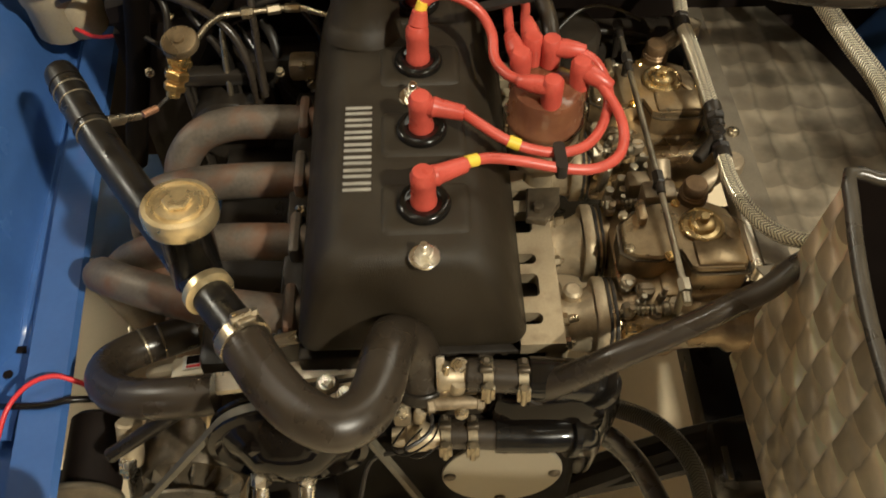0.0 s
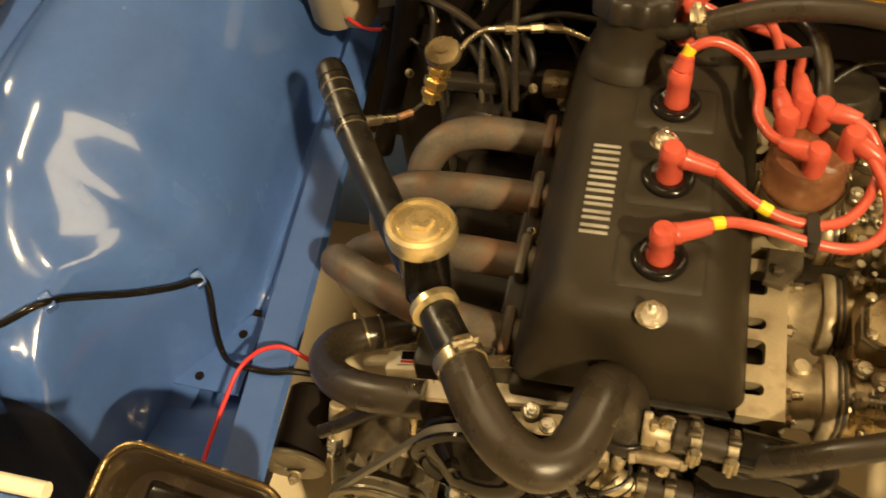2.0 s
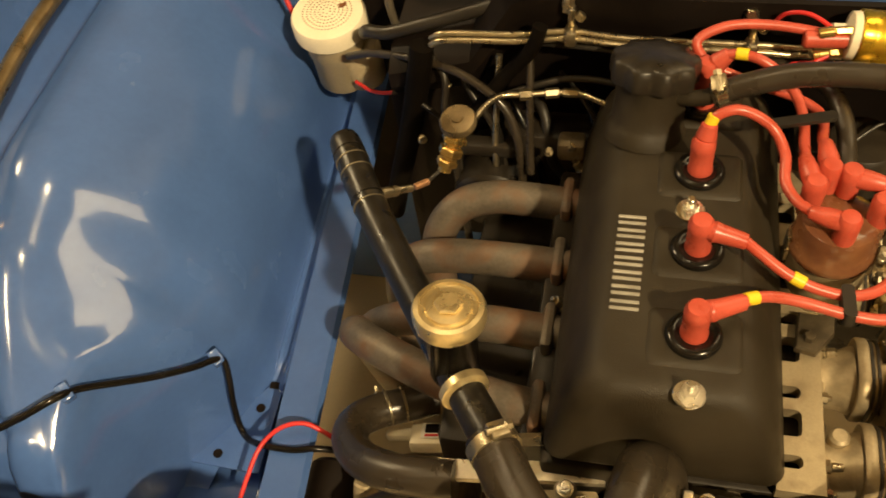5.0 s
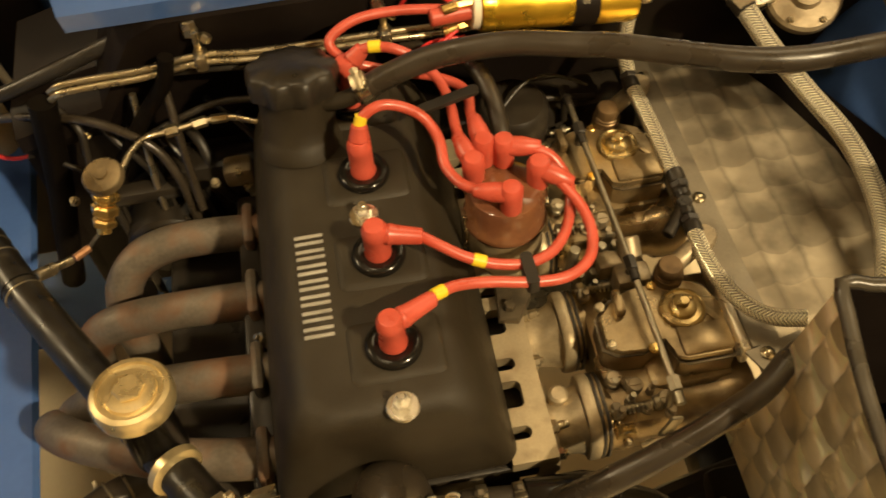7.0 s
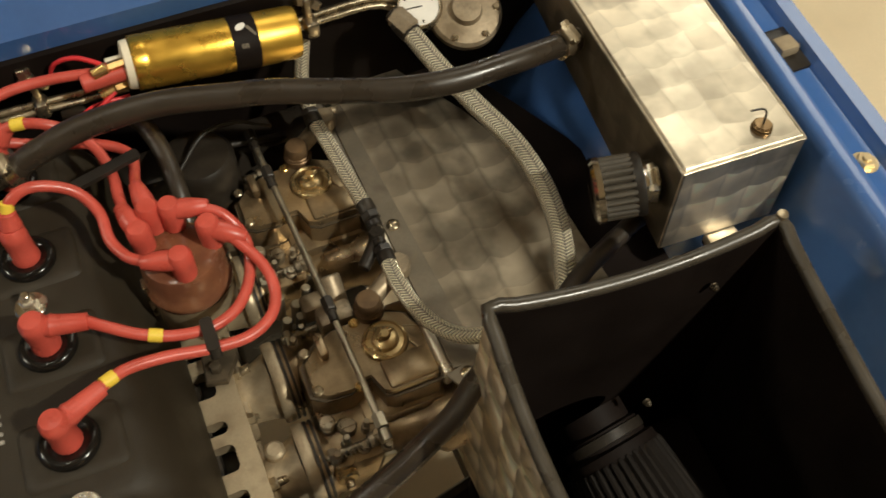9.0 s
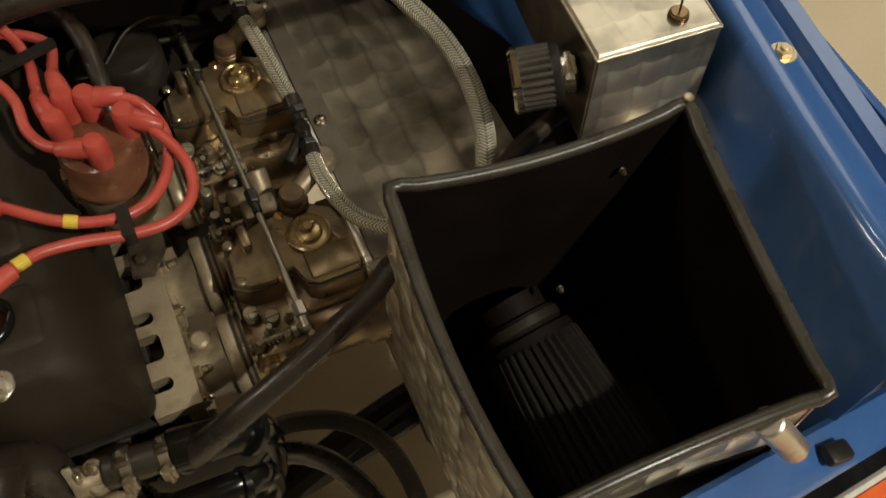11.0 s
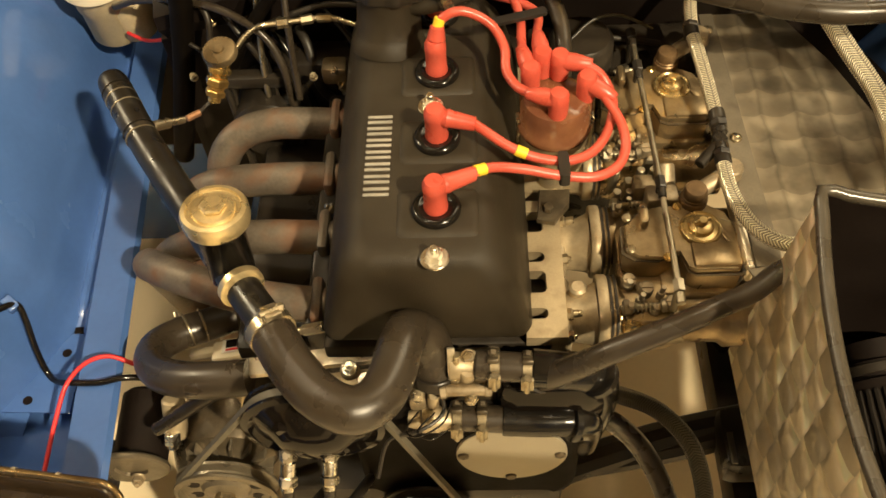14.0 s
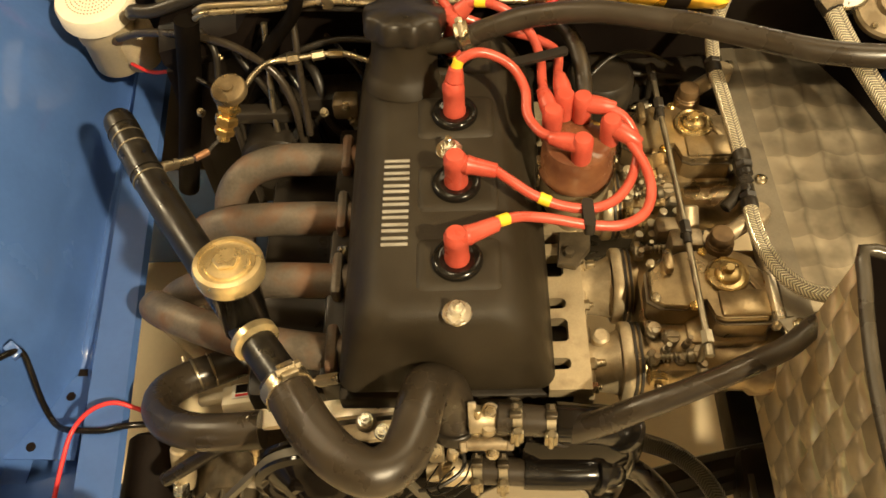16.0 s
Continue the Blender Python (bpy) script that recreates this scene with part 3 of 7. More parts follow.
part("hole", bm, BOX_BLACK, gusset, "dark open slot")
bm = B()
sheet(bm, [[(-0.545, 0.064 - 0.05 * k, 0.508 - 0.045 * k), (-0.50, 0.064 - 0.05 * k, 0.510 - 0.05 * k), (-0.476 - 0.03 * k, 0.063 - 0.05 * k, 0.5115 - 0.05 * k)] for k in (0, 0.2, 0.5, 1.0, 1.5)], 0.002)
part("closing_panel", bm, BLUE, car, "blue panel sloping down below the gusset")
# dark sheet under the slot, stands in for the shade inside it
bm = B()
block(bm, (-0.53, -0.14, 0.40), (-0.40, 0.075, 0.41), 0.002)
part("slot_shade_sheet", bm, SLOT_SHADE, car, "dark sheet for the shade in the gap beside the flange")
# rear lip on this side with its pale seal
bm = B()
loft(bm, [[(x, y0 + dy, z) for dy, z in ((0, 0.60), (0, 0.83), (-0.004, 0.836), (-0.06, 0.832), (-0.07, 0.60))] for x, y0 in ((-0.86, -0.176), (-0.66, -0.174), (-0.385, -0.176))])
part("rear_panel", bm, BLUE, car, "blue rear panel lip")
bm = B()
tube(bm, [(-0.86, -0.172, 0.838), (-0.66, -0.170, 0.838), (-0.385, -0.172, 0.838)], 0.0065, 10, 4)
part("lid_seal", bm, IVORY, car, "pale cream lid seal strip", 60)

# bulkhead at the far side, with its padded upper lip
bm = B()
prof = [(0.47, 0.45), (0.47, 0.80), (0.452, 0.835), (0.452, 0.862), (0.475, 0.885), (0.60, 0.90), (0.62, 0.88), (0.62, 0.45)]
loft(bm, [[(x, y, 0.45 + (z - 0.45) * k) for y, z in prof] for x, k in ((-0.335, 0.72), (-0.24, 0.78), (-0.19, 0.97), (-0.16, 1.0), (0.80, 1.0))])
part("bulkhead", bm, BOX_BLACK, car, "dark painted bulkhead behind the engine")
bm = B()
block(bm, (-0.86, 0.66, 0.30), (-0.33, 0.68, 0.91), 0.004)
block(bm, (-0.345, 0.47, 0.30), (-0.325, 0.67, 0.70), 0.004)
part("bulkhead_corner", bm, BOX_BLACK, car, "dark corner of the bulkhead")
# unseen lower outer panels, added to shade the floor
for lo, hi in (((-0.875, -0.34, 0.50), (-0.862, 0.70, 0.93)), ((0.735, -0.34, 0.50), (0.745, 0.70, 0.80)), ((-0.86, -0.44, 0.46), (0.735, -0.428, 0.56)), ((-0.875, -0.34, 0.35), (-0.862, 0.70, 0.495)), ((-0.86, 0.685, 0.0), (-0.10, 0.70, 0.90)), ((-0.0995, 0.685, 0.40), (0.735, 0.70, 0.90))):
    bm = B()
    block(bm, lo, hi, 0.003)
    part("shading_panel", bm, BLUE, car, "unseen blue outer panel added to shade the floor")
bm = B()
prof = [(0.448, 0.872), (0.442, 0.895), (0.455, 0.925), (0.50, 0.94), (0.62, 0.945), (0.62, 0.90), (0.48, 0.885)]
loft(bm, [[(x, y + 0.006, z - 0.006) for y, z in prof] for x in np.linspace(-0.24, 0.80, 8)])
part("bulkhead_lip", bm, BLUE, car, "glossy blue folded lip of the bulkhead")

# right inner wing and its gutter
STEEP = ((0.560, 0.40), (0.580, 0.55), (0.592, 0.66), (0.602, 0.74), (0.610, 0.81), (0.616, 0.858))
SLOPE = ((0.400, 0.50), (0.450, 0.63), (0.500, 0.715), (0.545, 0.765), (0.595, 0.815), (0.618, 0.858))
RAIL = ((0.620, 0.868), (0.626, 0.872), (0.634, 0.872), (0.638, 0.860), (0.645, 0.853), (0.668, 0.853), (0.674, 0.864), (0.684, 0.866), (0.690, 0.85), (0.692, 0.80))
rows = []
for y in np.linspace(-0.185, 0.50, 26):
    k = max(0.0, min(1.0, (y - 0.12) / 0.14))
    k = k * k * (3 - 2 * k)
    low = [(a[0] + (b[0] - a[0]) * k, a[1] + (b[1] - a[1]) * k) for a, b in zip(STEEP, SLOPE)]
    rows.append([(x + 0.12 * max(-0.2, y - 0.1), y, z) for x, z in low + list(RAIL)])
part("inner_wing", sheet(B(), rows, 0.002), BLUE, car, "dark blue inner wing with a raised gutter rail", 50)
bm = B()
block(bm, (0.644, 0.180, 0.853), (0.690, 0.232, 0.858), 0.003)
part("striker", bm, SATIN_BLACK, car, "dark striker pocket in the gutter")
bm = B()
block(bm, (0.656, 0.196, 0.857), (0.676, 0.214, 0.868), 0.003)
part("striker_block", bm, FLANGE, car, "tan metal striker block")
hex_bolt(car, (0.652, 0.072, 0.853), (0, 0, 1), 0.008, 0.007, ZINC, 1.5, "bolt", "gold-coloured washer bolt")

# rear panel with its rolled edge and rubber buffer


def rear_line(x):
    return -0.213 + 0.10 * (x - 0.3), 0.816 - 0.34 * (x - 0.3)


bm = B()
prof = [(0.0, -0.20), (0.0, -0.03), (0.003, -0.006), (0.006, 0.0), (0.001, 0.005), (-0.010, 0.003), (-0.027, -0.004), (-0.033, -0.011), (-0.035, -0.2)]
loft(bm, [[(x, rear_line(x)[0] + y, rear_line(x)[1] + z) for y, z in prof] for x in np.linspace(0.12, 0.78, 18)])
part("rear_panel", bm, BLUE, car, "blue rear panel with a rolled top edge")
bm = B()
block(bm, (0.542, -0.216, 0.731), (0.568, -0.199, 0.742), 0.004, Euler((0, radians(19), 0)).to_matrix().to_4x4())
part("rubber_buffer", bm, RUBBER, car, "square black rubber buffer")

# floor shadows: subframe beams low in the bay
bm = B()
tube(bm, [(0.02, 0.02, 0.36), (0.14, 0.054, 0.35), (0.34, 0.09, 0.36), (0.62, 0.16, 0.42)], 0.018, 10)
tube(bm, [(0.05, 0.02, 0.36), (0.20, 0.07, 0.36), (0.30, 0.097, 0.36), (0.42, 0.115, 0.37)], 0.021, 10)
block(bm, (0.325, 0.03, 0.34), (0.40, 0.115, 0.40), 0.016)
part("suspension_arm", bm, SATIN_BLACK, car, "black tubular suspension arm below the engine")
bm = B()
block(bm, (-0.20, -0.012, 0.25), (0.13, 0.06, 0.45), 0.02)
block(bm, (-0.30, -0.055, 0.28), (0.36, -0.015, 0.315), 0.006, Euler((0, 0, radians(-3))).to_matrix().to_4x4())
part("crossmember", bm, SATIN_BLACK, car, "black crossmember below the engine")
bm = B()
block(bm, (0.352, -0.30, 0.24), (0.46, 0.42, 0.30), 0.012)
part("chassis_rail", bm, SATIN_BLACK, car, "black chassis rail below the airbox")
bm = B()
block(bm, (0.332, 0.035, 0.4005), (0.339, 0.075, 0.404), 0.001)
part("bare_strip", bm, STRIP, car, "bare metal strip on the suspension bracket")

# ---- engine: block, head, covers ----
engine = thing("engine", (0, 0.2, 0.3), "black and alloy four-cylinder engine", "engine")
bm = B()
block(bm, (-0.085, 0.05, 0.32), (0.085, 0.43, 0.63), 0.012)
part("cylinder_block", bm, SATIN_BLACK, engine, "black painted cylinder block")
bm = B()
block(bm, (-0.112, 0.046, 0.625), (0.092, 0.435, 0.678), 0.004)
block(bm, (-0.135, 0.07, 0.60), (-0.108, 0.40, 0.668), 0.006)
part("cylinder_head", bm, SATIN_BLACK, engine, "dark cylinder head")
part("inlet_ledge", block(B(), (0.080, 0.0465, 0.655), (0.108, 0.4085, 0.6675), 0.002), SATIN_BLACK, engine)
# machined inlet flange with slots between its lugs
bm = B()
SLOTS = ((0.066, 0.078), (0.0955, 0.121), (0.132, 0.144), (0.169, 0.195), (0.209, 0.221), (0.249, 0.275), (0.289, 0.301), (0.329, 0.355), (0.369, 0.381))
edge = [(0.1235, 0.045), (0.1235, 0.41), (0.084, 0.41)]
for y0, y1 in SLOTS[::-1]:
    r = 0.0055
    edge.append((0.084, y1))
    for cy, a0 in ((y1 - r, 90), (y0 + r, 0)):
        edge += [(0.106 - r + r * math.cos(radians(a0 - 22.5 * k)), cy + r * math.sin(radians(a0 - 22.5 * k))) for k in range(5)]
    edge.append((0.084, y0))
edge.append((0.084, 0.045))
loft(bm, [[(x, y, z) for x, y in edge] for z in (0.676, 0.6905)])
block(bm, (0.1075, 0.0455, 0.640), (0.1228, 0.4095, 0.677), 0.0015)
part("inlet_flange", bm, FLANGE, engine, "machined aluminium head flange with slots")
for y in (0.05, 0.14, 0.235, 0.33):
    hex_bolt(engine, (0.121, y, 0.682), (1, 0, 0.1), 0.0055, 0.009, STEEL, 0, "nut", "plated nut")
bm = B()
rod(bm, (-0.132, 0.063, 0.682), (-0.11, 0.063, 0.689), 0.006, 6)
rod(bm, (-0.14, 0.063, 0.680), (-0.128, 0.063, 0.684), 0.004, 10)
part("nut", bm, STEEL, engine)
for y in (0.215, 0.40):
    hex_bolt(engine, (-0.112, y, 0.672), (-0.6, 0, 0.8), 0.006, 0.012, STEEL, 1.3, "nut")

# ---- valve cover ----
cover = thing("valve_cover", (0, 0.24, 0.69), "black crinkle-finish valve cover on the engine", "valve cover")
X0, X1, Y0, Y1 = -0.108, 0.088, 0.046, 0.432
levels = [(0.6915, 0.0, 0.0, 0.014), (0.697, -0.0015, -0.001, 0.015), (0.703, 0.001, 0.001, 0.015), (0.73, 0.006, 0.003, 0.018),
          (0.757, 0.0125, 0.0055, 0.021), (0.776, 0.020, 0.008, 0.022), (0.788, 0.028, 0.011, 0.022), (0.7955, 0.0355, 0.015, 0.02), (0.7995, 0.0425, 0.021, 0.018), (0.8003, 0.049, 0.028, 0.016)]
bm = B()
loft(bm, [[(x, y, z) for x, y in outline(X0 + a, X1 - a * 1.02, Y0 + b, Y1 - b, r, 7)] for z, a, b, r in levels])
body = part("body", bm, CRINKLE, cover, "", 75)
PLUGS = ((0.004, 0.113), (0.004, 0.198), (0.003, 0.286), (0.003, 0.372))
for x, y in PLUGS:
    bm = B()
    loft(bm, [[(px, py, z) for px, py in outline(x - 0.034 + a, x + 0.036 - a, y - 0.027 + a, y + 0.024 - a, 0.007, 4)] for z, a in ((0.797, -0.004), (0.8012, -0.001), (0.8028, 0.0015), (0.8034, 0.005), (0.8036, 0.009))])
    part("plug_boss", bm, CRINKLE, body, "", 60)
    part("grommet", lathe(B(), (x, y, 0.8035), (0, 0, 1), [(0.0222, 0), (0.0226, 0.002), (0.0212, 0.0052), (0.0178, 0.0068), (0.0145, 0.0058), (0.0125, 0.004), (0.0, 0.004)], 32), GLOSS_BLACK, cover, "glossy black rubber plug grommet", 50)
# brand lettering becomes plain paired bars of the same height and pitch
for i in range(7):
    y = 0.2305 - i * 0.01495
    for dy in (0.0, -0.0068):
        bm = B()
        block(bm, (-0.0635, y + dy - 0.0016, 0.7995), (-0.0395, y + dy + 0.0016, 0.8018), 0.0006, segs=1)
        part("raised_bar", bm, SILVER, body)
for x, y in ((0.003, 0.062), (-0.003, 0.243), (-0.003, 0.41)):
    bm = B()
    rod(bm, (x, y, 0.7995), (x, y, 0.8022), 0.0128, 28)
    part("washer", bm, BRIGHT, cover, "bright plated washer")
    bm = B()
    rod(bm, (x, y, 0.802), (x, y, 0.810), 0.0072, 6, 0.12, 0.3)
    rod(bm, (x, y, 0.809), (x, y, 0.817), 0.0036, 10)
    part("bolt", bm, BRIGHT, cover, "bright plated cover nut")
FILL, LEAN = Vector((-0.048, 0.344, 0.790)), Vector((0.06, 0.30, 1)).normalized()
part("filler_neck", lathe(B(), FILL, LEAN, [(0.040, 0), (0.0385, 0.009), (0.0355, 0.014), (0.0335, 0.019), (0.0325, 0.052), (0.0335, 0.054), (0.0335, 0.064), (0.0, 0.064)], 40), CRINKLE, cover, "black oil filler neck", 50)
fm = axis_matrix(FILL + LEAN * 0.056, LEAN)
bm = B()
loft(bm, [[fm @ Vector((0.039 * s * (1 + 0.055 * math.cos(9 * a) * (0.3 < s)) * math.cos(a), 0.039 * s * (1 + 0.055 * math.cos(9 * a)) * math.sin(a), z))
           for a in np.linspace(0, math.tau, 72, endpoint=False)]
          for s, z in ((0.86, 0.0), (1.0, 0.002), (1.02, 0.006), (1.02, 0.015), (0.985, 0.021), (0.93, 0.024), (0.55, 0.0275), (0.2, 0.0285))])
part("filler_cap", bm, SATIN_BLACK, cover, "black lobed oil filler cap", 50)
bm = B()
tube(bm, [(-0.03, 0.345, 0.838), (-0.005, 0.338, 0.844), (0.02, 0.338, 0.853)], 0.0075, 14, 3)
part("breather_stub", bm, CRINKLE, cover)

# ---- breather hose to the tank ----
hose = thing("breather_hose", (0.2, 0.33, 0.84), "thick black rubber breather hose clamped at both ends", "hose")
bm = B()
tube(bm, [(0.008, 0.338, 0.849), (0.04, 0.342, 0.861), (0.08, 0.344, 0.872), (0.14, 0.337, 0.880), (0.20, 0.322, 0.880), (0.232, 0.313, 0.880), (0.317, 0.278, 0.880), (0.37, 0.266, 0.880), (0.424, 0.268, 0.878), (0.46, 0.275, 0.872), (0.499, 0.285, 0.864)], 0.0107, 18, 8)
part("hose", bm, HOSE, hose)
hose_clamp(hose, (0.016, 0.339, 0.852), (1, 0.1, 0.35), 0.0118, 0.011, (-0.5, -0.3, 1), STEEL)
hose_clamp(hose, (0.484, 0.281, 0.8665), (1, 0.25, -0.2), 0.0118, 0.011, (0, -0.3, 1), STEEL)

# ---- ignition leads ----


def lead(points, boot_at, boot_way, elbow_to, tower, tower_way, band=None, rise=0.034):
    t = thing("spark_plug_lead", boot_at, "red silicone spark plug lead with right-angled boots", "ignition lead", "ignition leads")
    bm = B()
    tube(bm, points, 0.0047, 12, 8)
    part("cable", bm, RED, t)
    if boot_way:
        a = Vector(boot_at)
        w = Vector(boot_way).normalized()
        bm = B()
        lathe(bm, a, w, [(0.0098, -0.004), (0.0108, 0.0), (0.0112, 0.004), (0.0104, 0.007), (0.0104, rise * 0.75), (0.0108, rise * 0.8), (0.0105, rise), (0.008, rise + 0.0045), (0.0, rise + 0.0055)], 20)
        b = a + w * (rise - 0.006)
        e = Vector(elbow_to)
        d = (e - b).normalized()
        lathe(bm, b, d, [(0.0085, 0), (0.0085, 0.010), (0.0092, 0.011), (0.0082, 0.016), (0.0068, (e - b).length), (0.005, (e - b).length + 0.001)], 18)
        part("plug_boot", bm, RED, t, "red moulded plug boot", 45)
    if tower:
        a, w = Vector(tower), Vector(tower_way).normalized()
        bm = B()
        lathe(bm, a, (0, 0, 1), [(0.0092, -0.02), (0.0098, -0.004), (0.0098, 0.006), (0.0075, 0.0095), (0, 0.0105)], 18)
        lathe(bm, a, w, [(0.0086, 0), (0.0086, 0.014), (0.0078, 0.02), (0.0058, 0.03), (0.0048, 0.031)], 16)
        part("cap_boot", bm, RED, t, "red moulded distributor boot", 45)
    if band:
        p, w = Vector(band[0]), Vector(band[1]).normalized()
        part("marker_band", lathe(B(), p - w * 0.0055, w, [(0.0049, 0), (0.0055, 0.0004), (0.0055, 0.0106), (0.0049, 0.011)], 16), YELLOW, t, "yellow marker sleeve")
    return t


TW = {"left": (0.094, 0.253, 0.832), "front": (0.118, 0.216, 0.832), "right": (0.146, 0.238, 0.832), "back": (0.122, 0.264, 0.836), "mid": (0.106, 0.268, 0.836)}
lead([(0.028, 0.124, 0.832), (0.041, 0.134, 0.829), (0.058, 0.143, 0.824), (0.085, 0.147, 0.815), (0.118, 0.146, 0.806), (0.148, 0.148, 0.801), (0.170, 0.161, 0.800), (0.179, 0.183, 0.803), (0.175, 0.205, 0.813), (0.160, 0.227, 0.827)],
     (0.004, 0.113, 0.806), (0, 0, 1), (0.038, 0.132, 0.829), TW["right"], (0.75, -0.45, -0.25), ((0.044, 0.1365, 0.8285), (0.88, 0.45, -0.2)))
lead([(0.034, 0.194, 0.832), (0.052, 0.183, 0.825), (0.072, 0.173, 0.816), (0.095, 0.167, 0.808), (0.122, 0.166, 0.803), (0.146, 0.177, 0.800), (0.163, 0.200, 0.801), (0.171, 0.228, 0.812), (0.160, 0.248, 0.830), (0.140, 0.258, 0.838)],
     (0.004, 0.198, 0.806), (0, 0, 1), (0.040, 0.191, 0.829), TW["back"], (0.95, -0.25, 0.0), ((0.082, 0.170, 0.8125), (0.93, -0.28, -0.3)))
lead([(0.004, 0.292, 0.846), (0.010, 0.298, 0.861), (0.026, 0.302, 0.867), (0.044, 0.302, 0.861), (0.060, 0.297, 0.850), (0.070, 0.281, 0.838), (0.071, 0.258, 0.830), (0.080, 0.237, 0.830), (0.092, 0.225, 0.832)],
     (0.003, 0.286, 0.806), (0, 0.08, 1), (0.006, 0.294, 0.856), TW["front"], (-0.95, 0.3, 0.0), ((0.0075, 0.2965, 0.858), (0.35, 0.35, 0.9)))
lead([(0.012, 0.378, 0.858), (0.028, 0.374, 0.866), (0.048, 0.369, 0.864), (0.068, 0.362, 0.852), (0.081, 0.347, 0.842), (0.087, 0.325, 0.834), (0.087, 0.295, 0.833), (0.088, 0.272, 0.836)],
     (0.003, 0.372, 0.806), (0, 0.05, 1), (0.020, 0.378, 0.862), TW["left"], (-0.25, 0.9, 0.15), ((0.031, 0.3735, 0.8665), (0.95, -0.2, 0.1)), 0.046)
lead([(0.122, 0.415, 0.853), (0.09, 0.420, 0.858), (0.05, 0.421, 0.862), (0.016, 0.416, 0.862), (-0.008, 0.405, 0.852), (0.006, 0.392, 0.838), (0.046, 0.386, 0.822), (0.083, 0.372, 0.820), (0.105, 0.348, 0.822), (0.103, 0.310, 0.830), (0.105, 0.288, 0.835)],
     (0.122, 0.415, 0.853), None, None, TW["mid"], (-0.1, 0.95, 0.1))
bm = B()
rod(bm, (0.086, 0.413, 0.854), (0.124, 0.416, 0.853), 0.0085, 16)
solo("coil_boot", bm, RED, "red rubber boot on the ignition coil", "coil boot")

for p, w, n in (((0.120, 0.156, 0.8045), (0, 1, -0.1), 2), ((0.084, 0.320, 0.842), (0.95, 0.27, 0.0), 4)):
    bm = B()
    w = Vector(w).normalized()
    L = 0.0165 if n == 2 else 0.03
    m = Matrix.Translation(p) @ w.to_track_quat("X", "Z").to_matrix().to_4x4()
    loft(bm, [[m @ Vector((x, y, z)) for x, y in outline(-L, L, -0.005, 0.005, 0.0035, 4)] for z in ((-0.0065, 0.0065) if n == 2 else (-0.002, 0.002))])
    sp = solo("lead_separator", bm, RUBBER, "black plastic clip holding red ignition leads apart", "cable clip")

# ---- distributor ----
dist = thing("distributor", (0.118, 0.238, 0.66), "distributor with a smoky brown cap beside the valve cover", "distributor")
DX, DY = 0.118, 0.238
part("cap", lathe(B(), (DX, DY, 0.772), (0, 0, 1), [(0.034, 0), (0.0365, 0.003), (0.0365, 0.010), (0.0345, 0.012), (0.0340, 0.032), (0.031, 0.040), (0.024, 0.043), (0.0, 0.044)], 40), SMOKED, dist, "smoky brown distributor cap", 45)
for key in ("left", "front", "right", "back", "mid"):
    x, y, z = TW[key]
    part("terminal_tower", lathe(B(), (x, y, 0.800), (0, 0, 1), [(0.0098, 0), (0.0088, 0.008), (0.0082, 0.022), (0, 0.022)], 18), SMOKED, dist)
part("housing", lathe(B(), (DX, DY, 0.655), (0, 0, 1), [(0.014, 0), (0.014, 0.055), (0.030, 0.070), (0.034, 0.080), (0.034, 0.117), (0.0, 0.117)], 32), MANIFOLD, dist, "cast alloy distributor body")
for sx in (-1, 1):
    bm = B()
    block(bm, (DX + sx * 0.036 - 0.002, DY - 0.006, 0.745), (DX + sx * 0.036 + 0.002, DY + 0.006, 0.788), 0.001)
    part("spring_clip", bm, STEEL, dist)
bm = B()
plate(bm, [(0.100, 0.178), (0.118, 0.174), (0.134, 0.196), (0.136, 0.216), (0.104, 0.216)], 0.008, pose(0, 0, 0.694), 0.002)
rod(bm, (0.112, 0.188, 0.701), (0.112, 0.188, 0.709), 0.0055, 6)
part("clamp_plate", bm, DARK_CAST, dist, "small dark clamp plate with a bolt")

# ---- exhaust header pipes ----
header = thing("exhaust_header", (-0.22, 0.23, 0.5), "heat-stained brown-grey steel exhaust header", "exhaust header")
for pts in ([(-0.10, 0.352, 0.662), (-0.16, 0.355, 0.665), (-0.205, 0.356, 0.663), (-0.24, 0.348, 0.654), (-0.262, 0.332, 0.630), (-0.268, 0.318, 0.59), (-0.262, 0.30, 0.54), (-0.25, 0.27, 0.46)],
            [(-0.10, 0.268, 0.664), (-0.17, 0.272, 0.663), (-0.24, 0.282, 0.648), (-0.285, 0.288, 0.625), (-0.305, 0.285, 0.585), (-0.30, 0.27, 0.53), (-0.28, 0.25, 0.45)],
            [(-0.10, 0.186, 0.664), (-0.17, 0.190, 0.665), (-0.225, 0.197, 0.655), (-0.275, 0.205, 0.635), (-0.315, 0.212, 0.60), (-0.328, 0.22, 0.55), (-0.31, 0.22, 0.45)],
            [(-0.10, 0.100, 0.664), (-0.16, 0.110, 0.662), (-0.215, 0.124, 0.658), (-0.265, 0.146, 0.650), (-0.305, 0.170, 0.636), (-0.332, 0.196, 0.610), (-0.335, 0.215, 0.565), (-0.32, 0.23, 0.45)]):
    bm = B()
    tube(bm, pts, 0.0188, 20, 8)
    part("header_pipe", bm, RUST, header)
    bm = B()
    x, y, z = pts[0]
    block(bm, (-0.128, y - 0.026, z - 0.026), (-0.116, y + 0.026, z + 0.022), 0.006)
    part("flange", bm, RUST, header)
bm = B()
block(bm, (-0.225, 0.09, 0.47), (-0.10, 0.42, 0.60), 0.012)
part("shroud", bm, SATIN_BLACK, header, "black shroud behind the header pipes")
bm = B()
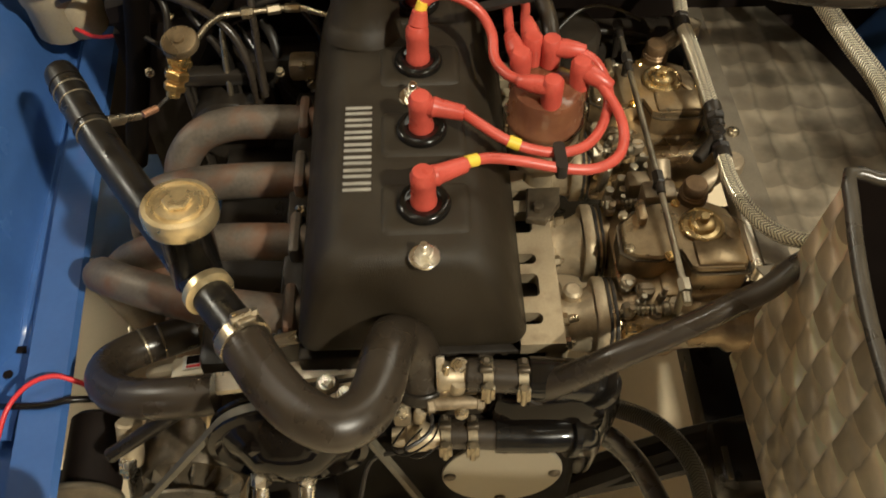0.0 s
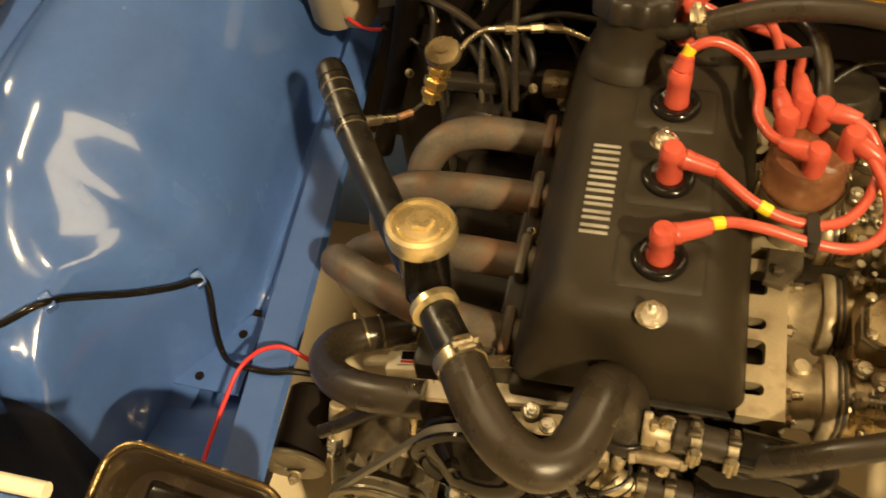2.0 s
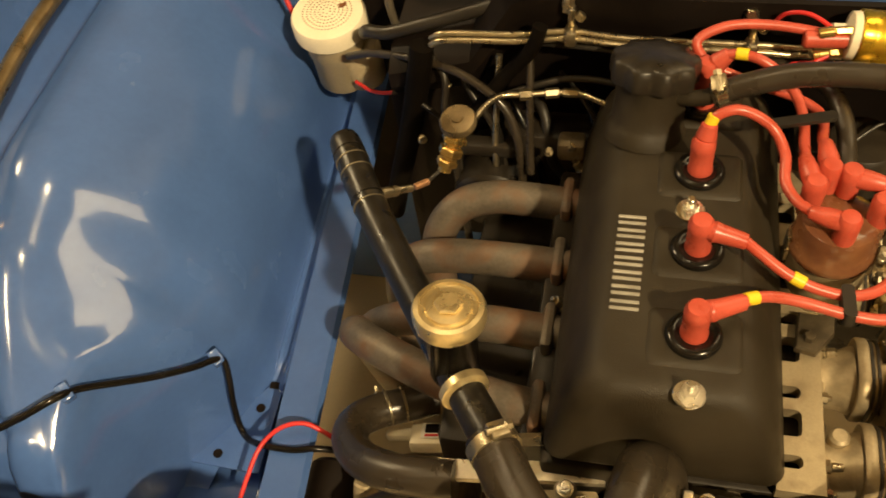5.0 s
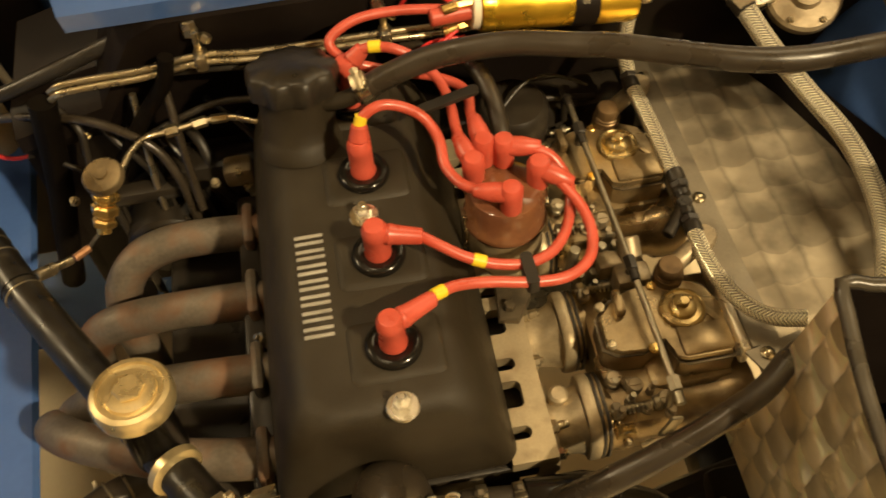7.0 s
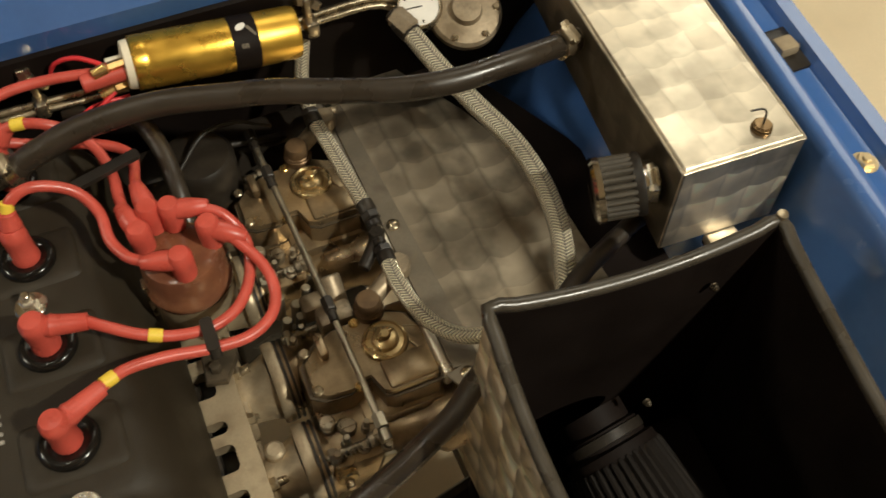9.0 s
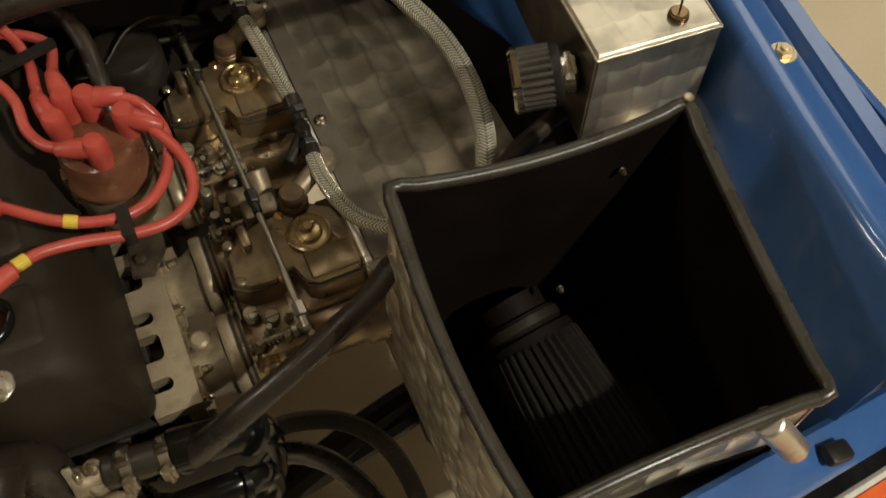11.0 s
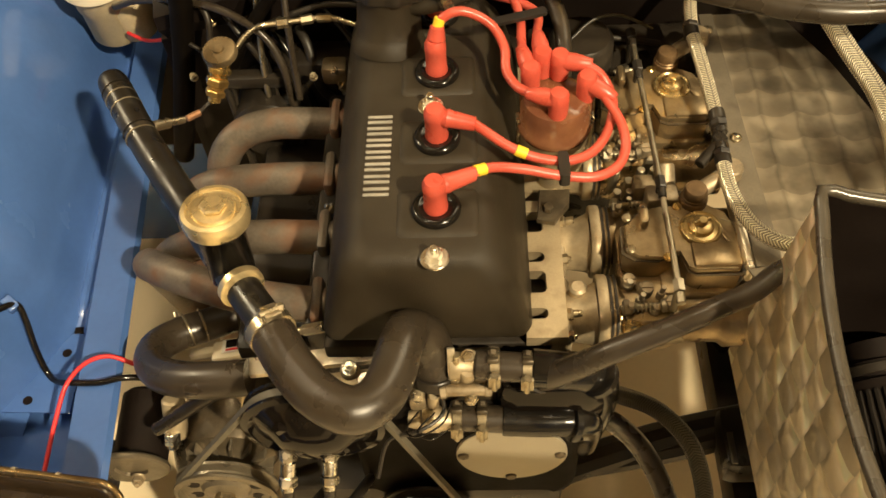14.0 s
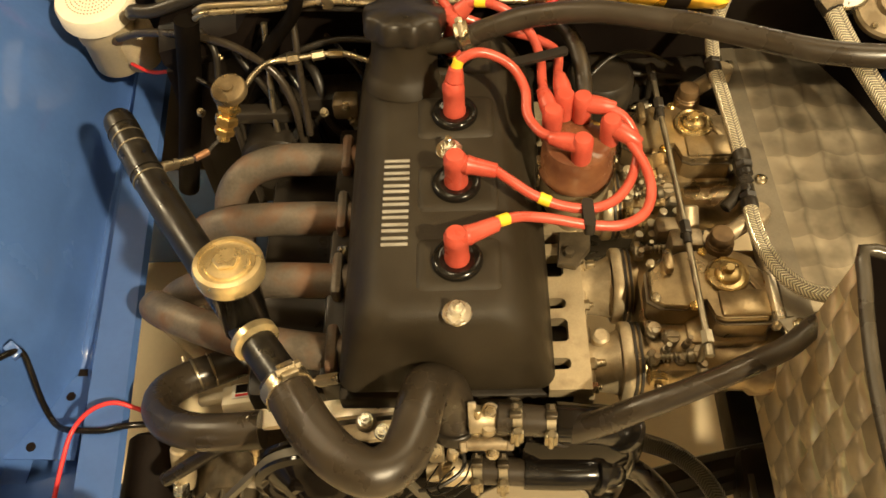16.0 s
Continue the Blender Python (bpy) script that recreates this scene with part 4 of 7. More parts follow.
tube(bm, [(-0.29, 0.24, 0.47), (-0.28, 0.24, 0.40), (-0.25, 0.18, 0.34), (-0.15, 0.1, 0.30)], 0.034, 20, 6)
part("collector", bm, RUST, header)

# ---- coolant filler pipe, its cap and the U hose ----
pipe = thing("coolant_filler_pipe", (-0.2, 0.15, 0.74), "glossy black steel coolant pipe with filler neck and gold cap", "coolant pipe")
bm = B()
tube(bm, [(-0.350, 0.330, 0.768, 0.0145), (-0.342, 0.316, 0.767, 0.0165), (-0.30, 0.246, 0.763, 0.0165), (-0.255, 0.180, 0.760, 0.0165), (-0.205, 0.108, 0.758, 0.0165), (-0.165, 0.050, 0.762, 0.0165), (-0.142, 0.018, 0.765, 0.0165)], 0.0165, 22, 6)
part("pipe", bm, PIPE_BLACK, pipe, "", 60)
d = Vector((-0.30, 0.246, 0.763)) - Vector((-0.342, 0.316, 0.767))
for s in (0.16, 0.3, 0.5, 0.95, 1.05):
    c = Vector((-0.346, 0.322, 0.7675)) + d * s
    part("ring", lathe(B(), c, d, [(0.0162, -0.0009), (0.0172, -0.0004), (0.0172, 0.0004), (0.0162, 0.0009)], 28), DULL_STEEL if s in (0.3, 0.5, 1.05) else GLOSS_BLACK, pipe)
part("filler_neck", lathe(B(), (-0.188, 0.088, 0.750), (0.02, 0.10, 1), [(0.0215, 0), (0.0215, 0.062), (0.0235, 0.064), (0.0235, 0.070), (0.0, 0.070)], 32), GLOSS_BLACK, pipe, "glossy black filler neck", 50)
cap = part("cap", lathe(B(), (-0.1865, 0.0945, 0.820), (0.02, 0.10, 1), [(0.0255, 0.001), (0.0295, 0.0), (0.0302, 0.003), (0.0302, 0.012), (0.0285, 0.0155), (0.0245, 0.0165), (0.0235, 0.0142), (0.0195, 0.0138), (0.0185, 0.0162), (0.013, 0.0168), (0.0, 0.0168)], 48), ZINC, pipe, "gold-plated pressure cap with a hexagonal boss", 40)
bm = B()
w = Vector((0.02, 0.10, 1)).normalized()
c = Vector((-0.1865, 0.0945, 0.820)) + w * 0.0165
rod(bm, c, c + w * 0.005, 0.0118, 6, 0.3, 0.4)
part("hexagon", bm, ZINC, cap)
d = Vector((-0.142, 0.018, 0.765)) - Vector((-0.165, 0.050, 0.762))
part("bead", lathe(B(), (-0.174, 0.063, 0.762), d, [(0.017, -0.006), (0.0215, -0.004), (0.0215, 0.003), (0.0175, 0.005)], 28), ZINC, pipe, "gold clamp ring on the pipe")

uhose = thing("coolant_hose", (-0.07, 0, 0.68), "thick black moulded U-shaped coolant hose", "coolant hose")
bm = B()
tube(bm, [(-0.146, 0.022, 0.765), (-0.135, 0.004, 0.765), (-0.118, -0.022, 0.763), (-0.095, -0.046, 0.760), (-0.068, -0.058, 0.756), (-0.046, -0.046, 0.752), (-0.035, -0.020, 0.749), (-0.030, 0.008, 0.745), (-0.024, 0.030, 0.733), (-0.012, 0.038, 0.712), (-0.006, 0.034, 0.69), (-0.004, 0.024, 0.665)], 0.0205, 24, 8)
part("hose", bm, HOSE, uhose, "", 60)
hose_clamp(uhose, (-0.141, 0.014, 0.765), d, 0.0208, 0.012, (0.25, 0.1, 1), STEEL)
bm = B()
lathe(bm, (-0.004, 0.024, 0.671), (0, 0.3, 1), [(0.0212, -0.012), (0.022, -0.009), (0.022, 0.0), (0.0212, 0.001)], 28)
part("wire_clamp", bm, SATIN_BLACK, uhose)

lh = thing("lower_coolant_hose", (-0.28, 0.07, 0.55), "black moulded coolant hose bent beside the exhaust", "coolant hose")
bm = B()
tube(bm, [(-0.186, 0.028, 0.655), (-0.215, 0.027, 0.652), (-0.25, 0.032, 0.643), (-0.285, 0.048, 0.625), (-0.308, 0.075, 0.605), (-0.310, 0.103, 0.59), (-0.29, 0.124, 0.58), (-0.262, 0.138, 0.575), (-0.24, 0.15, 0.57)], 0.0185, 22, 8)
part("hose", bm, HOSE, lh, "", 60)
for at, way in (((-0.285, 0.128, 0.579), (0.85, 0.5, -0.1)), ((-0.270, 0.135, 0.5765), (0.87, 0.45, -0.15))):
    way = Vector(way).normalized()
    part("clamp_ring", lathe(B(), Vector(at) - way * 0.0015, way, [(0.0184, 0), (0.0198, 0.0008), (0.0198, 0.0022), (0.0184, 0.003)], 26), CLAMP, lh, "thin wire clamp ring")
bm = B()
rod(bm, (-0.296, 0.132, 0.583), (-0.300, 0.141, 0.583), 0.004, 6)
rod(bm, (-0.299, 0.139, 0.583), (-0.302, 0.148, 0.584), 0.0022, 8)
part("clamp_screw", bm, STEEL, lh)

rh = thing("heater_hose", (0.2, 0.06, 0.6), "long black rubber hose running past the carburettors", "hose")
bm = B()
tube(bm, [(0.085, 0.020, 0.655, 0.0135), (0.105, 0.008, 0.685, 0.013), (0.13, 0.002, 0.716, 0.012), (0.15, 0.001, 0.737, 0.0112), (0.18, 0.004, 0.756, 0.0105), (0.21, 0.010, 0.770, 0.010), (0.24, 0.018, 0.782, 0.0098), (0.27, 0.030, 0.787, 0.0095), (0.298, 0.050, 0.788, 0.0095), (0.325, 0.062, 0.788, 0.0095)], 0.0115, 18, 8)
part("hose", bm, HOSE, rh, "", 60)
bm = B()
lathe(bm, (0.091, 0.016, 0.664), (0.45, -0.27, 0.67), [(0.0135, 0), (0.0150, 0.0006), (0.0150, 0.010), (0.0135, 0.0106)], 26)
part("clamp_band", bm, SATIN_BLACK, rh, "dark clamp band")

for pts, r, lab, m in (([(0.15, 0.045, 0.575), (0.19, 0.055, 0.545), (0.235, 0.045, 0.52), (0.267, 0.008, 0.50), (0.278, -0.045, 0.455), (0.262, -0.095, 0.405), (0.205, -0.125, 0.37), (0.1, -0.13, 0.34)], 0.0098, "dark braided oil cooler hose looping below the airbox", DARK_BRAID),
                       ([(0.15, 0.03, 0.56), (0.185, 0.03, 0.525), (0.215, 0.01, 0.495), (0.238, -0.033, 0.462), (0.246, -0.085, 0.40), (0.225, -0.13, 0.34), (0.15, -0.15, 0.30)], 0.0115, "black rubber oil hose looping below the airbox", HOSE)):
    t = thing("oil_hose", pts[0], lab, "oil hose", "oil hoses")
    bm = B()
    tube(bm, pts, r, 18, 8)
    part("hose", bm, m, t, "", 60)
    p, q = Vector(pts[0]), Vector(pts[1])
    w = (p - q).normalized()
    bm = B()
    lathe(bm, p - w * 0.016, w, [(r * 1.02, 0), (r * 1.16, 0.001), (r * 1.16, 0.016), (r * 1.05, 0.018)], 20)
    part("ferrule", bm, SATIN_BLACK, t)
    bm = B()
    rod(bm, p + w * 0.002, p + w * 0.014, r * 1.25, 6)
    part("hose_nut", bm, SATIN_BLACK, t, "black hexagon hose nut")

# ---- inlet manifolds and carburettors ----


def inlet_manifold(y):
    t = thing("inlet_manifold", (0.14, y, 0.62), "stubby cast aluminium inlet manifold between head and carburettor", "inlet manifold", "inlet manifolds")
    for dy in (-0.033, 0.054):
        bm = B()
        lathe(bm, (0.120, y + dy, 0.656), (1, 0, 0.12), [(0.024, 0), (0.0265, 0.003), (0.0255, 0.012), (0.0285, 0.026), (0.032, 0.034), (0.0325, 0.037)], 28)
        block(bm, (0.119, y + dy - 0.037, 0.640), (0.129, y + dy + 0.034, 0.679), 0.004)
        part("runner", bm, MANIFOLD, t, "", 50)
        bm = B()
        loft(bm, [[(x, y + dy + a, 0.662 + b) for a, b in outline(-0.036 * s, 0.036 * s, -0.03 * s, 0.034 * s, 0.024, 6)] for x, s in ((0.154, 0.97), (0.156, 1.0), (0.163, 1.0), (0.1645, 0.975))])
        part("flange", bm, MANIFOLD, t, "cast carburettor flange", 40)
        for x in (0.1665, 0.1715):
            bm = B()
            loft(bm, [[(x + q, y + dy + a, 0.662 + b) for a, b in outline(-0.0355, 0.0355, -0.03, 0.0335, 0.024, 6)] for q in (-0.0013, 0.0013)])
            part("rubber_ring", bm, RUBBER, t)
        bm = B()
        loft(bm, [[(x, y + dy + a, 0.662 + b) for a, b in outline(-0.034, 0.034, -0.029, 0.032, 0.023, 6)] for x in (0.1645, 0.1738)])
        part("spacer", bm, CARB, t)
        low = dy < 0
        if low:
            bm = B()
            rod(bm, (0.136, y + dy + 0.014, 0.674), (0.136, y + dy + 0.014, 0.6925), 0.0088, 24, 0.3)
            part("plug", bm, MANIFOLD, t, "round cast boss")
        bm = B()
        v = y + dy + (-0.010 if low else 0.014)
        rod(bm, (0.120, v, 0.676), (0.131, v, 0.679), 0.0068 if low else 0.0085, 6)
        rod(bm, (0.131, v, 0.679), (0.140, v, 0.681), 0.0045 if low else 0.006, 12)
        part("nut", bm, STEEL, t)
    return t


def carburettor(y):
    """A twin-barrel side-draught carburettor centred on y."""
    t = thing("carburettor", (0.235, y, 0.60), "brown-gold twin-choke side-draught carburettor with a dull gold jet cover", "carburettor", "carburettors")
    bm = B()
    block(bm, (0.176, y - 0.072, 0.628), (0.232, y + 0.070, 0.690), 0.010)
    for dy in (-0.045, 0.045):
        lathe(bm, (0.172, y + dy, 0.657), (1, 0, 0), [(0.031, 0), (0.031, 0.016), (0.028, 0.02), (0.028, 0.10), (0.033, 0.106), (0.033, 0.134), (0.026, 0.134), (0.025, 0.11)], 30)
    block(bm, (0.215, y - 0.045, 0.615), (0.292, y + 0.05, 0.695), 0.008)
    body = part("body", bm, CARB, t, "grimy cast carburettor body", 40)
    # float-chamber lid with its stepped outline
    shape = [(0.180, 0.046), (0.179, 0.016), (0.190, 0.008), (0.212, 0.006), (0.226, 0.013), (0.232, 0.013), (0.238, -0.006), (0.246, -0.010), (0.286, -0.010), (0.298, 0.004), (0.299, 0.022), (0.283, 0.062), (0.262, 0.074), (0.214, 0.070), (0.196, 0.062)]
    shape = [(x, v - 0.029) for x, v in shape]
    bm = B()
    plate(bm, shape, 0.026, pose(0, y, 0.692), 0.0)
    k = [(0.24 + (x - 0.24) * 0.965, (v - 0.0) * 0.955) for x, v in shape]
    plate(bm, k, 0.006, pose(0, y, 0.7178), 0.002)
    part("lid", bm, CARB, t, "stepped float-chamber lid", 40)
    bm = B()
    plate(bm, [(0.24 + (x - 0.24) * 1.02, v * 1.03) for x, v in shape], 0.0016, pose(0, y, 0.7165))
    part("gasket", bm, DARK_CAST, t)
    for lo, hi, bv, ang in (((0.243, -0.035, 0.7200), (0.288, -0.006, 0.7272), 0.0034, 0), ((0.197, 0.012, 0.7225), (0.206, 0.037, 0.735), 0.0042, 0), ((0.27, -0.012, 0.7225), (0.276, 0.03, 0.7262), 0.002, 28)):
        bm = B()
        block(bm, (lo[0], y + lo[1], lo[2]), (hi[0], y + hi[1], hi[2]), bv, Euler((0, 0, radians(ang))).to_matrix().to_4x4())
        part("lid_rib", bm, CARB, t)
    jet = part("jet_cover", lathe(B(), (0.255, y + 0.010, 0.7228), (0, 0, 1), [(0.0205, 0), (0.0205, 0.003), (0.0195, 0.005), (0.0178, 0.0056), (0.0165, 0.0042), (0.0125, 0.0046), (0.0115, 0.0085), (0.009, 0.0098), (0.0, 0.010)], 36), JET, t, "round dull gold jet inspection cover", 40)
    bm = B()
    rod(bm, (0.255, y + 0.010, 0.732), (0.255, y + 0.010, 0.7395), 0.0045, 12)
    block(bm, (0.2465, y + 0.0085, 0.7350), (0.2635, y + 0.0115, 0.7395), 0.0015, Euler((0, 0, radians(15))).to_matrix().to_4x4())
    part("wing_nut", bm, JET, jet)
    part("vent_dome", lathe(B(), (0.253, y + 0.044, 0.720), (0, 0, 1), [(0.0135, 0), (0.0135, 0.011), (0.0125, 0.012), (0.0125, 0.014), (0.0115, 0.015), (0.0115, 0.022), (0.0098, 0.025), (0.0, 0.026)], 28), BOSS, t, "brown cylindrical fuel inlet boss", 40)
    bm = B()
    rod(bm, (0.255, y + 0.046, 0.735), (0.283, y + 0.062, 0.742), 0.0085, 14)
    lathe(bm, (0.290, y + 0.066, 0.743), (0, 0, 1), [(0.010, -0.008), (0.0115, -0.006), (0.0115, 0.006), (0.010, 0.008)], 20)
    part("banjo", bm, CAST, t, "cast banjo fuel union")
    for x, v in ((0.186, -0.012), (0.186, 0.026), (0.220, -0.022), (0.236, 0.038), (0.291, -0.028), (0.292, 0.002)):
        bm = B()
        lathe(bm, (x, y + v, 0.7225), (0, 0, 1), [(0.0048, 0), (0.0048, 0.0022), (0.0036, 0.0034), (0, 0.0036)], 14)
        block(bm, (x - 0.004, y + v - 0.0006, 0.7252), (x + 0.004, y + v + 0.0006, 0.7265), 0, Euler((0, 0, 1.1)).to_matrix().to_4x4())
        part("screw", bm, BRASS if x > 0.2 else STEEL, t)
    # throttle spindle, springs, levers, mixture screws along the side that faces the engine
    bm = B()
    rod(bm, (0.186, y - 0.085, 0.676), (0.186, y + 0.08, 0.676), 0.0042, 12)
    part("spindle", bm, STEEL, t)
    for yy, n in ((y - 0.078, 7), (y + 0.058, 6)):
        part("ribbed_sleeve", lathe(B(), (0.186, yy, 0.678), (0, 1, 0), [(0.004, 0)] + [(0.0098 if k % 2 else 0.0082, 0.0006 + 0.0013 * k) for k in range(2 * n)] + [(0.004, 0.0013 * 2 * n + 0.001)], 22), JET, t, "ribbed gold spindle sleeve", 25)
    for i, (x, v, z, r, h) in enumerate(((0.181, -0.062, 0.692, 0.0052, 0.014), (0.193, -0.052, 0.690, 0.0045, 0.018), (0.206, -0.060, 0.688, 0.006, 0.011), (0.213, -0.046, 0.690, 0.004, 0.02),
                                         (0.183, -0.034, 0.692, 0.0055, 0.012), (0.197, -0.036, 0.690, 0.0075, 0.009), (0.181, 0.055, 0.692, 0.005, 0.015), (0.192, 0.064, 0.690, 0.0042, 0.018), (0.225, -0.066, 0.684, 0.0055, 0.012))):
        bm = B()
        rod(bm, (x, y + v, z), (x + 0.001, y + v, z + h * 0.5), r, 6 if i % 2 else 14, 0.2)
        rod(bm, (x + 0.001, y + v, z + h * 0.45), (x + 0.002, y + v - 0.001, z + h), r * 0.62, 12)
        part("adjusting_screw", bm, (CAST, DULL_STEEL, CAST)[i % 3], t)
    bm = B()
    block(bm, (0.196, y - 0.088, 0.668), (0.232, y - 0.083, 0.684), 0.003, Euler((0, radians(-20), 0)).to_matrix().to_4x4())
    block(bm, (0.214, y - 0.084, 0.680), (0.225, y - 0.080, 0.712), 0.002, Euler((0, radians(14), 0)).to_matrix().to_4x4())
    part("lever", bm, DULL_STEEL, t, "plated throttle lever")
    for v, z0, x1 in ((-0.060, 0.696, 0.212), (0.060, 0.700, 0.212)):
        bm = B()
        rod(bm, (0.174, y + v, z0), (x1 + 0.010, y + v + 0.002, z0 + 0.001), 0.0026, 10)
        rod(bm, (x1, y + v + 0.001, z0), (x1 + 0.006, y + v + 0.001, z0 + 0.001), 0.0066, 14)
        rod(bm, (0.176, y + v, z0), (0.183, y + v, z0), 0.0078, 6)
        part("mixture_screw", bm, DULL_STEEL, t, "plated mixture screw")
        bm = B()
        tube(bm, [(0.184 + (x1 - 0.185) * q / 60, y + v + 0.0040 * math.cos(q * 0.72), z0 + 0.0040 * math.sin(q * 0.72)) for q in range(61)], 0.0009, 6, 1)
        part("spring", bm, DULL_STEEL, t, "coiled screw spring", 60)
    for x, v in ((0.200, -0.040), (0.184, -0.030), (0.222, -0.056)):
        bm = B()
        lathe(bm, (x, y + v, 0.690), (0.05, -0.15, 1), [(0.0068, 0), (0.0068, 0.012), (0.0058, 0.0135), (0, 0.0135)], 18)
        block(bm, (x - 0.006, y + v - 0.003, 0.7035), (x + 0.006, y + v - 0.0018, 0.7045), 0)
        part("jet_plug", bm, CAST, t, "slotted jet plug")
    bm = B()
    tube(bm, [(0.292, y - 0.026, 0.726), (0.296, y - 0.006, 0.731), (0.286, y + 0.006, 0.736), (0.272, y + 0.012, 0.737)], 0.0007, 6, 5)
    part("lock_wire", bm, STEEL, t)
    for v in (-0.028, 0.012):
        bm = B()
        rod(bm, (0.262, y - 0.046, 0.665 + v * 0.2), (0.262, y - 0.058, 0.664 + v * 0.2), 0.006, 6)
        part("drain_plug", bm, BRASS, t)
    return t


for y in (0.133, 0.324):
    inlet_manifold(y - 0.013)
carb = carburettor(0.133)
copy_thing(carb, pose(0.233, 0.324, 0.602))

bm = B()
linkage = thing("throttle_linkage", (0.22, 0.2, 0.69), "plated throttle rod across both carburettors", "throttle linkage")
rod(bm, (0.2225, 0.072, 0.7355), (0.220, 0.185, 0.7415), 0.0030, 12)
rod(bm, (0.220, 0.185, 0.7415), (0.214, 0.392, 0.748), 0.0030, 12)
part("rod", bm, DULL_STEEL, linkage)
for p in ((0.2225, 0.070, 0.7355), (0.220, 0.187, 0.742), (0.2155, 0.345, 0.747), (0.214, 0.395, 0.748)):
    bm = B()
    x, y, z = p
    rod(bm, (x, y - 0.007, z), (x, y + 0.007, z), 0.0058, 6)
    rod(bm, (x, y, z + 0.002), (x + 0.001, y, z - 0.04), 0.0036, 10)
    rod(bm, (x, y - 0.018, z - 0.001), (x, y - 0.007, z), 0.0042, 12)
    part("ball_joint", bm, SATIN_BLACK if y > 0.15 else DULL_STEEL, linkage)
bm = B()
block(bm, (0.208, 0.176, 0.70), (0.24, 0.198, 0.728), 0.004)
rod(bm, (0.232, 0.20, 0.70), (0.232, 0.23, 0.72), 0.011, 14)
block(bm, (0.20, 0.205, 0.69), (0.225, 0.225, 0.712), 0.004)
part("lever_block", bm, CAST, linkage)
bm = B()
for i in range(9):
    x, y = 0.182 + 0.013 * (i % 5), 0.212 + 0.011 * (i % 3)
    rod(bm, (x, y, 0.675), (x + 0.003, y, 0.70 + 0.004 * (i % 3)), 0.0045 + 0.0008 * (i % 2), 8)
part("stop_screws", bm, DULL_STEEL, linkage)

# ---- fuel lines ----


def braided_line(points, r, label, ends=()):
    t = thing("braided_fuel_hose", points[0][:3], label, "fuel hose", "braided fuel hoses")
    bm = B()
    tube(bm, points, r, 20, 10)
    part("hose", bm, BRAID, t, "", 60)
    for p, w in ends:
        w = Vector(w).normalized()
        p = Vector(p)
        bm = B()
        lathe(bm, p - w * 0.012, w, [(r * 1.02, 0), (r * 1.14, 0.001), (r * 1.14, 0.011), (r * 1.05, 0.013)], 22)
        rod(bm, p + w * 0.0005, p + w * 0.008, r * 1.2, 6)
        rod(bm, p + w * 0.010, p + w * 0.017, r * 0.9, 14)
        part("hose_end", bm, SATIN_BLACK, t, "black anodised hose fitting", 40)
    return t


braided_line([(0.292, 0.448, 0.80), (0.277, 0.415, 0.779), (0.275, 0.388, 0.768)], 0.0072, "braided steel fuel hose from the bulkhead to the rear carburettor")
braided_line([(0.274, 0.376, 0.766), (0.278, 0.345, 0.762), (0.282, 0.305, 0.756), (0.286, 0.268, 0.748)], 0.0074, "short braided steel fuel hose between the carburettors", (((0.274, 0.380, 0.766), (0, 1, 0.1)), ((0.287, 0.262, 0.748), (0.05, -1, -0.1))))
braided_line([(0.283, 0.203, 0.747), (0.283, 0.178, 0.748), (0.287, 0.150, 0.750), (0.297, 0.124, 0.751), (0.315, 0.106, 0.752), (0.34, 0.097, 0.755)], 0.0074, "braided steel fuel hose bending under the airbox", (((0.284, 0.214, 0.746), (0, 1, 0)),))
bm = B()
rod(bm, (0.285, 0.262, 0.745), (0.284, 0.212, 0.745), 0.0058, 14)
rod(bm, (0.285, 0.235, 0.745), (0.262, 0.212, 0.738), 0.006, 14)
rod(bm, (0.285, 0.238, 0.739), (0.285, 0.238, 0.751), 0.0075, 6)
solo("fuel_tee", bm, SATIN_BLACK, "black fuel tee between two braided hoses", "fuel union")
braided_line([(0.385, 0.392, 0.822), (0.398, 0.352, 0.808), (0.414, 0.305, 0.797), (0.430, 0.255, 0.789), (0.434, 0.205, 0.783), (0.426, 0.155, 0.779), (0.408, 0.108, 0.772), (0.385, 0.06, 0.75)], 0.0096, "long braided steel fuel hose arching over the aluminium tray", (((0.381, 0.402, 0.826), (-0.35, 0.9, 0.3)),))

# ---- engine-turned tray ----
tray = thing("heat_tray", (0.37, 0.25, 0.72), "engine-turned aluminium tray beside the carburettors", "heat shield")
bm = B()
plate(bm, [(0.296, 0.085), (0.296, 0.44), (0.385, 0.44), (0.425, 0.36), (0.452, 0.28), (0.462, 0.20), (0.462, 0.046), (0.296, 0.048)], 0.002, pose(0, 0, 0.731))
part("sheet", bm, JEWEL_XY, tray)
bm = B()
block(bm, (0.288, 0.088, 0.712), (0.2955, 0.44, 0.735), 0.002)
part("folded_edge", bm, ALLOY, tray, "plain folded aluminium edge")
bm = B()
plate(bm, [(0.2965, 0.090), (0.2965, 0.44), (0.312, 0.44), (0.321, 0.105), (0.321, 0.090)], 0.0016, pose(0, 0, 0.7334), 0.0006)
part("plain_strip", bm, STRIP, tray, "plain grey strip along the tray edge")
bm = B()
plate(bm, [(0.288, 0.087), (0.340, 0.098), (0.345, 0.060), (0.300, 0.062)], 0.0018, pose(0, 0, 0.7335), 0.0006)
part("corner_tab", bm, STRIP, tray, "bare aluminium corner tab with a screw")
for x, y in ((0.306, 0.082), (0.305, 0.249), (0.302, 0.412)):
    bm = B()
    lathe(bm, (x, y, 0.7348), (0, 0, 1), [(0.0065, 0), (0.006, 0.0022), (0.0035, 0.004), (0, 0.0042)], 16)
    part("screw", bm, STEEL, tray)
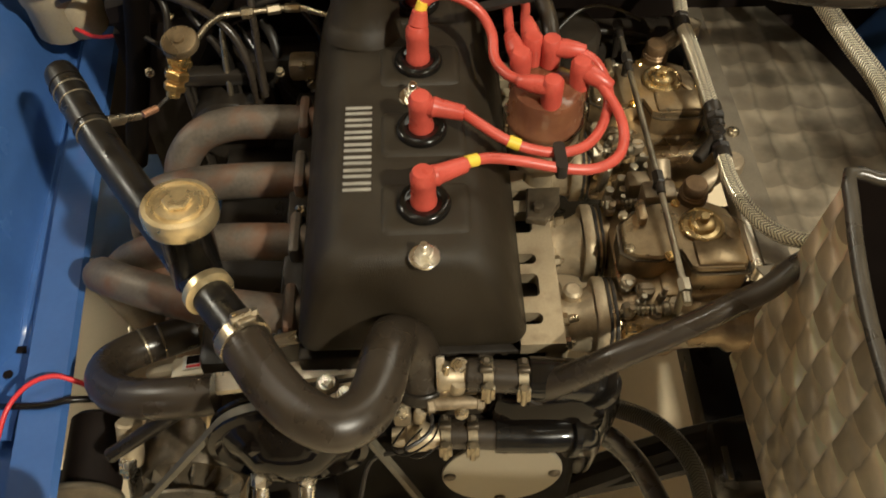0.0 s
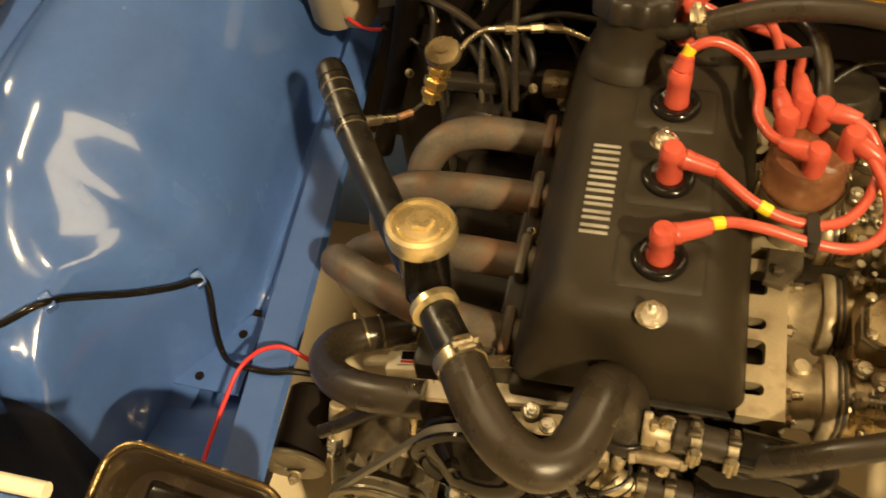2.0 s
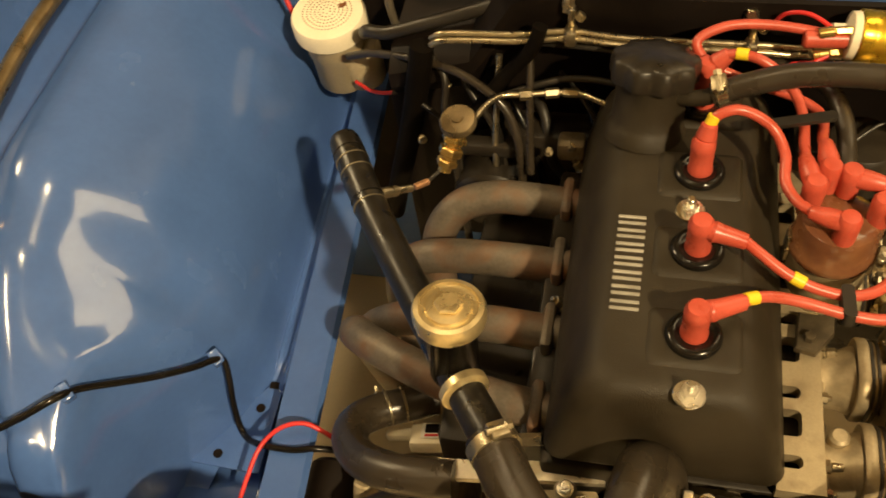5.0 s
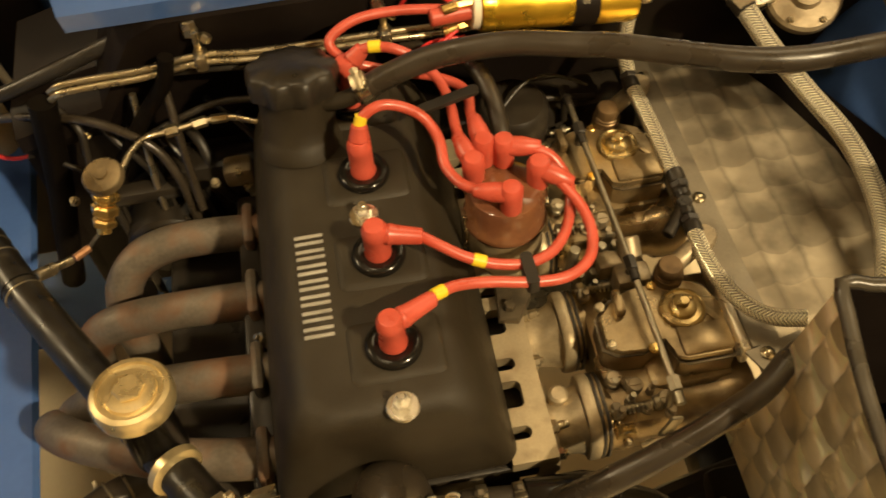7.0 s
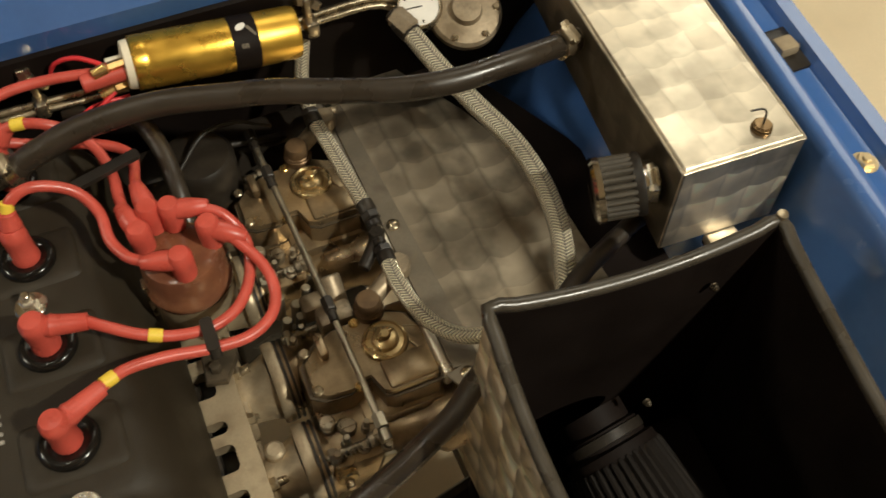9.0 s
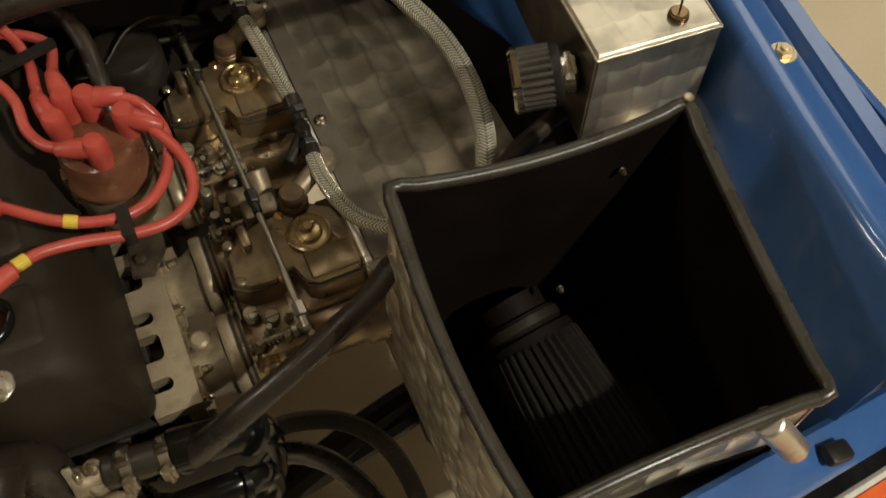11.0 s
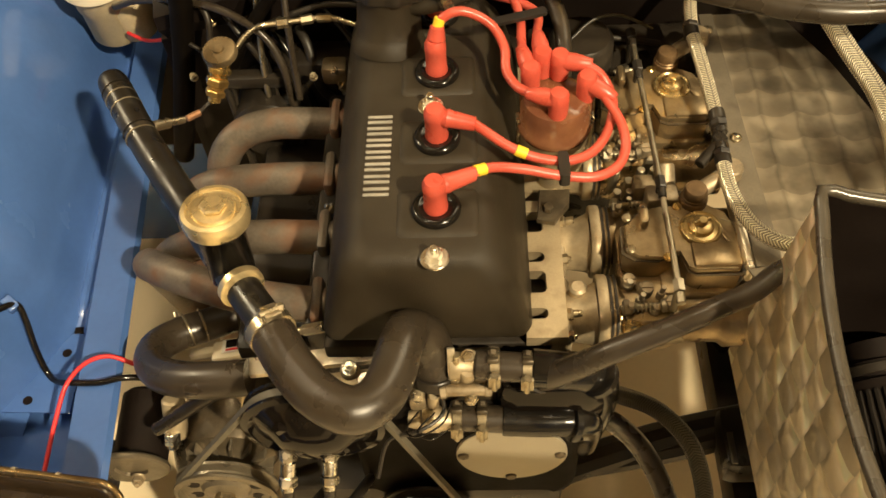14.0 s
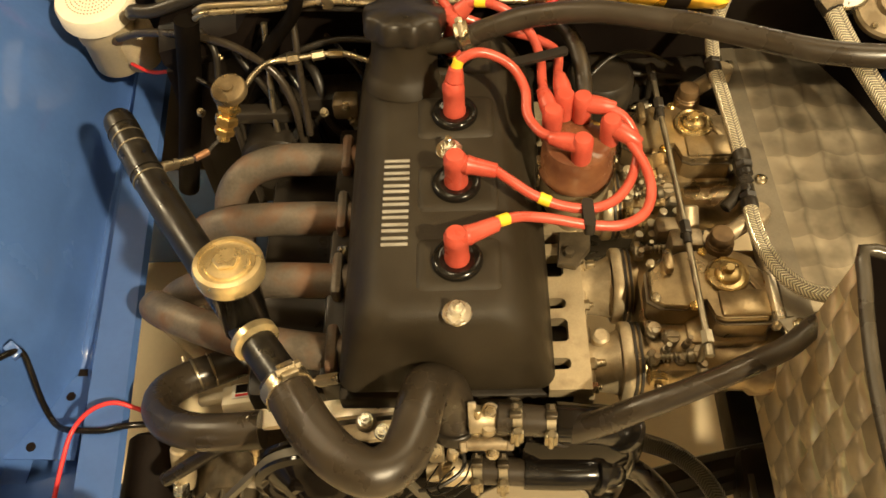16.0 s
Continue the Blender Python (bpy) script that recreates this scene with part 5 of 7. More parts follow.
bm = B()
plate(bm, [(0.385, 0.445), (0.45, 0.445), (0.487, 0.36), (0.515, 0.295), (0.535, 0.22), (0.53, 0.032), (0.44, 0.032), (0.462, 0.20), (0.452, 0.28), (0.425, 0.36)], 0.002, pose(0, 0, 0.715))
part("shadow_panel", bm, BOX_BLACK, tray, "matt black closing panel")

# ---- airbox ----
airbox = thing("airbox", (0.41, -0.07, 0.5), "engine-turned aluminium airbox, black inside, with rubber edging", "airbox")
TOP = {"bl": (0.297, 0.042, 0.905), "br": (0.518, 0.026, 0.906), "fr": (0.506, -0.188, 0.862), "fl": (0.298, -0.184, 0.860)}


def rim(a, b, sag, out, n=12):
    a, b = Vector(TOP[a]), Vector(TOP[b])
    return [a.lerp(b, k / n) + Vector((0, 0, -sag)) * 4 * (k / n) * (1 - k / n) + Vector(out) * 4 * (k / n) * (1 - k / n) for k in range(n + 1)]


for a, b, sag, out, inward, m in (("fl", "bl", 0.012, (-0.007, 0, 0), (0.0025, 0, 0), JEWEL_YZ), ("bl", "br", 0.010, (0, -0.005, 0), (0, -0.0025, 0), JEWEL_XZ),
                                  ("br", "fr", 0.004, (0, 0, 0), (-0.0025, 0, 0), JEWEL_YZ), ("fr", "fl", 0.014, (0, 0.006, 0), (0, 0.0025, 0), JEWEL_XZ)):
    line = rim(a, b, sag, out)
    low = 0.60 if a != "fr" else 0.772
    for mat, off, nm, lab in ((m, Vector((0, 0, 0)), "wall", ""), (BOX_BLACK, Vector(inward), "lining", "matt black lining")):
        bm = B()
        rows = []
        for p in line:
            u = (p.y + 0.184) / 0.226
            foot = Vector((p.x if a != "fl" else 0.295, p.y if a != "fl" else -0.158 + 0.236 * u, low))
            if mat is BOX_BLACK:
                foot.z = 0.60
            rows.append([p + off, p.lerp(foot, 0.33) + off, p.lerp(foot, 0.66) + off, foot + off])
        sheet(bm, rows, 0.0022)
        part(nm, bm, mat, airbox, lab, 60)
bm = B()
block(bm, (0.298, -0.184, 0.594), (0.516, 0.040, 0.599), 0)
part("base", bm, BOX_BLACK, airbox)
ring = rim("fl", "bl", 0.012, (-0.007, 0, 0)) + rim("bl", "br", 0.010, (0, -0.005, 0))[1:] + rim("br", "fr", 0.004, (0, 0, 0))[1:] + rim("fr", "fl", 0.014, (0, 0.006, 0))[1:]
bm = B()
tube(bm, [tuple(p) for p in ring], 0.0053, 12, 2)
part("edging", bm, EDGING, airbox, "soft grey rubber edging", 60)
for p in (TOP["fl"], TOP["br"]):
    part("rivet", lathe(B(), Vector(p) + Vector((0, 0, 0.0045)), (0, 0, 1), [(0.0045, 0), (0.004, 0.0022), (0.0, 0.0032)], 14), STEEL, airbox)
for p, q in (((0.294, -0.186, 0.822), (0.301, -0.216, 0.810)), ((0.464, -0.186, 0.850), (0.497, -0.2, 0.795))):
    bm = B()
    rod(bm, p, q, 0.0108, 24)
    part("support_tube", bm, ALLOY, airbox, "bare aluminium support tube")
bm = B()
loft(bm, [[(0.2925 + d, y, z) for y, z in ((-0.150, 0.775), (-0.190, 0.835), (-0.196, 0.80))] for d in (0, 0.0025)])
part("tab", bm, FLANGE, airbox, "plain aluminium tab holding the support tube")
hex_bolt(airbox, (0.415, -0.012, 0.77), (0, -1, 0.3), 0.0028, 0.004, DARK_CAST, 1.2, "screw")
hex_bolt(airbox, (0.47, 0.018, 0.86), (0, -1, 0.3), 0.0028, 0.004, DARK_CAST, 1.2, "screw")

fil = thing("cone_air_filter", (0.40, -0.07, 0.62), "black pleated cone air filter inside the airbox", "air filter")
a, w = Vector((0.3832, 0.019, 0.724)), Vector((0.12, -0.95, -0.28)).normalized()
part("neck", lathe(B(), a, w, [(0.030, 0.006), (0.030, 0.022), (0.034, 0.024), (0.035, 0.038), (0.040, 0.040), (0.041, 0.050), (0.02, 0.05)], 40), BOX_BLACK, fil, "moulded rubber filter neck", 40)
bm = B()
m = axis_matrix(a + w * 0.048, w)
rings = []
for h, r in ((0, 0.042), (0.003, 0.043), (0.05, 0.048), (0.10, 0.052), (0.1185, 0.053)):
    rings.append([m @ Vector(((r - (0.0032 if k % 3 > 1 else 0)) * math.cos(math.tau * k / 114), (r - (0.0032 if k % 3 > 1 else 0)) * math.sin(math.tau * k / 114), h)) for k in range(114)])
loft(bm, rings)
part("pleats", bm, FILTER, fil, "", 20)
part("end_cap", lathe(B(), a + w * 0.160, w, [(0.053, 0), (0.056, 0.003), (0.055, 0.018), (0.046, 0.024), (0, 0.024)], 40), BOX_BLACK, fil, "", 40)
part("band", lathe(B(), a + w * 0.026, w, [(0.0345, 0), (0.0362, 0.0006), (0.0362, 0.0085), (0.0345, 0.009)], 36), SATIN_BLACK, fil)

# ---- catch tank ----
tank = thing("catch_tank", (0.55, 0.2, 0.78), "brushed aluminium breather catch tank with a small filter", "catch tank")
TQ = [(0.490, 0.100), (0.598, 0.094), (0.628, 0.400), (0.512, 0.400)]


def inset(d):
    cx, cy = 0.557, 0.25
    return [(cx + (x - cx) * (1 - d / 0.055), cy + (y - cy) * (1 - d / 0.15)) for x, y in TQ]


def under(y):
    """Height of the tank's underside, which rises towards the bulkhead."""
    return 0.788 + (y - 0.1) * 0.14


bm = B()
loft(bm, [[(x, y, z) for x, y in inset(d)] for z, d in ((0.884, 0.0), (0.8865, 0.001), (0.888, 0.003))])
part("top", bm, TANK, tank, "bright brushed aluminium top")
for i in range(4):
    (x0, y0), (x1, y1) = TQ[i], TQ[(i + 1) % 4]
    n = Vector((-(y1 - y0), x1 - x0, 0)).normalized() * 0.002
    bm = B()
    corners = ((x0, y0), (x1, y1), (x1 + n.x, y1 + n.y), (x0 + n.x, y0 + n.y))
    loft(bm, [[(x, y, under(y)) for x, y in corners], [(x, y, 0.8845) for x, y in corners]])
    part("side", bm, TANK_SIDE_SHADED if i % 2 else TANK_FRONT_LIT, tank)
bm = B()
loft(bm, [[(x, y, under(y) + dz) for x, y in inset(0.003)] for dz in (-0.002, 0.001)])
part("bottom", bm, TANK, tank)
bm = B()
line = [(*p, 0.8855) for p in TQ] + [(*TQ[0], 0.8855)]
for p, q in zip(line, line[1:]):
    tube(bm, [tuple(Vector(p).lerp(Vector(q), k / 8) + Vector((0, 0, 0.0006 * (k % 2)))) for k in range(9)], 0.0013, 8, 2)
part("weld_bead", bm, TANK, tank, "rippled weld bead", 60)
plug = part("plug", lathe(B(), (0.570, 0.115, 0.888), (0, 0, 1), [(0.0085, 0), (0.0085, 0.0015), (0.0070, 0.002), (0.0070, 0.0028), (0.0080, 0.003), (0.0080, 0.0042), (0.0065, 0.0046), (0.0065, 0.0058), (0, 0.006)], 24), BRONZE, tank, "dark bronze ringed plug with a bent pin")
bm = B()
tube(bm, [(0.570, 0.115, 0.893), (0.571, 0.117, 0.903), (0.568, 0.119, 0.907), (0.558, 0.121, 0.907)], 0.0009, 8, 3)
part("pin", bm, SATIN_BLACK, plug)
bm = B()
rod(bm, (0.515, 0.288, 0.861), (0.486, 0.2815, 0.866), 0.0098, 16)
part("spigot", bm, ALLOY, tank)
a, w = Vector((0.486, 0.132, 0.843)), Vector((-0.93, 0.30, -0.16)).normalized()
bm = B()
lathe(bm, a - w * 0.012, w, [(0.0085, 0), (0.0085, 0.018)], 16)
part("filter_spigot", bm, ALLOY, tank)
bf = part("breather_filter", lathe(B(), a, w, [(0.016, -0.008), (0.016, 0.003), (0.0265, 0.005), (0.0270, 0.009), (0.025, 0.013)], 30), RUBBER, tank, "small black clamp-on breather filter", 40)
bm = B()
m = axis_matrix(a + w * 0.012, w)
loft(bm, [[m @ Vector(((0.0215, 0.0255, 0.0265, 0.0265, 0.0255)[k % 5] * math.cos(math.tau * k / 120), (0.0215, 0.0255, 0.0265, 0.0265, 0.0255)[k % 5] * math.sin(math.tau * k / 120), h)) for k in range(120)] for h in (0, 0.026)])
part("pleats", bm, PLEAT, bf, "dusty grey-black pleats", 50)
part("end_cap", lathe(B(), a + w * 0.037, w, [(0.0265, 0), (0.0278, 0.001), (0.0278, 0.006), (0.025, 0.0085), (0.0, 0.009)], 32), CHROME, bf, "chromed end cap", 40)
hose_clamp(tank, a - w * 0.001, w, 0.0165, 0.010, (0.3, -0.5, 0.8), BRIGHT)
bm = B()
block(bm, (0.535, 0.085, 0.772), (0.565, 0.10, 0.786), 0.003)
part("bracket", bm, ALLOY, tank, "pale welded bracket")
bm = B()
tube(bm, [(0.505, 0.142, 0.783), (0.48, 0.133, 0.781), (0.45, 0.121, 0.780), (0.425, 0.110, 0.779), (0.40, 0.095, 0.775), (0.375, 0.072, 0.765)], 0.0085, 14, 6)
solo("drain_hose", bm, HOSE, "thin black rubber drain hose below the breather filter", "hose", angle=60)

# ---- fuel regulator and gauge ----
reg = thing("fuel_regulator", (0.44, 0.385, 0.79), "cast fuel pressure regulator with a dial gauge", "fuel regulator")
wv = Vector((-0.1, -0.45, 0.9)).normalized()
part("body", lathe(B(), (0.446, 0.403, 0.815), wv, [(0.022, -0.025), (0.026, -0.01), (0.034, -0.004), (0.036, 0.0), (0.036, 0.008), (0.033, 0.011), (0.016, 0.013), (0.014, 0.02), (0, 0.021)], 36), CAST, reg, "grey cast regulator body", 35)
for k in range(6):
    q = axis_matrix(Vector((0.446, 0.403, 0.815)), wv) @ Vector((0.030 * math.cos(k * math.tau / 6), 0.030 * math.sin(k * math.tau / 6), 0.010))
    bm = B()
    rod(bm, q, q + wv * 0.005, 0.0032, 6)
    part("screw", bm, STEEL, reg)
gc = Vector((0.402, 0.413, 0.832))
gauge = part("gauge", lathe(B(), gc, wv, [(0.020, -0.014), (0.0225, -0.01), (0.0225, 0.002), (0.021, 0.004), (0.0195, 0.0035), (0.0195, 0.001), (0, 0.001)], 36), STEEL, reg, "round dial pressure gauge", 35)
part("dial", lathe(B(), gc + wv * 0.0012, wv, [(0.0193, 0), (0.0193, 0.0006), (0, 0.0006)], 36), WHITE, gauge, "white gauge dial")
bm = B()
gm = axis_matrix(gc + wv * 0.002, wv)
for k in range(9):
    an = radians(-40 + k * 32)
    block(bm, Vector((-0.0016, -0.0004, 0)), Vector((0.0016, 0.0004, 0.0005)), 0)
    vs = [v for v in bm.verts][-8:]
    bmesh.ops.transform(bm, matrix=gm @ Matrix.Rotation(an, 4, "Z") @ Matrix.Translation((0.0155, 0, 0)), verts=vs)
block(bm, Vector((-0.003, -0.0005, 0)), Vector((0.013, 0.0005, 0.0006)), 0)
bmesh.ops.transform(bm, matrix=gm @ Matrix.Rotation(2.2, 4, "Z"), verts=[v for v in bm.verts][-8:])
part("needle_and_ticks", bm, GLOSS_BLACK, gauge)
bm = B()
rod(bm, (0.386, 0.392, 0.826), (0.376, 0.413, 0.832), 0.011, 6)
rod(bm, (0.395, 0.408, 0.82), (0.44, 0.405, 0.812), 0.009, 14)
part("union", bm, CAST, reg)

# ---- ignition coil ----
coil = thing("ignition_coil", (0.2, 0.42, 0.8), "gold anodised cylindrical ignition coil with a dark sticker", "ignition coil")
c0, c1 = Vector((0.131, 0.424, 0.851)), Vector((0.281, 0.424, 0.835))
w = (c1 - c0).normalized()
part("can", lathe(B(), c0, w, [(0.022, 0.0), (0.0245, 0.002), (0.0248, 0.012), (0.0242, 0.014), (0.0248, 0.016), (0.0248, 0.147), (0.0235, 0.151), (0, 0.151)], 44), GOLD, coil, "", 35)
part("head", lathe(B(), c0, w, [(0.0, -0.022), (0.009, -0.021), (0.010, -0.008), (0.0215, -0.006), (0.0225, 0.001), (0.02, 0.002)], 32), IVORY, coil, "pale plastic coil head", 40)
bm = B()
cm = axis_matrix(c0, w)
band = [radians(a) for a in range(0, 360, 12)]
loft(bm, [[cm @ Vector((0.0252 * math.cos(a), 0.0252 * math.sin(a), h)) for a in band] for h in (0.088, 0.112)], False, False)
part("sticker", bm, BOX_BLACK, coil, "dark printed sticker")
# printed flash: a pale oval with a grey tail, and a few short bars below
up = (Vector((0, -0.5, 0.87)) - w * Vector((0, -0.5, 0.87)).dot(w)).normalized()


def curved_patch(points, lift):
    """A small print that follows the can: points are (along, round) in metres."""
    b = B()
    rows = []
    for q in (0, 0.0003):
        rows.append([c0 + w * h + (Matrix.Rotation(v / 0.0253, 3, w) @ up) * (0.0253 + lift + q) for h, v in points])
    loft(b, rows)
    return b


part("printed_oval", curved_patch([(0.0975 + 0.0050 * math.cos(a), -0.006 + 0.0034 * math.sin(a) - 0.0016 * math.cos(a)) for a in np.linspace(0, math.tau, 18, endpoint=False)], 0.0002), WHITE, coil, "pale printed oval")
part("printed_tail", curved_patch([(0.1015, -0.0050), (0.1045, -0.0062), (0.1105, 0.0030), (0.1095, 0.0050)], 0.0002), STRIP, coil, "grey printed tail")
for k in range(3):
    part("printed_bar", curved_patch([(0.0950 + 0.0022 * k, 0.0100), (0.0963 + 0.0022 * k, 0.0100), (0.0968 + 0.0022 * k, 0.0142), (0.0955 + 0.0022 * k, 0.0142)], 0.0002), STRIP, coil)
for dz in (0.012, -0.013):
    bm = B()
    rod(bm, c0 + Vector((-0.02, -0.01, dz)), c0 + Vector((0.0, -0.008, dz)), 0.0045, 6)
    rod(bm, c0 + Vector((-0.034, -0.012, dz - 0.002)), c0 + Vector((-0.02, -0.01, dz)), 0.0055, 12)
    part("terminal", bm, BRASS, coil, "brass terminal with red sleeve")
for k, pts in enumerate(([(0.11, 0.41, 0.838), (0.085, 0.40, 0.828), (0.075, 0.41, 0.82), (0.09, 0.425, 0.815), (0.12, 0.43, 0.81)], [(0.115, 0.412, 0.863), (0.09, 0.43, 0.868), (0.07, 0.44, 0.86), (0.06, 0.446, 0.84)])):
    bm = B()
    tube(bm, pts, 0.0022, 8, 6)
    solo("coil_wire", bm, RED_WIRE, "thin red low-tension wire at the coil", "wire", angle=60)

# ---- pipes and cables along the bulkhead ----
twin = thing("bulkhead_pipes", (0, 0.45, 0.83), "pair of bright metal pipes clipped along the bulkhead", "metal pipe")
for dy, dz in ((0, 0.003), (-0.0055, -0.0015)):
    bm = B()
    tube(bm, [(-0.276, 0.444 + dy, 0.806 + dz), (-0.262, 0.440 + dy, 0.816 + dz), (-0.225, 0.440 + dy, 0.818 + dz), (-0.185, 0.440 + dy, 0.819 + dz), (-0.129, 0.441 + dy, 0.825 + dz), (-0.07, 0.440 + dy, 0.820 + dz), (0.045, 0.440 + dy, 0.819 + dz), (0.13, 0.444 + dy, 0.814 + dz), (0.34, 0.448 + dy, 0.826 + dz), (0.39, 0.44 + dy, 0.82 + dz)], 0.0034, 12, 5)
    part("pipe", bm, STEEL, twin)
for x, z in ((-0.129, 0.825), (0.045, 0.819), (0.30, 0.823)):
    bm = B()
    block(bm, (x - 0.0065, 0.428, z - 0.008), (x + 0.0065, 0.448, z + 0.0095), 0.004)
    block(bm, (x - 0.0035, 0.440, z + 0.006), (x + 0.0035, 0.452, z + 0.030), 0.002)
    rod(bm, (x - 0.004, 0.447, z + 0.022), (x - 0.004, 0.452, z + 0.036), 0.0068, 6)
    rod(bm, (x + 0.006, 0.444, z + 0.016), (x + 0.011, 0.446, z + 0.022), 0.0055, 6)
    part("clip", bm, STEEL, twin, "bright pipe clip with a bolt")

res = thing("fluid_reservoir", (-0.437, 0.56, 0.62), "cloudy plastic fluid reservoir with an ivory perforated cap", "fluid reservoir")
rv = Vector((0.03, -0.12, 1)).normalized()
r0 = Vector((-0.440, 0.568, 0.655))
part("bottle", lathe(B(), r0, rv, [(0.030, -0.025), (0.034, -0.02), (0.034, 0.03), (0.0365, 0.034), (0.0365, 0.066), (0, 0.066)], 36), FROSTED, res, "", 40)
part("bottle_shoulder", lathe(B(), r0 + Vector((0.030, -0.002, 0)), rv, [(0.025, -0.02), (0.027, -0.016), (0.027, 0.032), (0.022, 0.038), (0, 0.038)], 30), FROSTED, res, "", 40)
capo = part("cap", lathe(B(), r0 + rv * 0.066, rv, [(0.043, 0), (0.0465, 0.002), (0.0465, 0.020), (0.044, 0.025), (0.036, 0.0265), (0, 0.028)], 44), IVORY, res, "ivory screw cap", 40)
cm = axis_matrix(r0 + rv * 0.0946, rv)
bm = B()
for ring_r, n in ((0.005, 6), (0.010, 14), (0.015, 22), (0.020, 30), (0.025, 38), (0.030, 46)):
    for k in range(n):
        p = cm @ Vector((ring_r * math.cos(math.tau * k / n), ring_r * math.sin(math.tau * k / n), -0.0004 - ring_r * 0.045))
        lathe(bm, p, rv, [(0.0009, 0), (0.0009, 0.0007)], 5)
part("vent_holes", bm, SMOKED, capo, "rings of small brown vent holes")
bm = B()
rod(bm, r0 + rv * 0.080 + Vector((0.0, 0.036, 0)), r0 + rv * 0.086 + Vector((-0.002, 0.062, 0.004)), 0.011, 20, 0.002)
part("cap_spigot", bm, IVORY, capo, "short ivory outlet on the cap")
bm = B()
plate(bm, [(-0.006, -0.001), (-0.001, -0.004), (0.005, -0.002), (0.007, 0.003), (0.002, 0.002), (-0.003, 0.005)], 0.0006, cm @ pose(0.020, -0.004, -0.0012))
part("chip", bm, SMOKED, capo, "dark chip in the cap")

CABLES = (([(-0.331, 0.512, 0.90), (-0.334, 0.51, 0.853), (-0.339, 0.51, 0.825), (-0.339, 0.51, 0.80), (-0.337, 0.51, 0.775), (-0.33, 0.512, 0.74)], 0.0046, STRIP, "pale grey sleeved cable hanging behind the reservoir"),
          ([(-0.287, 0.442, 0.80), (-0.292, 0.44, 0.775), (-0.312, 0.44, 0.69), (-0.342, 0.44, 0.585), (-0.36, 0.44, 0.52)], 0.0135, SOOT, "thick black hose dropping beside the exhaust"),
          ([(-0.158, 0.432, 0.84), (-0.168, 0.43, 0.812), (-0.194, 0.43, 0.778), (-0.226, 0.43, 0.733), (-0.25, 0.432, 0.69)], 0.0078, SOOT, "matt black hose slanting down from the pipe clip"),
          ([(-0.56, 0.655, 0.83), (-0.53, 0.63, 0.79), (-0.51, 0.60, 0.745), (-0.495, 0.585, 0.71), (-0.485, 0.58, 0.67)], 0.003, RED_WIRE, "thin red wire beside the reservoir"),
          ([(-0.41, 0.53, 0.66), (-0.385, 0.515, 0.66), (-0.36, 0.505, 0.668), (-0.335, 0.50, 0.68), (-0.31, 0.49, 0.69)], 0.0025, RED_WIRE, "thin red wire below the reservoir"),
          ([(-0.398, 0.578, 0.705), (-0.386, 0.535, 0.735), (-0.367, 0.50, 0.768), (-0.34, 0.49, 0.775), (-0.297, 0.49, 0.789), (-0.233, 0.49, 0.812), (-0.174, 0.49, 0.835), (-0.12, 0.49, 0.855)], 0.0078, RUBBER, "thick dull black hose along the bulkhead"),
          ([(-0.405, 0.515, 0.715), (-0.365, 0.492, 0.742), (-0.31, 0.462, 0.764), (-0.257, 0.438, 0.772), (-0.222, 0.424, 0.762), (-0.195, 0.412, 0.742), (-0.182, 0.40, 0.71), (-0.178, 0.39, 0.67), (-0.176, 0.385, 0.60)], 0.0048, HOSE, "black rubber cable crossing behind the engine"),
          ([(-0.205, 0.445, 0.79), (-0.208, 0.43, 0.74), (-0.21, 0.415, 0.70), (-0.209, 0.40, 0.65), (-0.205, 0.39, 0.58)], 0.0036, STEEL, "grey metal pipe rising behind the engine"),
          ([(-0.172, 0.45, 0.82), (-0.170, 0.43, 0.79), (-0.169, 0.415, 0.765), (-0.168, 0.40, 0.73), (-0.166, 0.38, 0.68)], 0.0042, HOSE, "black sleeved pipe below the bulkhead clip"),
          ([(-0.218, 0.362, 0.775), (-0.210, 0.380, 0.777), (-0.196, 0.398, 0.776), (-0.172, 0.404, 0.774), (-0.145, 0.41, 0.773), (-0.118, 0.412, 0.772), (-0.085, 0.402, 0.768), (-0.06, 0.41, 0.76)], 0.0032, STEEL, "thin bright metal brake line"),
          ([(-0.20, 0.42, 0.755), (-0.16, 0.425, 0.77), (-0.12, 0.428, 0.778), (-0.07, 0.425, 0.775)], 0.0038, RUBBER, "thin black cable behind the engine"),
          ([(-0.17, 0.455, 0.80), (-0.12, 0.44, 0.81), (-0.08, 0.435, 0.81), (-0.04, 0.44, 0.80)], 0.0032, RUBBER, "thin black cable behind the engine"),
          ([(0.06, 0.445, 0.80), (0.11, 0.42, 0.80), (0.128, 0.38, 0.80), (0.133, 0.33, 0.79), (0.13, 0.29, 0.76)], 0.0085, HOSE, "black hose behind the distributor"),
          ([(0.14, 0.37, 0.76), (0.17, 0.39, 0.775), (0.20, 0.395, 0.775), (0.235, 0.39, 0.76)], 0.0018, RUBBER, "thin black throttle cable"),
          ([(0.145, 0.39, 0.73), (0.18, 0.40, 0.74), (0.22, 0.40, 0.735), (0.25, 0.41, 0.72)], 0.0035, RUBBER, "thin black cable behind the carburettors"))
for pts, r, m, lab in CABLES:
    bm = B()
    tube(bm, pts, r, 12, 7)
    solo("cable", bm, m, lab, "cable", angle=60)
bm = B()
rod(bm, (-0.152, 0.408, 0.773), (-0.138, 0.411, 0.773), 0.0055, 6)
rod(bm, (-0.134, 0.4115, 0.773), (-0.118, 0.412, 0.772), 0.0048, 6)
rod(bm, (-0.178, 0.403, 0.774), (-0.165, 0.405, 0.774), 0.006, 6)
solo("brake_union", bm, STEEL, "bright hexagonal union on the brake line", "pipe union")

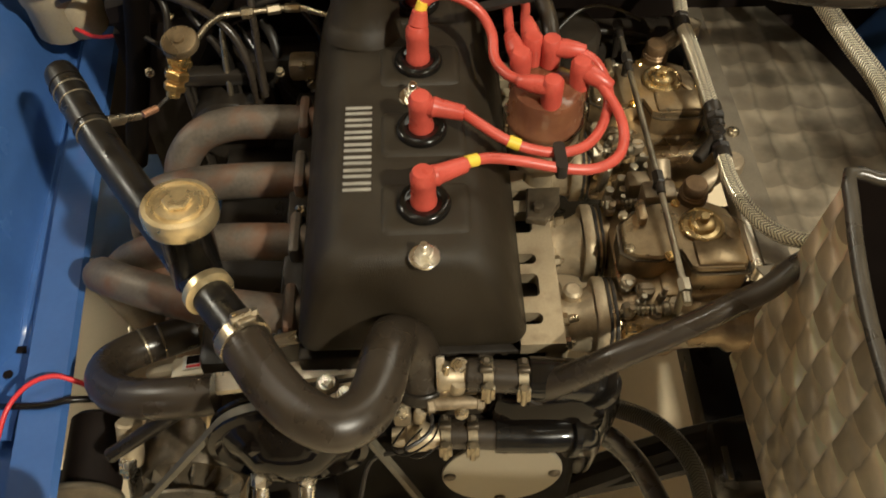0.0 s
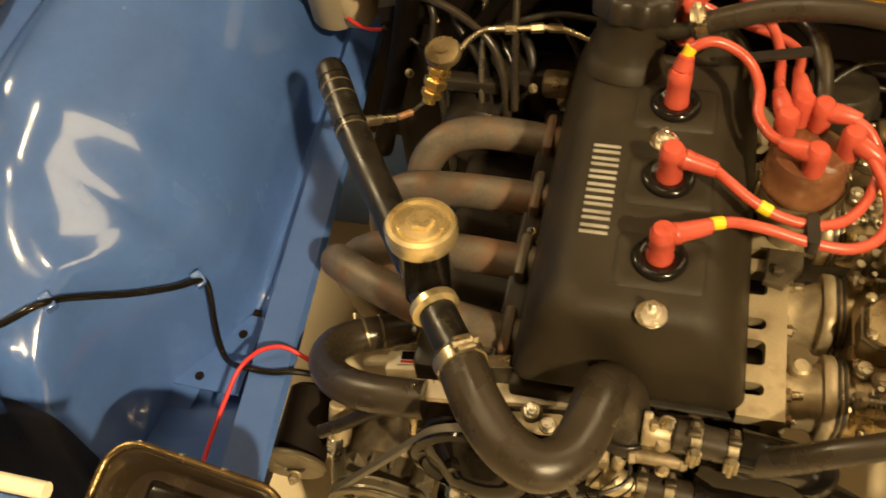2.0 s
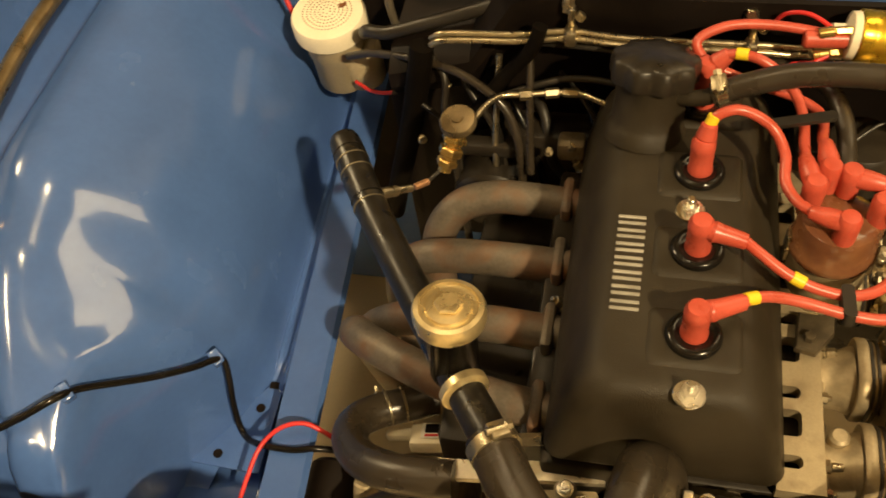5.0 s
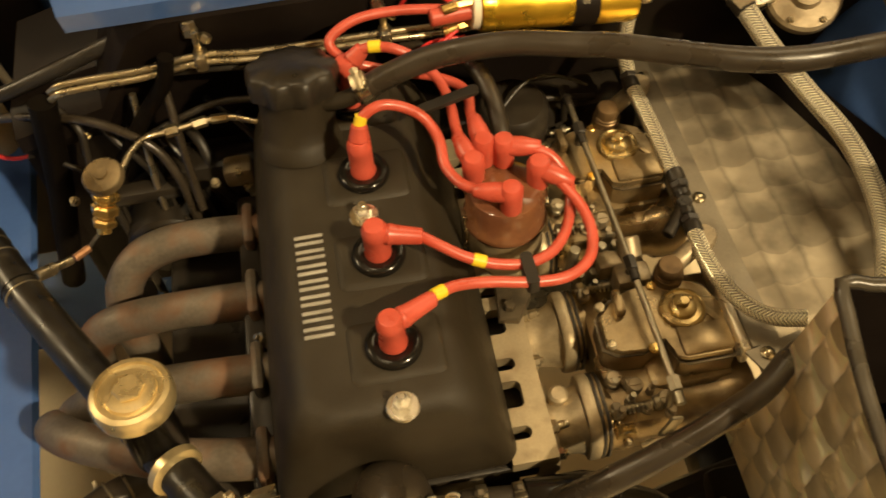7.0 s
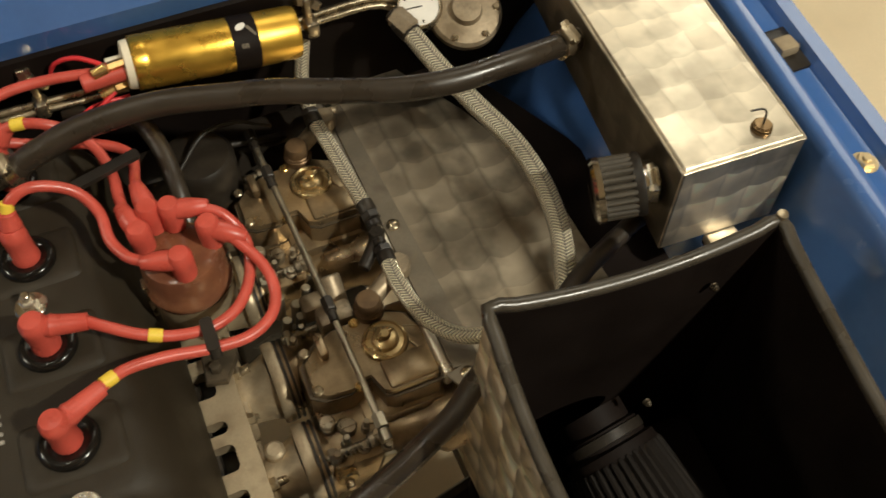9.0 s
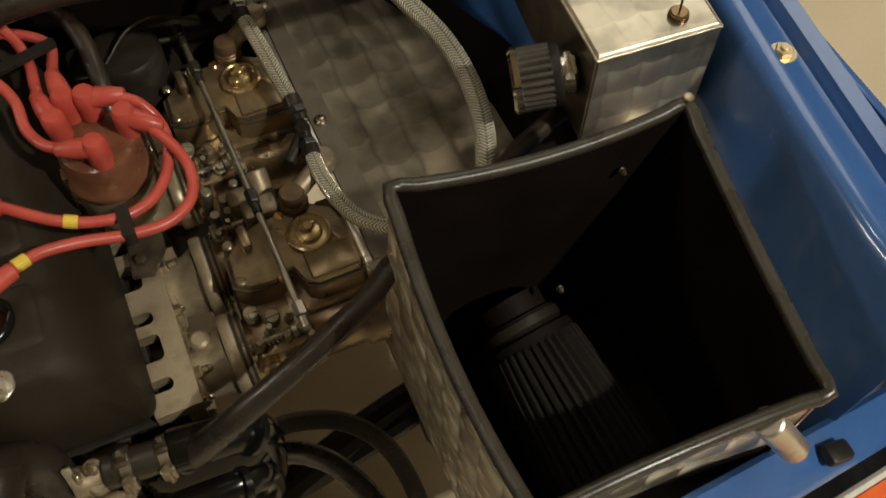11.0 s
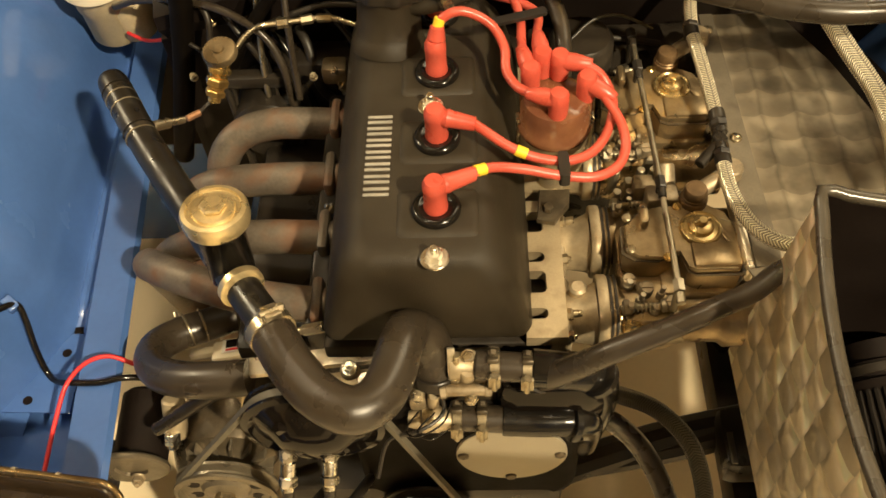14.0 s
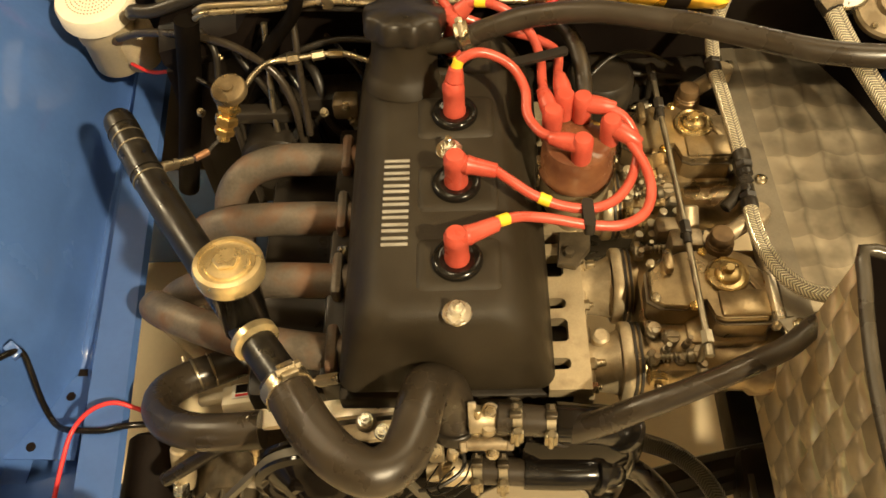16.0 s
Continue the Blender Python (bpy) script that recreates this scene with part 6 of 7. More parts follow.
random.seed(12)
for k in range(9):
    x0, z0 = -0.31 + 0.028 * k, 0.74 + random.uniform(-0.03, 0.05)
    pts = [(x0 + 0.03 * j * random.uniform(0.2, 1.0), 0.455 - 0.018 * j + random.uniform(-0.004, 0.004), z0 - 0.035 * j * j * 0.4 + random.uniform(-0.006, 0.006)) for j in range(5)]
    bm = B()
    tube(bm, pts, random.choice((0.0028, 0.004, 0.006)), 10, 6)
    solo("cable", bm, random.choice((GLOSS_BLACK, RUBBER, SATIN_BLACK)), "dark cable in the tangle behind the engine", "cable", angle=60)

# temperature switch with its brass fittings
sw = thing("brass_valve", (-0.24, 0.34, 0.70), "dark round valve with stacked brass hexagon fittings", "valve")
part("disc", lathe(B(), (-0.233, 0.357, 0.770), (-0.05, -0.2, 1), [(0.017, 0.004), (0.0190, 0.005), (0.0190, 0.011), (0.0175, 0.013), (0.006, 0.0135), (0.0055, 0.016), (0, 0.016)], 30), CARB, sw, "dark round valve head", 40)
p, w = Vector((-0.233, 0.352, 0.772)), Vector((-0.28, -0.42, -0.78)).normalized()
for s0, s1, r, n in ((-0.002, 0.010, 0.0105, 16), (0.008, 0.016, 0.0138, 6), (0.016, 0.021, 0.0095, 16), (0.021, 0.031, 0.0130, 6), (0.031, 0.035, 0.0092, 16), (0.035, 0.043, 0.0115, 6), (0.043, 0.050, 0.007, 12)):
    bm = B()
    rod(bm, p + w * s0, p + w * s1, r, n)
    part("brass_fitting", bm, BRASS, sw)
bm = B()
tube(bm, [p + w * 0.046, (-0.256, 0.326, 0.729), (-0.264, 0.314, 0.728), (-0.272, 0.305, 0.731)], 0.002, 8, 5)
part("wire", bm, RUBBER, sw)
bm = B()
rod(bm, (-0.262, 0.3155, 0.7285), (-0.274, 0.304, 0.731), 0.0038, 10)
part("wire_end", bm, COPPER, sw, "orange copper crimp")
bm = B()
rod(bm, (-0.276, 0.302, 0.732), (-0.290, 0.289, 0.741), 0.0042, 12)
rod(bm, (-0.288, 0.290, 0.740), (-0.3, 0.276, 0.75), 0.0058, 12)
part("sender", bm, STEEL, sw, "bright sender stud in the coolant pipe")

# ---- gearbox end: dark castings behind the engine ----
gb = thing("gearbox", (-0.15, 0.45, 0.4), "dark gearbox and starter castings behind the engine", "gearbox")
bm = B()
block(bm, (-0.22, 0.415, 0.36), (0.20, 0.468, 0.70), 0.02)
rod(bm, (-0.215, 0.38, 0.62), (-0.215, 0.468, 0.62), 0.045, 24)
part("bell_housing", bm, SATIN_BLACK, gb, "black bell housing")
bm = B()
block(bm, (-0.265, 0.405, 0.672), (-0.185, 0.425, 0.690), 0.005)
part("lever", bm, SATIN_BLACK, gb, "dark cast lever behind the engine")
bm = B()
block(bm, (-0.14, 0.40, 0.68), (-0.11, 0.425, 0.705), 0.005)
part("lug", bm, CAST, gb, "grimy cast lug behind the engine")
for x, y, z in ((-0.148, 0.394, 0.70), (-0.124, 0.402, 0.70), (-0.30, 0.47, 0.75), (-0.27, 0.46, 0.73), (-0.29, 0.40, 0.70)):
    hex_bolt(gb, (x, y, z), (0.1, -0.5, 1), 0.0042, 0.009, CLAMP, 1.2, "bolt")
# dark closing panels round the far side of the bay
bm = B()
block(bm, (0.10, 0.40, 0.50), (0.30, 0.45, 0.72), 0.01)
block(bm, (0.13, 0.30, 0.45), (0.29, 0.41, 0.60), 0.01)
part("mounting", bm, SATIN_BLACK, gb, "black mounting behind the carburettors")
part("canister", lathe(B(), (0.158, 0.385, 0.70), (0, 0, 1), [(0.036, 0), (0.036, 0.052), (0.031, 0.058), (0, 0.059)], 30), SATIN_BLACK, gb, "round black canister", 40)

# ---- front of the engine ----
front = thing("timing_cover", (0.03, 0.02, 0.4), "black timing cover with an oval aluminium plate", "timing cover")
bm = B()
loft(bm, [[(x, y, z) for x, z in outline(-0.095 + d, 0.142 - d, 0.40 + d, 0.622 - d, 0.055, 8)] for y, d in ((0.052, 0), (0.004, 0), (-0.004, 0.004), (-0.008, 0.012))])
part("cover", bm, SOOT, front, "", 40)
bm = B()
loft(bm, [[(0.069 + 0.0575 * s * math.cos(a), y, 0.548 + 0.064 * s * math.sin(a)) for a in np.linspace(0, math.tau, 48, endpoint=False)] for y, s in ((-0.007, 1.0), (-0.0105, 1.0), (-0.0115, 0.985))])
oval = part("oval_plate", bm, OVAL, front, "flat oval aluminium plate held by screws", 35)
for a in (0, 90, 180, 270):
    x, z = 0.069 + 0.05 * math.cos(radians(a)), 0.548 + 0.056 * math.sin(radians(a))
    part("screw", lathe(B(), (x, -0.0115, z), (0, -1, 0), [(0.006, 0), (0.0055, 0.0025), (0.0025, 0.0035), (0, 0.0025)], 16), DARK_CAST, oval)
hex_bolt(front, (0.165, 0.030, 0.615), (0.2, -0.3, 1), 0.0065, 0.010, STEEL, 1.0, "bolt")
# water outlets, clamped hoses and the black pipe elbows
pump = thing("water_pump", (0.05, 0.02, 0.6), "cast water pump outlets with clamped hoses and black pipes", "water pump")
bm = B()
block(bm, (-0.036, 0.014, 0.62), (0.060, 0.05, 0.674), 0.006)
part("casting", bm, DARK_CAST, pump, "grimy cast pump body")
bm = B()
lathe(bm, (0.010, 0.020, 0.686), (1, -0.05, 0), [(0.0, 0), (0.0125, 0.001), (0.0135, 0.004), (0.0125, 0.012), (0.0115, 0.016), (0.0115, 0.03)], 24)
lathe(bm, (0.026, 0.016, 0.672), (0.1, -0.25, 1), [(0.0085, 0), (0.0085, 0.018), (0.0065, 0.021), (0, 0.021)], 18)
part("outlet", bm, MANIFOLD, pump, "pale cast upper outlet", 40)
bm = B()
lathe(bm, (-0.032, -0.004, 0.622), (1, -0.02, 0), [(0.0, 0), (0.008, 0.0), (0.0095, 0.006), (0.0095, 0.012), (0.0135, 0.014), (0.0135, 0.030), (0.0115, 0.033), (0.0115, 0.048)], 24)
block(bm, (-0.030, 0.000, 0.630), (-0.014, 0.018, 0.652), 0.004)
lathe(bm, (-0.008, 0.006, 0.63), (0.1, -0.1, 1), [(0.006, 0), (0.006, 0.024), (0.0045, 0.027), (0, 0.027)], 16)
part("lower_outlet", bm, MANIFOLD, pump, "pale cast lower outlet", 40)
bm = B()
rod(bm, (0.004, 0.004, 0.667), (0.050, 0.004, 0.667), 0.0062, 16)
rod(bm, (0.000, 0.003, 0.667), (0.007, 0.004, 0.667), 0.0082, 6)
rod(bm, (0.043, 0.004, 0.667), (0.049, 0.004, 0.667), 0.0078, 6)
part("cross_pipe", bm, CAST, pump, "thin cast bypass pipe")
bm = B()
block(bm, (0.009, 0.015, 0.672), (0.0165, 0.0185, 0.714), 0.0012, Euler((radians(-18), 0, 0)).to_matrix().to_4x4())
part("tab", bm, ALLOY, pump, "bare alloy tab")
bm = B()
rod(bm, (0.015, 0.010, 0.664), (0.018, 0.018, 0.708), 0.0030, 10)
rod(bm, (0.0155, 0.011, 0.668), (0.016, 0.0125, 0.676), 0.0062, 6)
rod(bm, (0.0168, 0.0145, 0.688), (0.0172, 0.016, 0.694), 0.0058, 6)
part("stud", bm, STEEL, pump, "plated stud with nuts")
bm = B()
rod(bm, (0.034, 0.019, 0.688), (0.098, 0.014, 0.686), 0.0145, 22)
part("short_hose", bm, HOSE, pump)
bm = B()
rod(bm, (0.018, -0.003, 0.622), (0.070, -0.006, 0.621), 0.0135, 22)
part("short_hose", bm, HOSE, pump)
bm = B()
tube(bm, [(0.088, 0.015, 0.686), (0.115, 0.014, 0.684), (0.140, 0.016, 0.672), (0.154, 0.02, 0.645), (0.156, 0.022, 0.60), (0.15, 0.024, 0.54)], 0.0185, 20, 7)
tube(bm, [(0.06, -0.006, 0.621), (0.10, -0.007, 0.619), (0.135, -0.004, 0.612), (0.146, 0.005, 0.58), (0.145, 0.01, 0.53)], 0.0155, 20, 7)
part("black_pipe", bm, GLOSS_BLACK, pump, "glossy black pipe elbows", 50)
bm = B()
block(bm, (0.052, -0.004, 0.575), (0.164, 0.045, 0.675), 0.024)
part("pump_housing", bm, PUMP_BLACK, pump, "black pump housing behind the pipes")
for x, z, y, r in ((0.053, 0.688, 0.018, 0.0147), (0.083, 0.6865, 0.0155, 0.0147), (0.016, 0.622, -0.003, 0.0137), (0.040, 0.622, -0.0045, 0.0137)):
    hose_clamp(pump, (x, y, z), (1, -0.04, 0), r, 0.0095, (0, -0.97, 0.1), CLAMP)
for x, y, z, r in ((0.029, 0.022, 0.696, 0.0062), (0.030, -0.001, 0.658, 0.0048), (-0.022, 0.006, 0.650, 0.005), (0.155, 0.012, 0.656, 0.0058), (0.131, -0.010, 0.597, 0.0045), (-0.012, -0.012, 0.636, 0.0042)):
    hex_bolt(pump, (x, y, z), (0, -0.45, 1), r, 0.009, BRIGHT if r > 0.006 else STEEL, 1.4, "bolt")
for x, y, z in ((0.051, 0.021, 0.7035), (0.083, 0.020, 0.702), (0.0155, 0.003, 0.6375), (0.040, 0.002, 0.637)):
    bm = B()
    rod(bm, (x, y - 0.001, z), (x, y + 0.004, z + 0.001), 0.0042, 6)
    block(bm, (x - 0.0055, y - 0.010, z - 0.003), (x + 0.0055, y - 0.001, z + 0.002), 0.0015, Euler((radians(-35), 0, 0)).to_matrix().to_4x4())
    part("clamp_screw", bm, DARK_CAST, pump, "tarnished clamp screw block")
bm = B()
tube(bm, [(-0.004, 0.02, 0.66), (0.004, -0.012, 0.655), (-0.02, -0.03, 0.65), (-0.05, -0.03, 0.63), (-0.062, -0.055, 0.60)], 0.002, 8, 6)
part("wire", bm, RUBBER, pump)


def pulley(parent, x, y, z, r, m, hub, holes):
    bm = B()
    lathe(bm, (x, y + 0.008, z), (0, -1, 0), [(r * 0.5, 0), (r, 0.0), (r, 0.003), (r - 0.007, 0.007), (r - 0.007, 0.010), (r, 0.014), (r, 0.017), (r * 0.9, 0.0185), (r * 0.86, 0.012), (r * 0.5, 0.010), (r * 0.42, 0.014), (r * 0.2, 0.016), (0, 0.016)], 44)
    p = part("pulley", bm, m, parent, "", 30)
    for k in range(holes):
        a = math.tau * k / holes + 0.3
        part("spoke_hole", lathe(B(), (x + r * 0.66 * math.cos(a), y - 0.0022, z + r * 0.66 * math.sin(a)), (0, -1, 0), [(r * 0.13, 0), (r * 0.13, 0.0012), (0, 0.0008)], 16), BOX_BLACK, p, "dark hole in the pulley web")
    bm = B()
    rod(bm, (x, y - 0.004, z), (x, y - 0.018, z), hub, 6)
    part("hub_nut", bm, STEEL, p)
    return p


PX, PZ, PR = -0.115, 0.672, 0.066
AX, AZ, AR = -0.238, 0.502, 0.055
KX, KZ, KR = -0.027, 0.428, 0.050
wp = thing("water_pump_pulley", (PX, -0.03, 0.6), "glossy black water pump pulley with plated bolts", "pulley")
part("disc", lathe(B(), (PX, -0.018, PZ), (0, -1, 0), [(0.03, 0), (PR, 0.0), (PR, 0.003), (PR - 0.007, 0.007), (PR - 0.007, 0.011), (PR, 0.015), (PR, 0.018), (PR * 0.9, 0.020), (PR * 0.82, 0.016), (PR * 0.6, 0.024), (PR * 0.42, 0.036), (PR * 0.2, 0.041), (0, 0.042)], 48), PUMP_BLACK, wp, "", 40)
for k in range(4):
    a = radians(45 + 90 * k)
    bm = B()
    lathe(bm, (PX + 0.032 * math.cos(a), -0.043, PZ + 0.032 * math.sin(a)), (0, -1, 0), [(0.0095, 0), (0.0095, 0.004), (0.006, 0.007), (0, 0.007)], 6)
    part("bolt", bm, PUMP_BLACK, wp)
for x, y, z in ((-0.141, -0.066, 0.640), (-0.104, -0.061, 0.630)):
    un = thing("pipe_union", (x, y, z - 0.03), "bright plated hexagon union in front of the pulley", "pipe union", "plated unions")
    for z0, z1, r, n in ((0.012, 0.024, 0.0085, 6), (-0.002, 0.012, 0.0072, 16), (-0.012, -0.002, 0.0088, 6), (-0.017, -0.012, 0.006, 14)):
        bm = B()
        w = Vector((0.05, 0.75, 0.65)).normalized()
        q = Vector((x, y, z))
        rod(bm, q + w * z0, q + w * z1, r, n)
        part("hexagon" if n == 6 else "collar", bm, BRIGHT, un)
    bm = B()
    tube(bm, [(x - 0.001, y - 0.012, z - 0.0105), (x - 0.001, y - 0.017, z - 0.026), (x + 0.004, y - 0.006, z - 0.08), (x + 0.02, y + 0.05, z - 0.14)], 0.0055, 12, 5)
    part("pipe", bm, RUBBER, un)
alt = thing("alternator", (AX, 0.04, 0.43), "dark alternator with a finned pulley", "alternator")
part("case", lathe(B(), (AX, 0.10, AZ), (0, -1, 0), [(0.04, 0), (0.054, 0.008), (0.056, 0.03), (0.056, 0.07), (0.050, 0.088), (0.03, 0.1), (0.018, 0.115)], 36), DARK_CAST, alt, "grimy alloy alternator case", 40)
for k in range(14):
    a = math.tau * k / 14
    bm = B()
    m = Matrix.Rotation(a, 4, "Y")
    block(bm, (AX + 0.034 * math.cos(a) - 0.014, -0.002, AZ - 0.034 * math.sin(a) - 0.0016), (AX + 0.034 * math.cos(a) + 0.014, 0.012, AZ - 0.034 * math.sin(a) + 0.0016), 0.0008, m, 1)
    part("fan_blade", bm, PULLEY, alt)
pulley(alt, AX, -0.025, AZ, AR, PULLEY, 0.011, 8)
bm = B()
tube(bm, [(-0.292, 0.055, 0.50), (-0.298, 0.03, 0.44), (-0.302, 0.0, 0.36), (-0.30, -0.03, 0.26)], 0.023, 16, 5)
part("bracket", bm, SATIN_BLACK, alt, "black bracket below the alternator")
crank = thing("crank_pulley", (KX, -0.02, 0.37), "black crankshaft pulley with round holes", "pulley")
pulley(crank, KX, -0.025, KZ, KR, SATIN_BLACK, 0.012, 5)


def tangent_loop(circles, n=14):
    """The outline of a belt round circles given anticlockwise."""
    out = []
    k = len(circles)
    ends = []
    for i in range(k):
        (x0, z0, r0), (x1, z1, r1) = circles[i], circles[(i + 1) % k]
        d = math.hypot(x1 - x0, z1 - z0)
        base = math.atan2(z1 - z0, x1 - x0)
        a = base - math.acos(max(-1, min(1, (r0 - r1) / d)))
        ends.append(a)
    for i in range(k):
        x, z, r = circles[i]
        a0, a1 = ends[i - 1], ends[i]
        while a1 < a0:
            a1 += math.tau
        out += [(x + r * math.cos(a0 + (a1 - a0) * j / n), z + r * math.sin(a0 + (a1 - a0) * j / n)) for j in range(n + 1)]
    return out


loop = tangent_loop([(KX, KZ, KR - 0.003), (PX, PZ, PR - 0.003), (AX, AZ, AR - 0.003)])
bm = B()
cx, cz = sum(p[0] for p in loop) / len(loop), sum(p[1] for p in loop) / len(loop)
rings = []
for i, (x, z) in enumerate(loop):
    (xa, za), (xb, zb) = loop[i - 1], loop[(i + 1) % len(loop)]
    n = Vector((zb - za, 0, -(xb - xa))).normalized()
    p = Vector((x, 0, z))
    rings.append([p + n * o + Vector((0, y, 0)) for o, y in ((0.002, -0.0318), (0.002, -0.0242), (-0.004, -0.0255), (-0.004, -0.0305))])
loft(bm, rings, loop=True)
solo("drive_belt", bm, BELT, "worn grey-olive rubber drive belt round three pulleys", "drive belt", angle=30)

# alloy strap and clamp bolts, plug-in sensor with its label
strap = thing("alternator_strap", (-0.12, 0.03, 0.63), "pale slotted alternator strap", "bracket")
bm = B()
pts = [(-0.205, 0.036), (-0.17, 0.039), (-0.11, 0.047), (-0.055, 0.052)]
for (x0, y0), (x1, y1) in zip(pts, pts[1:]):
    loft(bm, [[(x, y - 0.009, 0.651), (x, y + 0.009, 0.653), (x, y + 0.009, 0.660), (x, y - 0.009, 0.658)] for x, y in ((x0, y0), (x1 + 0.001, y1))])
part("strip", bm, ALLOY, strap, "pale machined arm")
bm = B()
block(bm, (-0.118, 0.016, 0.642), (-0.058, 0.036, 0.652), 0.004, Euler((0, 0, radians(6))).to_matrix().to_4x4())
rod(bm, (-0.088, 0.034, 0.650), (-0.088, 0.034, 0.657), 0.010, 18)
part("lower_strip", bm, MANIFOLD, strap)
for x, y, z in ((-0.197, 0.034, 0.658), (-0.088, 0.034, 0.656), (-0.072, 0.024, 0.652)):
    hex_bolt(strap, (x, y, z), (0, -0.2, 1), 0.0058, 0.010, BRIGHT, 1.4, "bolt")
bm = B()
rod(bm, (-0.196, 0.027, 0.655), (-0.199, 0.012, 0.612), 0.0040, 12)
rod(bm, (-0.1965, 0.0255, 0.650), (-0.197, 0.0225, 0.641), 0.0080, 6)
rod(bm, (-0.1972, 0.0215, 0.639), (-0.1977, 0.019, 0.632), 0.0066, 6)
part("long_bolt", bm, STEEL, strap)
sens = thing("ignition_sensor", (-0.235, 0.105, 0.555), "pale grey plug-in sensor box with a small label", "sensor")
bm = B()
sm = Euler((radians(-18), 0, radians(8))).to_matrix().to_4x4()
block(bm, (-0.258, 0.094, 0.553), (-0.205, 0.124, 0.569), 0.004, sm)
block(bm, (-0.285, 0.101, 0.555), (-0.255, 0.115, 0.566), 0.005, sm)
part("box", bm, IVORY, sens)
for lo, hi, m, lab in (((-0.246, 0.100, 0.5702), (-0.217, 0.121, 0.5708), WHITE, "white label"), ((-0.242, 0.107, 0.571), (-0.228, 0.119, 0.5716), BOX_BLACK, "black printed square"), ((-0.242, 0.102, 0.571), (-0.228, 0.105, 0.5716), RED_WIRE, "red printed bar")):
    bm = B()
    c = Vector((-0.2315, 0.109, 0.561))
    block(bm, lo, hi, 0)
    bmesh.ops.transform(bm, matrix=Matrix.Translation(c) @ sm @ Matrix.Translation(-c), verts=bm.verts)
    part("label", bm, m, sens, lab)
# lower left: mounting with rubber bush and its plate
mt = thing("engine_mount", (-0.36, 0.08, 0.36), "black rubber engine mount with a round grey plate", "engine mount")
bm = B()
rod(bm, (-0.345, 0.008, 0.49), (-0.345, 0.09, 0.50), 0.03, 26)
part("bush", bm, BOX_BLACK, mt)
part("plate", lathe(B(), (-0.349, 0.004, 0.500), (0.06, -1, -0.06), [(0.040, 0), (0.0415, 0.002), (0.0415, 0.005), (0.039, 0.007), (0.018, 0.007), (0.016, 0.004), (0, 0.004)], 40), PULLEY, mt, "round grey mounting plate", 35)
hex_bolt(mt, (-0.343, -0.006, 0.489), (0.1, -0.9, 0.3), 0.006, 0.010, CAST, 1.3, "bolt")
bm = B()
rod(bm, (-0.292, 0.022, 0.532), (-0.290, 0.048, 0.572), 0.0125, 20)
part("spacer", bm, FLANGE, mt, "pale alloy spacer")
bm = B()
rod(bm, (-0.294, 0.012, 0.536), (-0.2925, 0.020, 0.549), 0.0095, 6)
rod(bm, (-0.2945, 0.009, 0.531), (-0.294, 0.0125, 0.537), 0.0062, 14)
part("bolt", bm, BRIGHT, mt, "bright plated hexagon nut")
bm = B()
block(bm, (-0.372, 0.010, 0.495), (-0.362, 0.074, 0.4985), 0.001, Euler((radians(18), 0, radians(-6))).to_matrix().to_4x4())
part("upright_strip", bm, DULL_STEEL, mt, "thin pale bracket strip")
bm = B()
tube(bm, [(-0.305, 0.018, 0.56), (-0.27, 0.024, 0.587), (-0.235, 0.031, 0.612), (-0.205, 0.036, 0.635)], 0.0075, 12, 5)
part("tie_rod", bm, SATIN_BLACK, mt)

for x, y, z, w in ((0.150, 0.012, 0.672, (0.6, 0, -0.8)), (0.128, -0.006, 0.616, (0.9, 0.1, -0.3))):
    bm = B()
    lathe(bm, (x, y, z), w, [(0.0186, -0.004), (0.0202, -0.003), (0.0202, 0.003), (0.0186, 0.004)], 28)
    part("joint_ring", bm, GLOSS_BLACK, pump, "raised joint on the black pipe")
for pts in ([(-0.02, -0.012, 0.655), (-0.03, -0.035, 0.665), (-0.018, -0.045, 0.672), (0.004, -0.030, 0.668), (0.012, -0.004, 0.66)], [(-0.005, -0.01, 0.648), (-0.02, -0.03, 0.652), (-0.008, -0.042, 0.658), (0.01, -0.03, 0.655)]):
    bm = B()
    tube(bm, pts, 0.0009, 8, 6)
    solo("cable", bm, GLOSS_BLACK, "thin black wire looped beside the coolant hose", "cable", angle=60)

